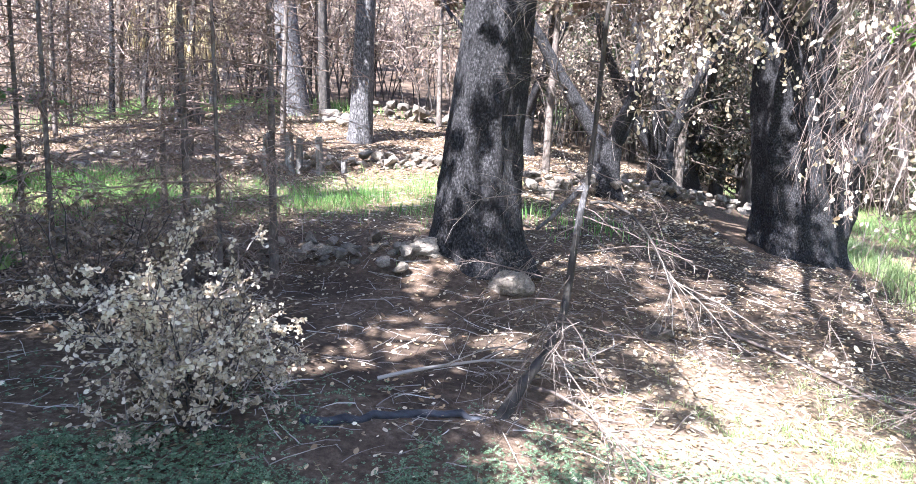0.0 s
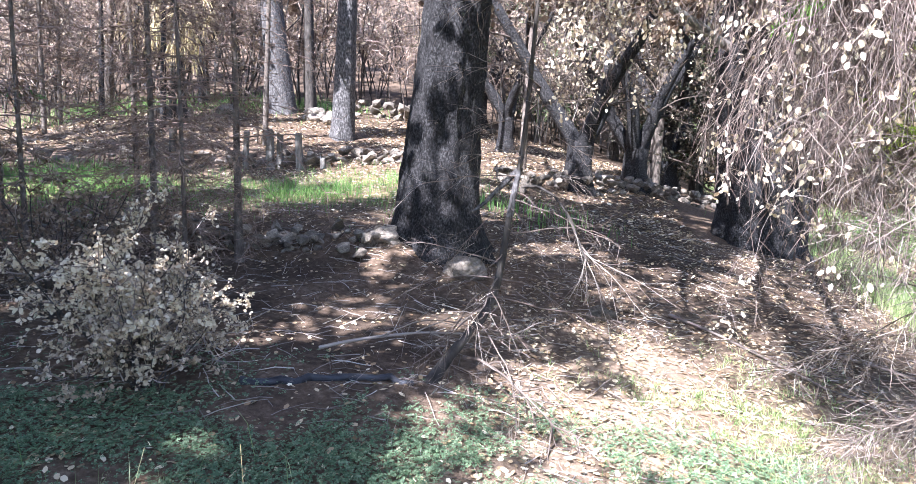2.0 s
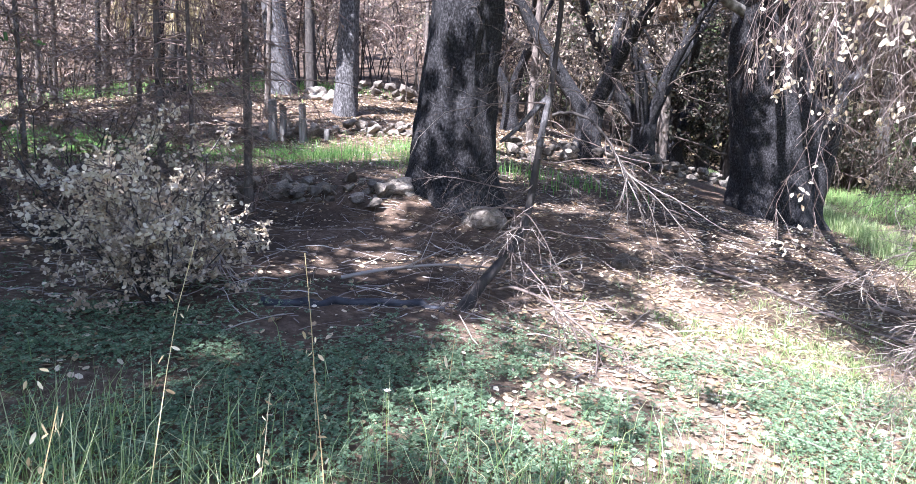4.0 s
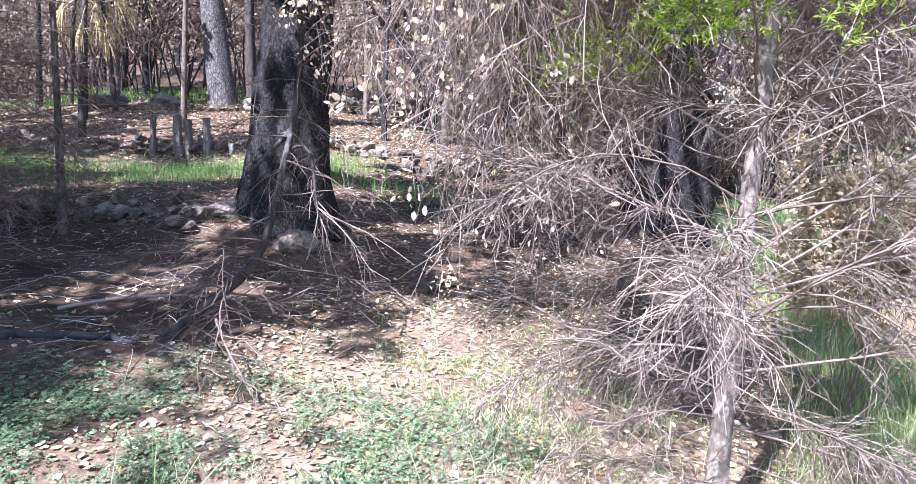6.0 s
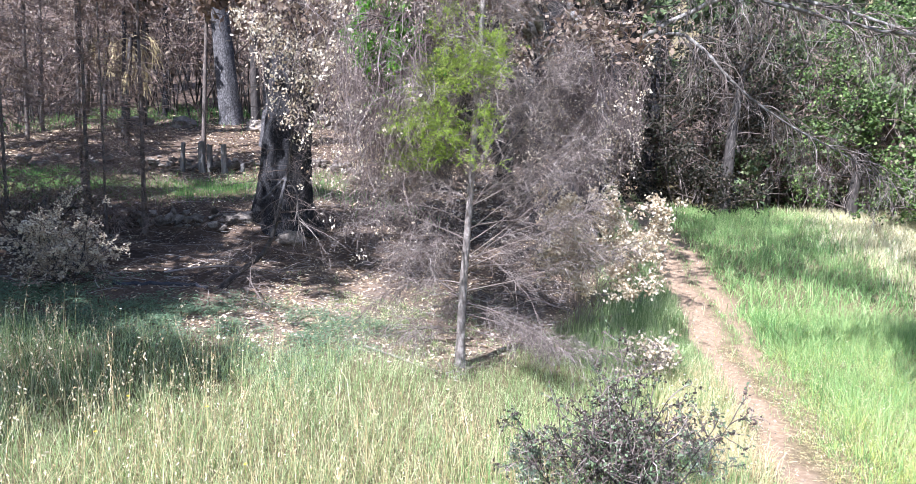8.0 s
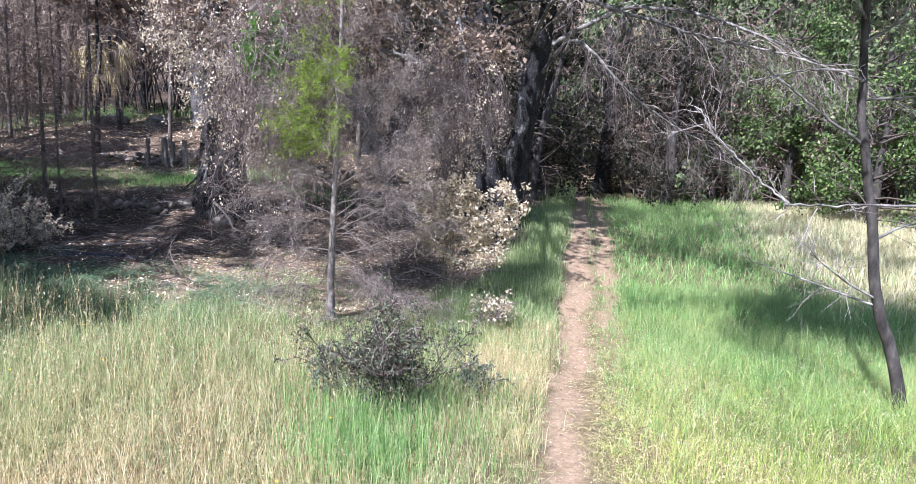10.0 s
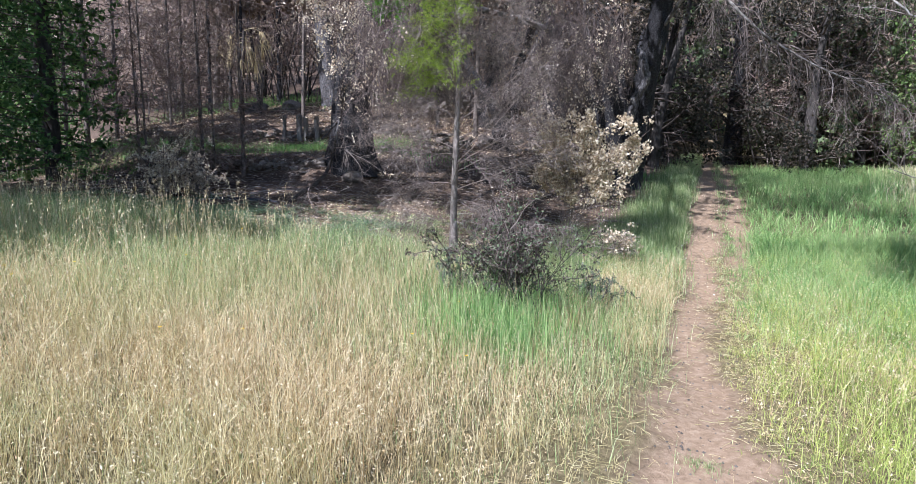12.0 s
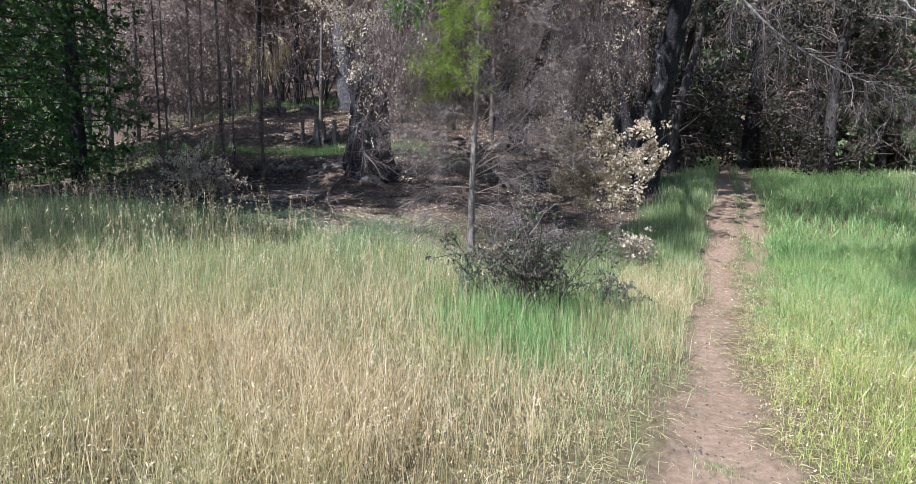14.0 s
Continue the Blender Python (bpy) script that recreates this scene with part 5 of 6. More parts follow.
    mass("crown_spray", tubes(tubes(tubes(Geo(), U, 0.02, 0.006, 4), u1, 0.008, 0.003, 3), u2, 0.004, 0.002, 3), TWIG_GREY, t)
    mass("leaves", leaves(Geo(), rng, sprout(rng, u2, 5200)[0], 0.13, 0.55), LEAF_DEEP, t)


meadow_tree()


def dead_palm(x, y, tall, seed, scale=1.0):
    rng = np.random.default_rng(seed)
    z = float(height(x, y)) - 0.05
    t = thing("dead_palm", (x, y, z), "slim burnt palm with straw-coloured hanging fronds", "palm", "dead palms on the slope")
    c = curves(rng, np.array([[x, y, z]]), np.array([[0.02, 0, 1.0]]), tall, 12, 0.02, 0)
    part("trunk", tubes(Geo(), c, 0.1, 0.07, 8), BARK_DARK, t)
    g = Geo()
    top = c[0, -1]
    for k in range(12):
        a = k * 2.4
        stalk = curves(rng, top[None] - [[0, 0, 0.06 * k]], np.array([[math.cos(a), math.sin(a), 0.7 - 0.13 * k]]), 0.75 * scale, 6, 0.05, 0.25)
        tubes(g, stalk, 0.012, 0.006, 4)
        end, d = stalk[0, -1], norm(stalk[0, -1] - stalk[0, -2])
        n = 10
        fan = norm(d + rng.normal(0, 0.45, (n, 3)))
        rib = curves(rng, np.tile(end, (n, 1)), fan, 0.75 * scale * rng.uniform(0.7, 1.1, n), 6, 0.04, 0.4)
        tubes(g, rib, 0.03 * scale, 0.006, 3, flat=0.15)
    part("fronds", g, FROND, t)


dead_palm(-15.2, 20.0, 4.1, 91, 1.0)
dead_palm(-18.2, 24.5, 4.2, 92, 1.1)
dead_palm(-22.5, 27.0, 4.4, 93, 1.1)

# ---- burnt thicket of the hillside and the wood behind ----


def thicket_kit():
    rng = np.random.default_rng(101)
    kits = []
    for v in range(4):
        t = thing("burnt_thicket", (0, 0, 0), "tangle of thin burnt brown stems and twigs", "shrub", "burnt thicket of the hillside")
        k = 7
        a = rng.uniform(0, 6.28, k)
        st = curves(rng, rng.normal(0, 0.7, (k, 3)) * [1, 1, 0], np.stack([0.25 * np.cos(a), 0.25 * np.sin(a), np.ones(k)], -1), rng.uniform(2.6, 6.5, k), 10, 0.08, 0)
        parts_each("stem", st, 0.03, 0.008, 4, BARK_DARK if v % 2 else BARK_BENT, t)
        s1, s2 = twig_out(rng, st, (110, 470), (1.4, 0.7), 0.18, 0.05)
        mass("twig_mass", strips(strips(Geo(), s1[:, ::2], 0.014, 0.005), s2[:, ::3], 0.011, 0.005), (TWIG_BURNT, TWIG_RUST, TWIG_RUST, TWIG_DARK)[v], t)
        mass("dead_leaves", sprays(Geo(), rng, sprout(rng, s2, 430)[0], 0.13), LEAF_TAN if v % 2 else LEAF_BROWN, t)
        kits.append(t)
    return kits


def place_thicket():
    rng = np.random.default_rng(102)
    kits = thicket_kit()
    spots = []
    while len(spots) < 146:
        x, y = (rng.uniform(-46, 34), rng.uniform(26, 60)) if len(spots) % 3 else (rng.uniform(-34, -3), rng.uniform(28, 38)) if len(spots) % 2 else (rng.uniform(4.8, 18), rng.uniform(33, 42))
        left = x < -2.0 and y > 28.5 + (2.5 if -20 < x < -9 else 0)
        left = left or (x < -22 and y > 24)
        right = y > 43 or (x > 4.8 and y > 38 - 0.25 * x)
        if left or right:
            if -0.5 < x - 3 < 1.5 and y < 44:
                continue
            spots.append((x, y))
    for i, (x, y) in enumerate(spots):
        s = rng.uniform(0.9, 1.6)
        m = pose(x, y, float(height(x, y)) - 0.1, 0, 0, rng.uniform(0, 360)) @ Matrix.Diagonal((s, s, s * rng.uniform(0.9, 1.3), 1))
        if i < len(kits):
            kits[i].matrix_basis = m
        else:
            c = copy_thing(kits[i % len(kits)], m)
            c.scale = (s, s, s * 1.1)


place_thicket()
rng_pole = np.random.default_rng(103)
for k in range(30):
    px, py = rng_pole.uniform(-34, 4), rng_pole.uniform(29, 56)
    if -0.8 < px - 3 < 1.5 or (-19 < px < -10 and py < 33):
        continue
    pole_tree("burnt_tree", px, py, rng_pole.uniform(0.06, 0.24), rng_pole.uniform(9, 15), (BARK_BENT, BARK_GREY, BARK_DARK, BARK_CHAR)[k % 4],
              "bare burnt trunk among the thicket", 200 + k, (rng_pole.normal(0, 0.7), 0), 16, 1.8, 0.15)
for k, (px, py, pr) in enumerate([(-13.6, 22.0, 0.09), (-17.5, 22.5, 0.1), (-19.5, 26, 0.12), (-21.5, 30, 0.2), (-11.2, 30, 0.12), (-8.4, 24.5, 0.1), (-6.2, 23.5, 0.12), (-24, 27, 0.12), (-2.2, 28.0, 0.22)]):
    pole_tree("burnt_tree", px, py, pr, 10, (BARK_BENT, BARK_CHAR)[k % 2], "thin burnt tree on the leaf-covered slope", 300 + k, (0.2, 0), 18, 1.6, 0.25)

# ---- fence posts, log, sticks ----


def fence_post(x, y, wide, deep, tall, tilt, seed):
    rng = np.random.default_rng(seed)
    z = float(lie(x, y)) - 0.1
    t = thing("fence_post", (x, y, z), "old split wooden fence post, grey and scorched", "post", "old fence posts on the terrace")
    g = Geo()
    n = 9
    ring = np.array([(-1, -0.8), (-0.6, -1), (0.7, -1), (1, -0.6), (1, 0.8), (0.5, 1), (-0.8, 1), (-1, 0.6)]) * [wide / 2, deep / 2]
    V = []
    for i in range(n):
        s = i / (n - 1)
        top = rng.normal(0, 0.035, 8) if i == n - 1 else np.zeros(8)
        V.append(np.c_[ring * (1 - 0.12 * s) + rng.normal(0, 0.004, (8, 2)) + np.array(tilt) * s, np.full(8, s * tall) + top])
    V = np.array(V).reshape(-1, 3) + [x, y, z]
    i, j = np.meshgrid(np.arange(n - 1), np.arange(8), indexing="ij")
    g.add(V, np.stack([i * 8 + j, i * 8 + (j + 1) % 8, (i + 1) * 8 + (j + 1) % 8, (i + 1) * 8 + j], -1).reshape(-1, 4))
    g.f.append(np.arange(8)[None] + (n - 1) * 8)
    part("timber", g, WOOD_POST, t, smooth=False)


for k, (px, py, w, d, h, tl) in enumerate([(-12.95, 19.85, 0.13, 0.12, 1.05, (0.06, 0)), (-12.38, 20.1, 0.20, 0.15, 1.1, (-0.02, 0)), (-12.2, 20.25, 0.15, 0.14, 1.0, (0.02, 0)), (-11.6, 20.2, 0.16, 0.15, 1.05, (-0.04, 0)), (-11.05, 20.4, 0.12, 0.12, 0.4, (0, 0))]):
    fence_post(px, py, w, d, h, tl, 400 + k)


def charred_log():
    rng = np.random.default_rng(410)
    t = thing("charred_log", (-6.1, 10.35, float(lie(-6.1, 10.35))), "slim charred log lying half buried in clover", "log")
    xs = np.linspace(-6.75, -5.55, 14)
    ys = 10.0 + 0.45 * (xs + 6.75) + 0.06 * np.sin(4 * xs)
    P = np.stack([xs, ys, lie(xs, ys) + 0.02], -1)[None] + rng.normal(0, 0.012, (1, 14, 3))
    g = tubes(Geo(), P, 0.036, 0.028, 10)
    part("wood", g, LOG_CHAR, t)


charred_log()


def fallen_branch(x, y, heading, length, r, label, mat, seed, lift=0.05, shoots=10, rise=0.0):
    rng = np.random.default_rng(seed)
    n = 14
    s = np.linspace(0, 1, n)
    a = heading + np.cumsum(rng.normal(0, 0.06, n))
    xs, ys = x + np.cumsum(np.cos(a)) * length / n, y + np.cumsum(np.sin(a)) * length / n
    P = np.stack([xs, ys, lie(xs, ys) + lift + r + rise * np.sin(s * 3.0)], -1)[None]
    t = thing("fallen_branch", (x, y, float(lie(x, y))), label, "branch", "dead branches on the ground")
    part("wood", tubes(Geo(), P, r, r * 0.25, 6), mat, t)
    if shoots:
        s1 = curves(rng, *sprout(rng, P, shoots, 0.25, 1.0, (0.4, 0.8))[:2], length * 0.35 * rng.uniform(0.4, 1, shoots), 8, 0.08, 0.02)
        s1[..., 2] = np.maximum(s1[..., 2], lie(s1[..., 0], s1[..., 1]) + 0.015)
        parts_each("shoot", s1, r * 0.45, 0.003, 4, mat, t)
        s2 = curves(rng, *sprout(rng, s1, shoots * 3, 0.2, 1.0, (0.4, 0.9))[:2], length * 0.14, 5, 0.1, 0.02)
        s2[..., 2] = np.maximum(s2[..., 2], lie(s2[..., 0], s2[..., 1]) + 0.01)
        mass("twig_mass", tubes(Geo(), s2, 0.004, 0.002, 3), mat, t)


fallen_branch(-6.6, 10.7, 0.4, 1.9, 0.018, "bent grey branch lying over the ground", TWIG_GREY, 423, 0.05, 6, 0.15)
fallen_branch(-5.3, 11.3, -0.9, 1.6, 0.018, "forked dead branch on leaf litter", TWIG_FIR, 424, 0.05, 8, 0.2)
fallen_branch(-3.3, 14.2, -0.75, 3.4, 0.022, "long dark stick lying across the clearing", TWIG_BROWN, 425, 0.01, 5)
fallen_branch(-1.2, 14.2, -0.3, 2.6, 0.025, "long dark stick lying across the clearing", TWIG_BROWN, 426, 0.01, 3)
fallen_branch(-8.4, 11.6, -0.7, 1.6, 0.012, "thin dead twigs under the young firs", TWIG_GREY, 427, 0.1, 14, 0.2)
fallen_branch(-2.6, 9.6, 0.1, 1.3, 0.012, "thin grey stick at the edge of the grass", TWIG_GREY, 428, 0.02, 4)
fallen_branch(0.3, 15.2, 0.1, 1.8, 0.03, "grey fallen limb beside the trail", TWIG_GREY, 429, 0.05, 5, 0.1)

# ---- grass, clover, litter ----


def field(x, y):
    """The pale, ripe part of the meadow away from the trail."""
    return band(x - 0.2 * np.clip(y - 23, 0, 99), 8.5, 99, 0.4) * band(y + 0.5 * (x - 8.5), 15.2, 99, 0.6)


def clump(x, y):
    """Grass stands in taller and shorter tussocks."""
    return 0.35 + 0.55 * patchy(x, y, 0.8, 3) + 0.45 * patchy(x, y, 0.25, 4)


def tussock(x, y):
    """Stalks crowd together and leave small gaps between the crowds."""
    return np.clip(1.9 * patchy(x, y, 0.11, 27) * (0.35 + 0.65 * patchy(x, y, 0.05, 28)) + 0.05, 0, 1)


def build_meadow():
    rng = np.random.default_rng(500)
    # tall dry grass left of the trail
    dry = lambda x, y: (1 - clearing(x, y)) * (1 - trail(x, y)) * band(x, -9.5, 2.45, 0.12) * (0.82 * band(y - 0.3 * (x + 1), -5, 4.7, 0.5) + (0.06 + 0.2 * band(x, -2.4, 9, 0.4)) * band(y - 0.3 * (x + 2), 0.2, 7.6, 0.5)) * (0.2 + 0.8 * patchy(x, y, 0.4, 8)) * tussock(x, y) * np.clip((2.7 - x) / 1.1, 0.2, 1)  # noqa: E731
    low = lambda x, y: np.clip((2.7 - x) / 1.8, 0.12, 1) * (0.4 + 0.45 * clump(x, y) + 0.35 * patchy(x, y, 0.16, 29))  # noqa: E731
    x, y = spread(rng, 18000, -9, 3.2, -2.4, 9, dry)
    x, y, a = tufts(rng, x, y, 6, 0.05)
    g = Geo()
    blades(g, rng, x, y, rng.uniform(0.08, 0.42, len(x)) * low(x, y), rng.uniform(0.002, 0.0045, len(x)), 1.2, a)
    x, y = spread(rng, 330000, -8, 2.6, -2.4, 8.5, dry)
    tall = rng.uniform(0.2, 0.62, len(x)) * low(x, y)
    tips = stalks(g, rng, x, y, tall, rng.uniform(0.002, 0.0048, len(x)), 0.34)
    stuff("dry_grass", g, GRASS_DRY, "tall straw-coloured dry grass beside the trail", "grass")
    g = Geo()
    pick = tips[(tall > 0.16) & (rng.uniform(size=len(x)) < 0.35)]
    ears(g, rng, pick, 5, 0.045, 0.02)
    stuff("grass_heads", g, GRASS_EAR, "pale seed heads of the dry grass", "grass")
    # flattened straw on and beside the trail
    x, y = spread(rng, 48000, 0.9, 5.0, 1.5, 14, lambda x, y: (0.05 + 0.95 * (1 - trail(x, y))) * np.exp(-(((x - 2.9) / 0.95) ** 2)) * (0.3 + 0.7 * patchy(x, y, 0.3, 12)))
    a = rng.uniform(0, 6.28, len(x))
    g = Geo()
    P = curves(rng, np.stack([x, y, lie(x, y) + 0.008], -1), np.stack([np.cos(a), np.sin(a), rng.uniform(0, 0.35, len(x))], -1), rng.uniform(0.03, 0.13, len(x)), 4, 0.15, 0.15)
    P[..., 2] = np.maximum(P[..., 2], lie(P[..., 0], P[..., 1]) + 0.005)
    strips(g, P, 0.0018, 0.0009)
    stuff("straw", g, GRASS_DRY, "flattened straw along the edges of the trail", "straw")
    # wild oats that stand above it, most of all towards the shade of the grove
    x, y = spread(rng, 2600, -7, 1.2, 1.0, 7.4, lambda x, y: (1 - clearing(x, y)) * (0.08 + 0.92 * band(x + 0.3 * y, -6, 0.2, 0.5) * band(y, 4.2, 8, 0.5)) * patchy(x, y, 0.6, 21))
    g = Geo()
    tall = rng.uniform(0.6, 1.12, len(x))
    a = rng.uniform(0, 6.28, len(x))
    st = curves(rng, np.stack([x, y, lie(x, y)], -1), np.stack([0.12 * np.cos(a), 0.12 * np.sin(a), np.ones(len(x))], -1), tall, 7, 0.04, 0.06)
    strips(g, st, 0.0019, 0.0009)
    stuff("oat_stalks", g, GRASS_DRY, "tall wild oat stalks above the grass", "grass")
    n = len(x) * 9
    f = rng.uniform(0.62, 1.0, n) * 6
    i0 = np.minimum(f.astype(int), 5)
    k = np.repeat(np.arange(len(x)), 9)
    at = st[k, i0] + (st[k, i0 + 1] - st[k, i0]) * (f - i0)[:, None] + rng.normal(0, 0.012, (n, 3))
    g = Geo()
    leaves(g, rng, at, 0.026, 0.34, 1.6)
    stuff("oat_ears", g, GRASS_EAR, "nodding pale ears of wild oats", "grass")
    # green under-grass and the greener far edge
    edge = lambda x, y: (1 - clearing(x, y)) * (1 - trail(x, y)) * band(x, -11, 2.4, 0.2) * (0.2 + 0.8 * band(y - 0.3 * (x + 1), 4.9, 40, 0.5)) * band(y, 0.5, 30, 0.5)  # noqa: E731
    x, y = spread(rng, 230000, -11, 2.8, 0.5, 19, edge)
    g = Geo()
    blades(g, rng, x, y, rng.uniform(0.1, 0.42, len(x)) * clump(x, y) * (1 + 0.4 * band(x, -12, -1.5, 0.5)), rng.uniform(0.0025, 0.0055, len(x)), 0.8)
    stuff("green_grass", g, GRASS_PALE, "green grass at the edge of the burnt grove", "grass")
    # lush tuft at the foot of the shrub
    x, y = rng.normal(0.85, 0.36, 2300), rng.normal(6.1, 0.36, 2300)
    g = Geo()
    blades(g, rng, x, y, rng.uniform(0.3, 0.8, len(x)) * (0.5 + 0.6 * patchy(x, y, 0.2, 31)), rng.uniform(0.004, 0.0075, len(x)), 0.3)
    x, y = spread(rng, 9000, -0.7, 2.1, 6.2, 8.8, lambda x, y: np.exp(-((x - 0.8) ** 2 / 1.0 + (y - 7.4) ** 2 / 0.9)) * patchy(x, y, 0.25, 33))
    blades(g, rng, x, y, rng.uniform(0.3, 0.75, len(x)), rng.uniform(0.003, 0.006, len(x)), 0.3)
    stuff("lush_grass", g, GRASS_TUFT, "bright green tuft of grass by the shrub", "grass")
    # right of the trail
    right = lambda x, y: (1 - trail(x, y)) * (1 - 0.85 * field(x, y)) * band(x - 0.13 * np.clip(6.5 - y, 0, 4), 3.15, 14, 0.12) * band(y, -2.5, 34, 0.6)  # noqa: E731
    x, y = spread(rng, 10800, 3.0, 10.5, -1.8, 16, lambda x, y: right(x, y) * (1 - band(y + rng.normal(0, 1.2, y.shape), 9.5, 99, 0.6)))
    x, y, a = tufts(rng, x, y, 7, 0.06)
    x2, y2 = spread(rng, 62000, 2.9, 15, 14, 36, lambda x, y: right(x, y) * (0.25 + 0.75 * patchy(x, y, 0.4, 44)))
    g = Geo()
    rise = lambda x, y: np.clip((x - 2.95 - 0.13 * np.clip(6.5 - y, 0, 4)) / 1.1, 0.16, 1) * (0.3 + 0.5 * clump(x, y) + 0.5 * patchy(x, y, 0.2, 30))  # noqa: E731
    blades(g, rng, x, y, rng.uniform(0.1, 0.42, len(x)) * rise(x, y), rng.uniform(0.003, 0.0065, len(x)), 1.2, a)
    x, y = spread(rng, 170000, 3.0, 10.5, -1.8, 16, lambda x, y: right(x, y) * np.clip(1.25 - 0.06 * y, 0, 1) * (0.3 + 0.7 * patchy(x, y, 0.35, 19)) * tussock(x, y))
    tall = rng.uniform(0.1, 0.4, len(x)) * rise(x, y)
    tips = stalks(g, rng, x, y, tall, rng.uniform(0.002, 0.0045, len(x)), 0.5)
    stuff("meadow_grass", g, GRASS_GREEN, "thick yellow-green meadow grass along the trail", "grass")
    xm, ym = spread(rng, 8200, 3.0, 11, 7, 16, lambda x, y: right(x, y) * band(y + rng.normal(0, 1.2, y.shape), 9.5, 99, 0.6))
    xm, ym, a = tufts(rng, xm, ym, 8, 0.08)
    g = Geo()
    blades(g, rng, xm, ym, rng.uniform(0.12, 0.55, len(xm)) * rise(xm, ym), rng.uniform(0.004, 0.008, len(xm)), 1.2, a)
    blades(g, rng, x2, y2, rng.uniform(0.2, 0.6, len(x2)) * rise(x2, y2), rng.uniform(0.009, 0.017, len(x2)), 1.1)
    stuff("far_meadow_grass", g, GRASS_FAR, "deep green meadow grass farther along the trail", "grass")
    # pale dry fringe, seed heads and dry stalks among the green
    g = Geo()
    x3, y3 = spread(rng, 60000, 3.0, 9, 1.0, 14, lambda x, y: right(x, y) * (0.75 * np.exp(-(x - 3.1) / 0.5) + 0.5 * band(patchy(x, y, 1.3, 11), 0.5, 9, 0.08)) * np.clip(1.2 - 0.08 * y, 0, 1))
    tall3 = rng.uniform(0.12, 0.5, len(x3)) * rise(x3, y3)
    tips3 = stalks(g, rng, x3, y3, tall3, rng.uniform(0.0018, 0.004, len(x3)), 0.25)
    xv, yv = spread(rng, 9000, 1.1, 2.5, 6.8, 11.8, lambda x, y: (1 - trail(x, y)) * band(patchy(x, y, 0.8, 41), 0.38, 9, 0.08) * band(x, 1.2, 2.4, 0.1))
    tips3 = np.concatenate([tips3, stalks(g, rng, xv, yv, rng.uniform(0.12, 0.42, len(xv)), rng.uniform(0.003, 0.006, len(xv)), 0.3)])
    stuff("seeding_grass", g, GRASS_DRY, "pale seeding grass among the green meadow", "grass")
    g = Geo()
    ears(g, rng, tips[rng.uniform(size=len(tips)) < 0.3], 2, 0.03, 0.026)
    ears(g, rng, tips3[rng.uniform(size=len(tips3)) < 0.5], 2, 0.03, 0.026)
    stuff("meadow_heads", g, GRASS_EAR, "pale seed heads over the meadow grass", "grass")
    # a few small flowers
    for name, mat, count, box, lift, label in (("yellow_flower", PETAL_YELLOW, 16, (-3.5, 1.2, 2.5, 6.5), 0.42, "small yellow flower among dry grass"), ("white_flower", PETAL_WHITE, 34, (1.2, 2.5, 9.5, 15.0), 0.3, "small white flower on the verge"), ("white_flower", PETAL_WHITE, 10, (-5.5, -3.2, 8.2, 9.2), 0.25, "small white flower at the clearing")):
        for fx, fy in zip(rng.uniform(box[0], box[1], count), rng.uniform(box[2], box[3], count)):
            c = np.array([fx, fy, float(lie(fx, fy)) + lift * rng.uniform(0.8, 1.15)])
            t = thing(name, (fx, fy, float(lie(fx, fy))), label, "flower", name.replace("_", " ") + "s")
            part("stalk", tubes(Geo(), np.array([[(fx, fy, float(lie(fx, fy)) - 0.01), c]]), 0.0015, 0.001, 4), GRASS_GREEN, t)
            a = np.arange(6) * 1.0472
            d = np.stack([np.cos(a), np.sin(a), np.full(6, 0.35)], -1) * 0.017
            w = np.stack([-np.sin(a), np.cos(a), np.zeros(6)], -1) * 0.006
            part("petals", Geo().add(np.stack([np.tile(c, (6, 1)), c + d * 0.6 + w, c + d, c + d * 0.6 - w], 1), np.arange(6)[:, None] * 4 + np.arange(4)), mat, t)
    # the clump that has grown up in the trail
    x, y = rng.normal(2.94, 0.08, 170), rng.normal(4.74, 0.06, 170)
    g = Geo()
    blades(g, rng, x, y, rng.uniform(0.02, 0.09, 170), 0.004, 1.0)
    stuff("trail_clump", g, GRASS_PALE, "small clump of grass growing in the trail", "grass")
    x, y = spread(rng, 66000, 7.5, 26, 13, 36, field)
    g = Geo()
    blades(g, rng, x, y, rng.uniform(0.15, 0.5, len(x)), rng.uniform(0.016, 0.03, len(x)), 0.8)
    stuff("ripe_grass", g, GRASS_RIPE, "pale ripe grass of the open field", "grass")
    # grass left of the trail farther on, and the strip between the wheel tracks
    x, y = spread(rng, 60000, 0.6, 3.9, 10, 40, lambda x, y: (1 - trail(x, y)) * (1 - 0.93 * band(x, 3.0, 3.35, 0.05)) * band(x - 0.02 * (y - 14), 0.9, 2.35, 0.15))
    g = Geo()
    blades(g, rng, x, y, rng.uniform(0.15, 0.5, len(x)), rng.uniform(0.007, 0.014, len(x)), 0.4)
    x, y = spread(rng, 5000, 2.8, 3.5, 10, 40, lambda x, y: (1 - trail(x, y)))
    blades(g, rng, x, y, rng.uniform(0.04, 0.12, len(x)), rng.uniform(0.006, 0.012, len(x)), 0.5)
    x, y = spread(rng, 3600, 0.2, 1.9, 10.9, 12.2, lambda x, y: patchy(x, y, 0.3, 43))
    blades(g, rng, x, y, rng.uniform(0.35, 0.8, len(x)), rng.uniform(0.005, 0.01, len(x)), 0.5)
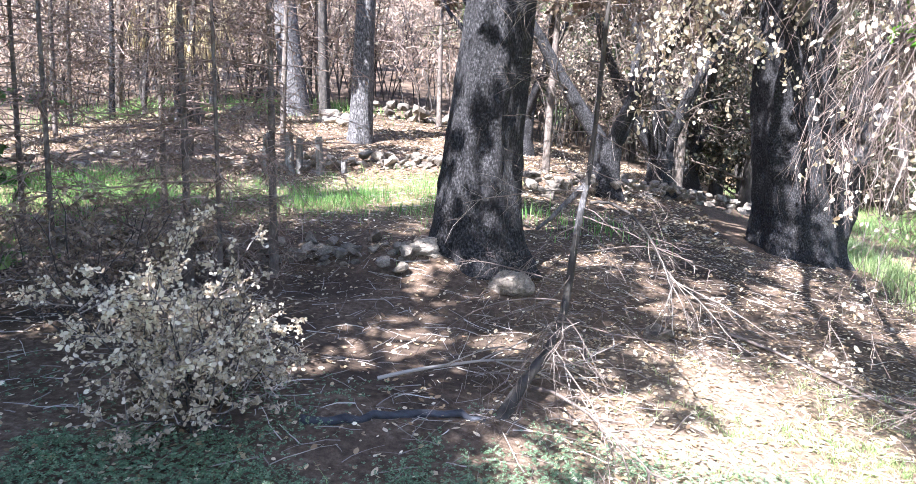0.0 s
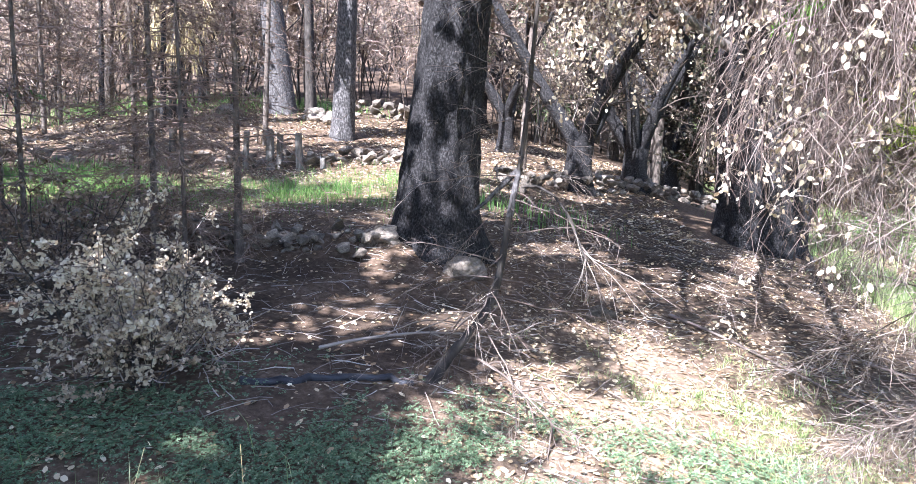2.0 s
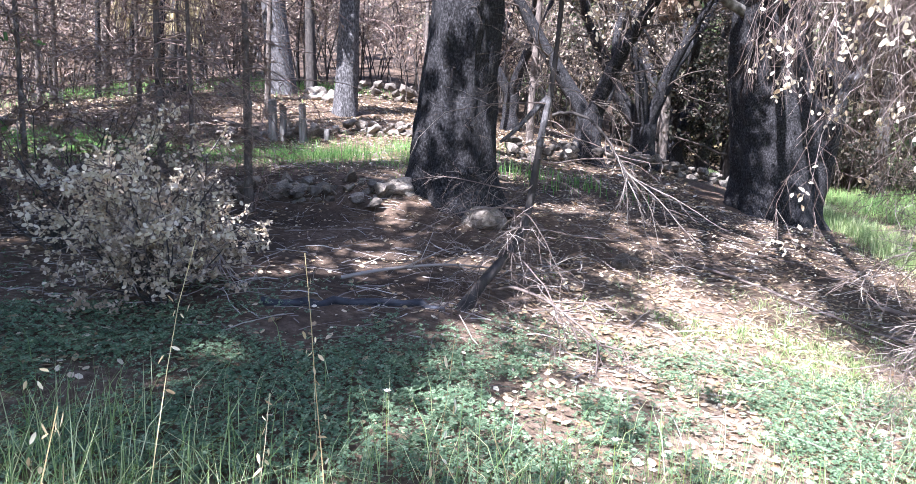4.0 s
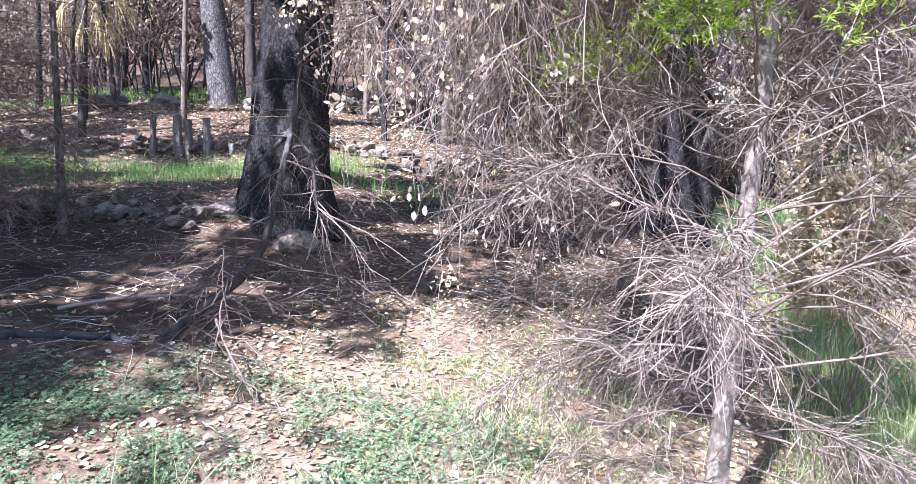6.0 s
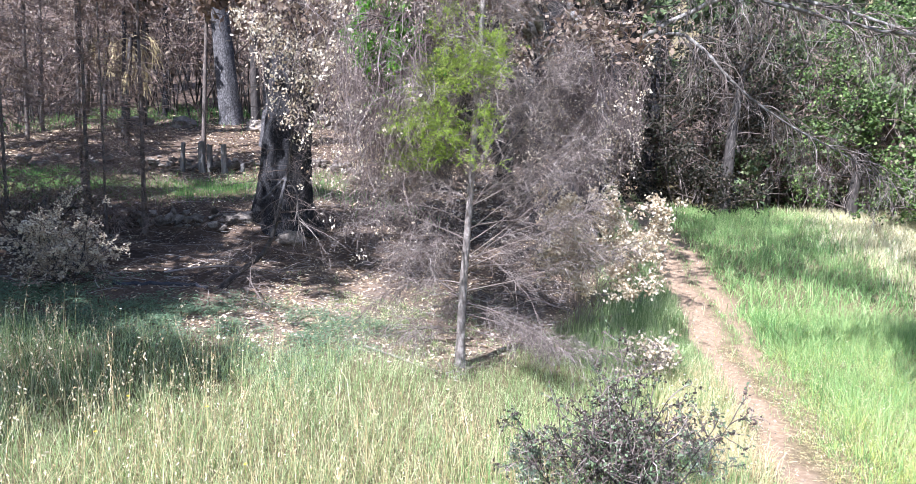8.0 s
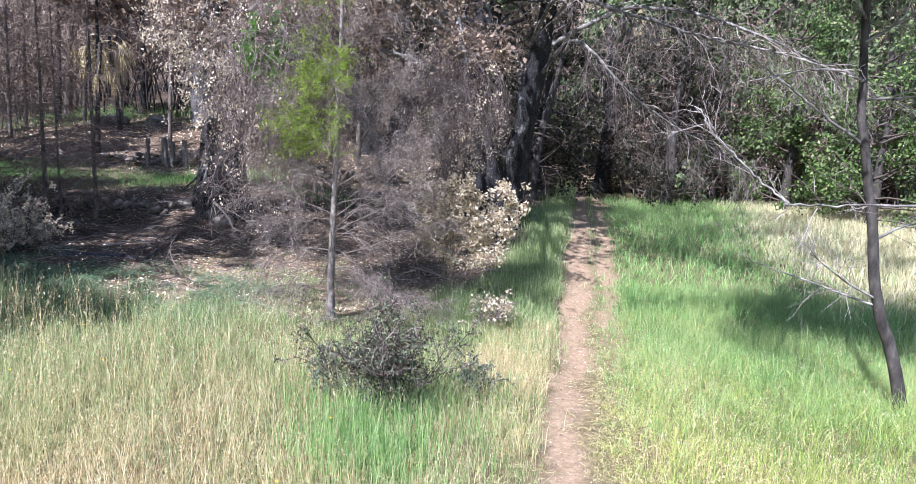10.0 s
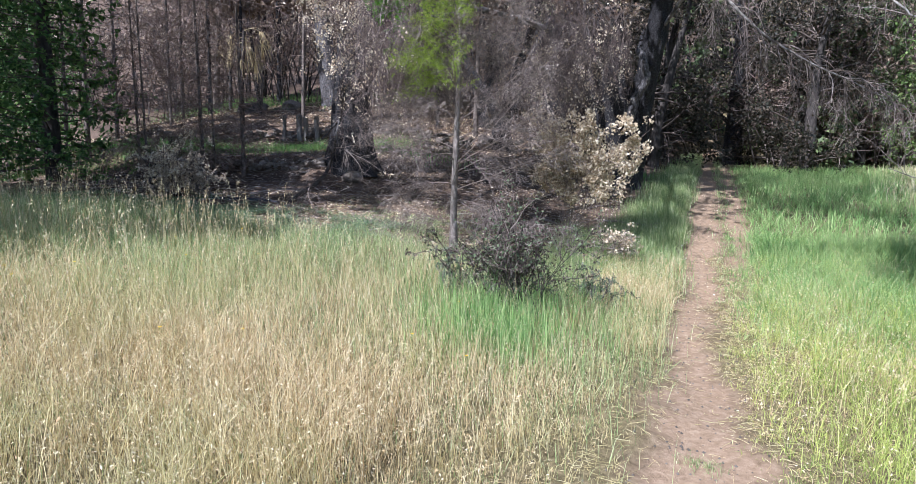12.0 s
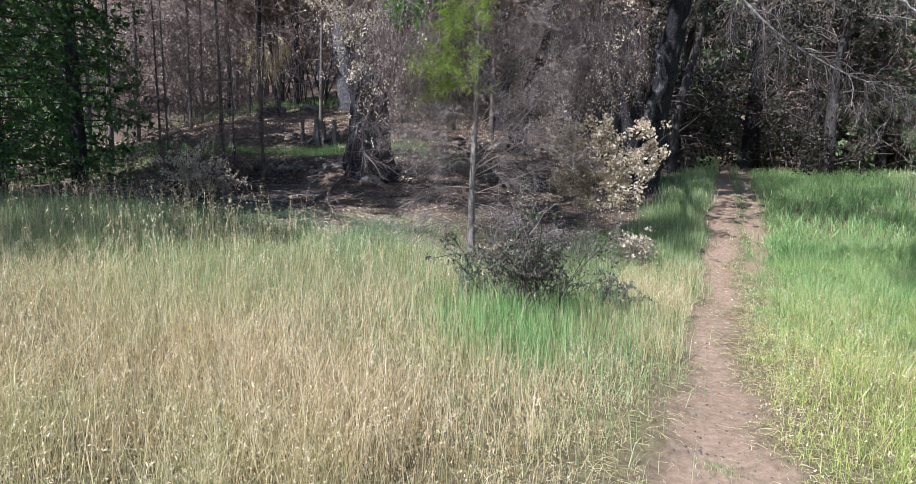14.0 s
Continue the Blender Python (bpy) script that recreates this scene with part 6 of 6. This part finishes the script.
    stuff("verge_grass", g, GRASS_PALE, "fresh green grass on the verge of the trail", "grass")
    # terrace
    x, y = spread(rng, 60000, -19, -6.5, 12, 22, lambda x, y: terrace(x, y) * (0.15 + 0.85 * band(patchy(x, y, 1.1, 15), 0.45, 9, 0.1)))
    g = Geo()
    blades(g, rng, x, y, rng.uniform(0.06, 0.4, len(x)) * (0.4 + 0.8 * patchy(x, y, 0.5, 52)), rng.uniform(0.006, 0.013, len(x)), 0.6)
    stuff("terrace_grass", g, GRASS_LUSH, "bright green grass on the terrace above the stones", "grass")
    hill = lambda x, y: np.exp(-((x + 24) ** 2 / 30 + (y - 30) ** 2 / 8)) + np.exp(-((x + 17) ** 2 / 6 + (y - 31.5) ** 2 / 2)) + np.exp(-((x + 5.5) ** 2 / 1.5 + (y - 18) ** 2 / 0.5)) + np.exp(-((x - 0.9) ** 2 / 0.7 + (y - 24) ** 2 / 2))  # noqa: E731
    x, y = spread(rng, 60000, -34, 3, 16, 37, hill)
    g = Geo()
    blades(g, rng, x, y, rng.uniform(0.15, 0.4, len(x)), rng.uniform(0.014, 0.028, len(x)), 0.4)
    stuff("slope_grass", g, GRASS_LUSH, "patches of green grass on the burnt slope", "grass")
    # strappy trampled grass in the sunlit clearing
    x, y = spread(rng, 5200, -5, 0.6, 8.6, 14, lambda x, y: np.exp(-((x + 2.4) ** 2 / 1.6 + (y - 11.2) ** 2 / 1.7)) * band(patchy(x, y, 0.4, 7), 0.35, 9, 0.05))
    x, y, a = tufts(rng, x, y, 7, 0.03)
    g = Geo()
    blades(g, rng, x, y, rng.uniform(0.03, 0.15, len(x)), rng.uniform(0.004, 0.009, len(x)), 1.7, a)
    stuff("clearing_grass", g, GRASS_PALE, "short trampled grass in the sunlit clearing", "grass")


def clover_at(x, y):
    a = band(x, -11, -2.4, 0.4) * band(y - 0.22 * (x + 6), 7.6, 10.1, 0.25)
    p = 0.6 * patchy(x, y, 0.8, 1) + 0.4 * patchy(x, y, 0.25, 2)
    return a * band(p, 0.49, 9, 0.05)


def build_floor():
    rng = np.random.default_rng(510)
    x, y = spread(rng, 105000, -9.5, -2.2, 7.2, 10.8, clover_at)
    g = Geo()
    K = len(x)
    c = np.stack([x, y, lie(x, y) + rng.uniform(0.015, 0.08, K)], -1)
    a0 = rng.uniform(0, 6.28, K)
    r = rng.uniform(0.009, 0.018, K)
    tilt = rng.normal(0, 0.3, (K, 2))
    for j in range(3):
        a = a0 + j * 2.094
        d, w = np.stack([np.cos(a), np.sin(a)], -1), np.stack([-np.sin(a), np.cos(a)], -1)
        tri = [np.zeros((K, 2)), d * r[:, None] * 0.8 + w * r[:, None] * 0.6, d * r[:, None] * 1.0, d * r[:, None] * 0.8 - w * r[:, None] * 0.6]
        V = np.stack([np.c_[c[:, :2] + q, c[:, 2] + (q * tilt).sum(-1)] for q in tri], 1)
        g.add(V, np.arange(K)[:, None] * 4 + np.array([0, 1, 2, 3]))
    stuff("clover_cover", g, CLOVER, "low carpet of blue-green clover leaves", "ground cover")
    # fallen leaves
    lit = lambda x, y: clearing(x, y) * (1 - 0.8 * terrace(x, y)) * (1 - 0.65 * band(x, -13, -4.7, 0.4) * band(y, 9.5, 13.4, 0.4)) * (0.25 + 0.75 * patchy(x, y, 0.7, 5) * patchy(x, y, 0.2, 6) * 2)  # noqa: E731
    x, y = spread(rng, 36000, -13, 2, 8.5, 20, lit)
    x2, y2 = spread(rng, 42000, -28, -2, 19, 33, lambda x, y: (1 - terrace(x, y)) * (0.3 + 0.7 * patchy(x, y, 1.6, 51)))
    x4, y4 = spread(rng, 9000, -5, 0.4, 9, 14, lambda x, y: clearing(x, y) * patchy(x, y, 0.5, 22))
    x, y = np.r_[x, x4], np.r_[y, y4]
    x3, y3 = spread(rng, 3000, 2.0, 4.0, 9, 30, lambda x, y: 0.5 * trail(x, y))
    x, y, size = np.r_[x, x2, x3], np.r_[y, y2, y3], np.r_[rng.uniform(0.025, 0.07, len(x)), rng.uniform(0.06, 0.13, len(x2)), rng.uniform(0.02, 0.05, len(x3))]
    K = len(x)
    a = rng.uniform(0, 6.28, K)
    d, w = np.stack([np.cos(a), np.sin(a), rng.normal(0, 0.25, K)], -1) * size[:, None], np.stack([-np.sin(a), np.cos(a), rng.normal(0, 0.3, K)], -1) * size[:, None] * 0.3
    c = np.stack([x, y, lie(x, y) + 0.012], -1)
    V = np.stack([c, c + d * 0.35 + w, c + d * 0.75 + w * 0.8, c + d, c + d * 0.75 - w * 0.8, c + d * 0.35 - w], 1)
    b = np.arange(K)[:, None] * 6
    g = Geo().add(V, np.concatenate([b + np.array([0, 1, 2, 3]), b + np.array([0, 3, 4, 5])]))
    stuff("leaf_litter", g, LITTER, "scattered pale fallen leaves on brown earth", "leaf litter")
    # twig litter
    x, y = spread(rng, 5000, -13, 1, 9.4, 20, clearing)
    a = rng.uniform(0, 6.28, len(x))
    P = curves(rng, np.stack([x, y, lie(x, y) + 0.01], -1), np.stack([np.cos(a), np.sin(a), rng.uniform(0, 0.25, len(x))], -1), rng.uniform(0.08, 0.45, len(x)), 5, 0.12, 0.05)
    P[..., 2] = np.maximum(P[..., 2], lie(P[..., 0], P[..., 1]) + 0.006)
    stuff("twig_litter", strips(Geo(), P, 0.005, 0.002), TWIG_GREY, "small dead twigs strewn over the ground", "twigs")
    # pebbles and clods on the trail
    x, y = spread(rng, 6000, 1.8, 4.4, 1.5, 22, lambda x, y: 0.25 + 0.5 * trail(x, y))
    r = rng.uniform(0.004, 0.016, len(x))
    c = np.stack([x, y, lie(x, y) + r * 0.3], -1)
    o = np.array([(1, 0, 0), (0, 1, 0), (-1, 0, 0), (0, -1, 0), (0, 0, 1)], float)
    V = c[:, None] + o * r[:, None, None] * rng.uniform(0.6, 1.2, (len(x), 5, 1))
    b = np.arange(len(x))[:, None] * 5
    g = Geo().add(V, np.concatenate([b + np.array(q) for q in ([0, 1, 4], [1, 2, 4], [2, 3, 4], [3, 0, 4])]))
    stuff("trail_pebbles", g, STONE, "small pebbles and clods on the trail", "pebbles")


build_meadow()
build_floor()

# ---- stones ----


def stone_meshes():
    rng = np.random.default_rng(600)
    out = []
    for k in range(7):
        bm = bmesh.new()
        for p in norm(rng.normal(size=(15, 3))) * rng.uniform(0.8, 1.0, (15, 1)) * [1.0, 0.8, 0.65]:
            bm.verts.new(p)
        bmesh.ops.convex_hull(bm, input=bm.verts)
        for v in [v for v in bm.verts if not v.link_faces]:
            bm.verts.remove(v)
        me = bpy.data.meshes.new("stone")
        bm.to_mesh(me)
        bm.free()
        me.materials.append(STONE)
        out.append(me)
    return out


STONES = stone_meshes()


def stone_row(name, line, count, size, courses, label, seed, jitter=0.18):
    """A tumbled row of field stones along a line of places."""
    rng = np.random.default_rng(seed)
    line = np.asarray(line, float)
    t = thing(name, (*line[0], float(height(*line[0]))), label, "stone wall", kind="structure")
    for i in range(count):
        q = rng.uniform(0, len(line) - 1.001)
        k = int(q)
        x, y = line[k] + (line[k + 1] - line[k]) * (q - k) + rng.normal(0, jitter, 2)
        s = size * rng.uniform(0.5, 1.35)
        layer = rng.integers(0, courses)
        z = float(lie(x, y)) + s * 0.12 + layer * size * 0.8
        ob = new("stone", STONES[i % len(STONES)])
        ob.parent = t
        ob.matrix_basis = Matrix.Translation(-t.location) @ pose(x, y, z, rng.uniform(-25, 25), rng.uniform(-25, 25), rng.uniform(0, 360)) @ Matrix.Diagonal((s, s, s * 0.85, 1))


stone_row("stone_bank", [(-13.5, 13.35), (-10.5, 13.45), (-8.2, 13.5), (-6.95, 14.0)], 120, 0.13, 2, "row of half-buried stones along the grassy bank", 610, 0.14)
stone_row("stone_wall", [(-17.5, 17.6), (-14.5, 19.2), (-12, 20.9), (-9.3, 21.6), (-7, 21.2)], 130, 0.2, 2, "low tumbled dry-stone wall on the slope", 611, 0.25)
stone_row("stone_wall", [(-6.4, 20.2), (-5.0, 21.3), (-3.4, 24.0), (-1.6, 26.0), (-0.6, 26.4)], 130, 0.2, 3, "tumbled dry-stone wall under the dark trees", 612, 0.25)
stone_row("stone_wall", [(-14.5, 29.5), (-12, 31), (-9, 32)], 60, 0.3, 3, "low stone wall high on the slope", 613, 0.3)


def boulder(x, y, s, label, seed, squash=0.7):
    rng = np.random.default_rng(seed)
    z = float(lie(x, y))
    bm = bmesh.new()
    bmesh.ops.create_icosphere(bm, subdivisions=4, radius=1)
    for v in bm.verts:
        n = noise.noise(v.co * 1.1 + Vector((seed, 0, 0))) * 0.45 + noise.noise(v.co * 3 + Vector((0, seed, 0))) * 0.16
        v.co *= 1 + n
    me = bpy.data.meshes.new("boulder")
    bm.to_mesh(me)
    bm.free()
    me.materials.append(STONE)
    ob = new("boulder", me)
    ob.matrix_basis = pose(x, y, z + s * squash * 0.25, 0, 0, rng.uniform(0, 360)) @ Matrix.Diagonal((s, s, s * squash, 1))
    tagged(ob, label, "rock")


boulder(-5.82, 13.75, 0.27, "pale lichen-spotted rock at the foot of the trunk", 620)
boulder(-4.0, 13.5, 0.16, "small grey stone in the clearing", 621)
boulder(-7.1, 14.1, 0.27, "pale stone at the end of the bank", 622, 0.5)
boulder(-14.6, 27.2, 0.5, "dark boulder beside the grey tree", 623)
boulder(-13.6, 26.6, 0.45, "dark boulder beside the grey tree", 624)
boulder(-17.8, 26.6, 0.5, "pinkish boulder on the slope", 625)
boulder(-20.0, 26.0, 0.8, "broad grey boulder on the slope", 626, 0.5)


# ---- the bicycle left in the grass, with a bag and a bottle ----
RUBBER = solid("grey_rubber", [(0.3, (0.07, 0.068, 0.065)), (0.7, (0.15, 0.145, 0.14))], 40, 0.8, 0.2)
METAL = solid("brushed_metal", [(0.3, (0.24, 0.24, 0.25)), (0.7, (0.36, 0.36, 0.37))], 60, 0.35, 0.05)
BLUE_PAINT = solid("blue_paint", [(0.3, (0.02, 0.05, 0.16)), (0.7, (0.04, 0.09, 0.26))], 30, 0.35, 0.05)
RED_PAINT = solid("red_reflector", [(0.3, (0.55, 0.05, 0.04)), (0.7, (0.75, 0.08, 0.06))], 30, 0.3, 0.0)
GREY_CLOTH = solid("grey_cloth", [(0.3, (0.07, 0.07, 0.08)), (0.7, (0.15, 0.15, 0.17))], 25, 0.9, 0.5)
CLEAR = solid("clear_plastic", [(0.3, (0.62, 0.66, 0.70)), (0.7, (0.80, 0.82, 0.84))], 12, 0.15, 0.05)
CLEAR.node_tree.nodes["Principled BSDF"].inputs["Transmission Weight"].default_value = 0.7


def ring(c, r, u, n=40):
    a = np.linspace(0, 2 * np.pi, n)
    return (np.array(c) + r * (np.cos(a)[:, None] * np.array(u) + np.sin(a)[:, None] * np.array([0, 0, 1.0])))[None]


def bicycle():
    along, z = np.array([0.91, -0.41, 0.0]), float(lie(4.95, 4.66))
    front = np.array([4.95, 4.66, z + 0.335])
    t = thing("bicycle", (4.95, 4.66, z), "blue bicycle parked in the tall grass", "bicycle")
    for hub in (front, front + along * 1.04):
        w = part("wheel", tubes(Geo(), ring(hub, 0.315, along), 0.019, 0.019, 8), RUBBER, t, "wheel with a grey tyre")
        part("rim", tubes(Geo(), ring(hub, 0.292, along), 0.009, 0.009, 6), METAL, w, "metal rim")
        part("hub", tubes(Geo(), np.stack([hub - np.array([0.41, 0.91, 0]) * 0.04, hub + np.array([0.41, 0.91, 0]) * 0.04])[None], 0.02, 0.02, 8), METAL, w)
        for k in range(20):
            a = k * 0.31416
            rim = hub + 0.29 * (math.cos(a) * along + math.sin(a) * np.array([0, 0, 1.0]))
            part("spoke", tubes(Geo(), np.stack([hub, rim])[None], 0.0012, 0.0012, 3), METAL, w)
    up = np.array([0, 0, 1.0])
    head, seat, crank, rear = front + along * 0.12 + up * 0.42, front + along * 0.72 + up * 0.42, front + along * 0.6 - up * 0.06, front + along * 1.04
    for name, a, b, r in (("fork", front, head, 0.016), ("top_tube", head, seat, 0.017), ("down_tube", head - up * 0.06, crank, 0.02), ("seat_tube", crank, seat + up * 0.12, 0.017), ("chain_stay", crank, rear, 0.012), ("seat_stay", seat, rear, 0.011), ("stem", head, head + up * 0.14, 0.014)):
        part(name, tubes(Geo(), np.stack([a, b])[None], r, r, 10), BLUE_PAINT, t)
    side = np.array([0.41, 0.91, 0])
    bar = np.stack([head + up * 0.14 - side * 0.3 + along * 0.05, head + up * 0.14, head + up * 0.14 + side * 0.3 + along * 0.05])
    part("handlebar", tubes(Geo(), bar[None], 0.013, 0.013, 8), METAL, t)
    part("saddle", tubes(Geo(), np.stack([seat + up * 0.15 - along * 0.14, seat + up * 0.16, seat + up * 0.16 + along * 0.12])[None], 0.03, 0.075, 10, flat=0.45), RUBBER, t, "dark padded saddle")
    for dx, dz in ((0.02, 0.2), (0.13, 0.22)):
        p = front + along * dx + up * dz
        part("reflector", tubes(Geo(), np.stack([p, p + along * 0.03 + up * 0.01])[None], 0.009, 0.009, 6), RED_PAINT, t, "small red reflector")


def bag_and_bottle():
    x, y = 5.42, 5.62
    z = float(lie(x, y))
    bm = bmesh.new()
    bmesh.ops.create_icosphere(bm, subdivisions=4, radius=1)
    for v in bm.verts:
        v.co *= 1 + 0.22 * noise.noise(v.co * 2.2) + 0.07 * noise.noise(v.co * 6)
        v.co.z = max(v.co.z, -0.75)
    me = bpy.data.meshes.new("bag")
    bm.to_mesh(me)
    bm.free()
    me.materials.append(GREY_CLOTH)
    me.polygons.foreach_set("use_smooth", np.full(len(me.polygons), True))
    ob = new("bag", me)
    ob.matrix_basis = pose(x, y, z + 0.17, 0, 0, 30) @ Matrix.Diagonal((0.34, 0.26, 0.24, 1))
    tagged(ob, "crumpled grey cloth bag lying in the grass", "bag")
    b = thing("water_bottle", (5.5, 5.72, z), "clear plastic water bottle standing beside a bag", "bottle")
    rad = [0.03, 0.036, 0.036, 0.032, 0.036, 0.036, 0.026, 0.013, 0.013]
    hs = [0, 0.01, 0.1, 0.13, 0.16, 0.24, 0.28, 0.3, 0.315]
    a = np.linspace(0, 2 * np.pi, 16, endpoint=False)
    V = np.concatenate([np.stack([5.5 + r * np.cos(a), 5.72 + r * np.sin(a), np.full(16, z + h)], -1) for r, h in zip(rad, hs)])
    i, j = np.meshgrid(np.arange(8), np.arange(16), indexing="ij")
    part("body", Geo().add(V, np.stack([i * 16 + j, i * 16 + (j + 1) % 16, (i + 1) * 16 + (j + 1) % 16, (i + 1) * 16 + j], -1).reshape(-1, 4)), CLEAR, b)
    part("cap", tubes(Geo(), np.array([[(5.5, 5.72, z + 0.31), (5.5, 5.72, z + 0.335)]]), 0.016, 0.016, 12), BLUE_PAINT, b, "blue screw cap")


bicycle()
bag_and_bottle()
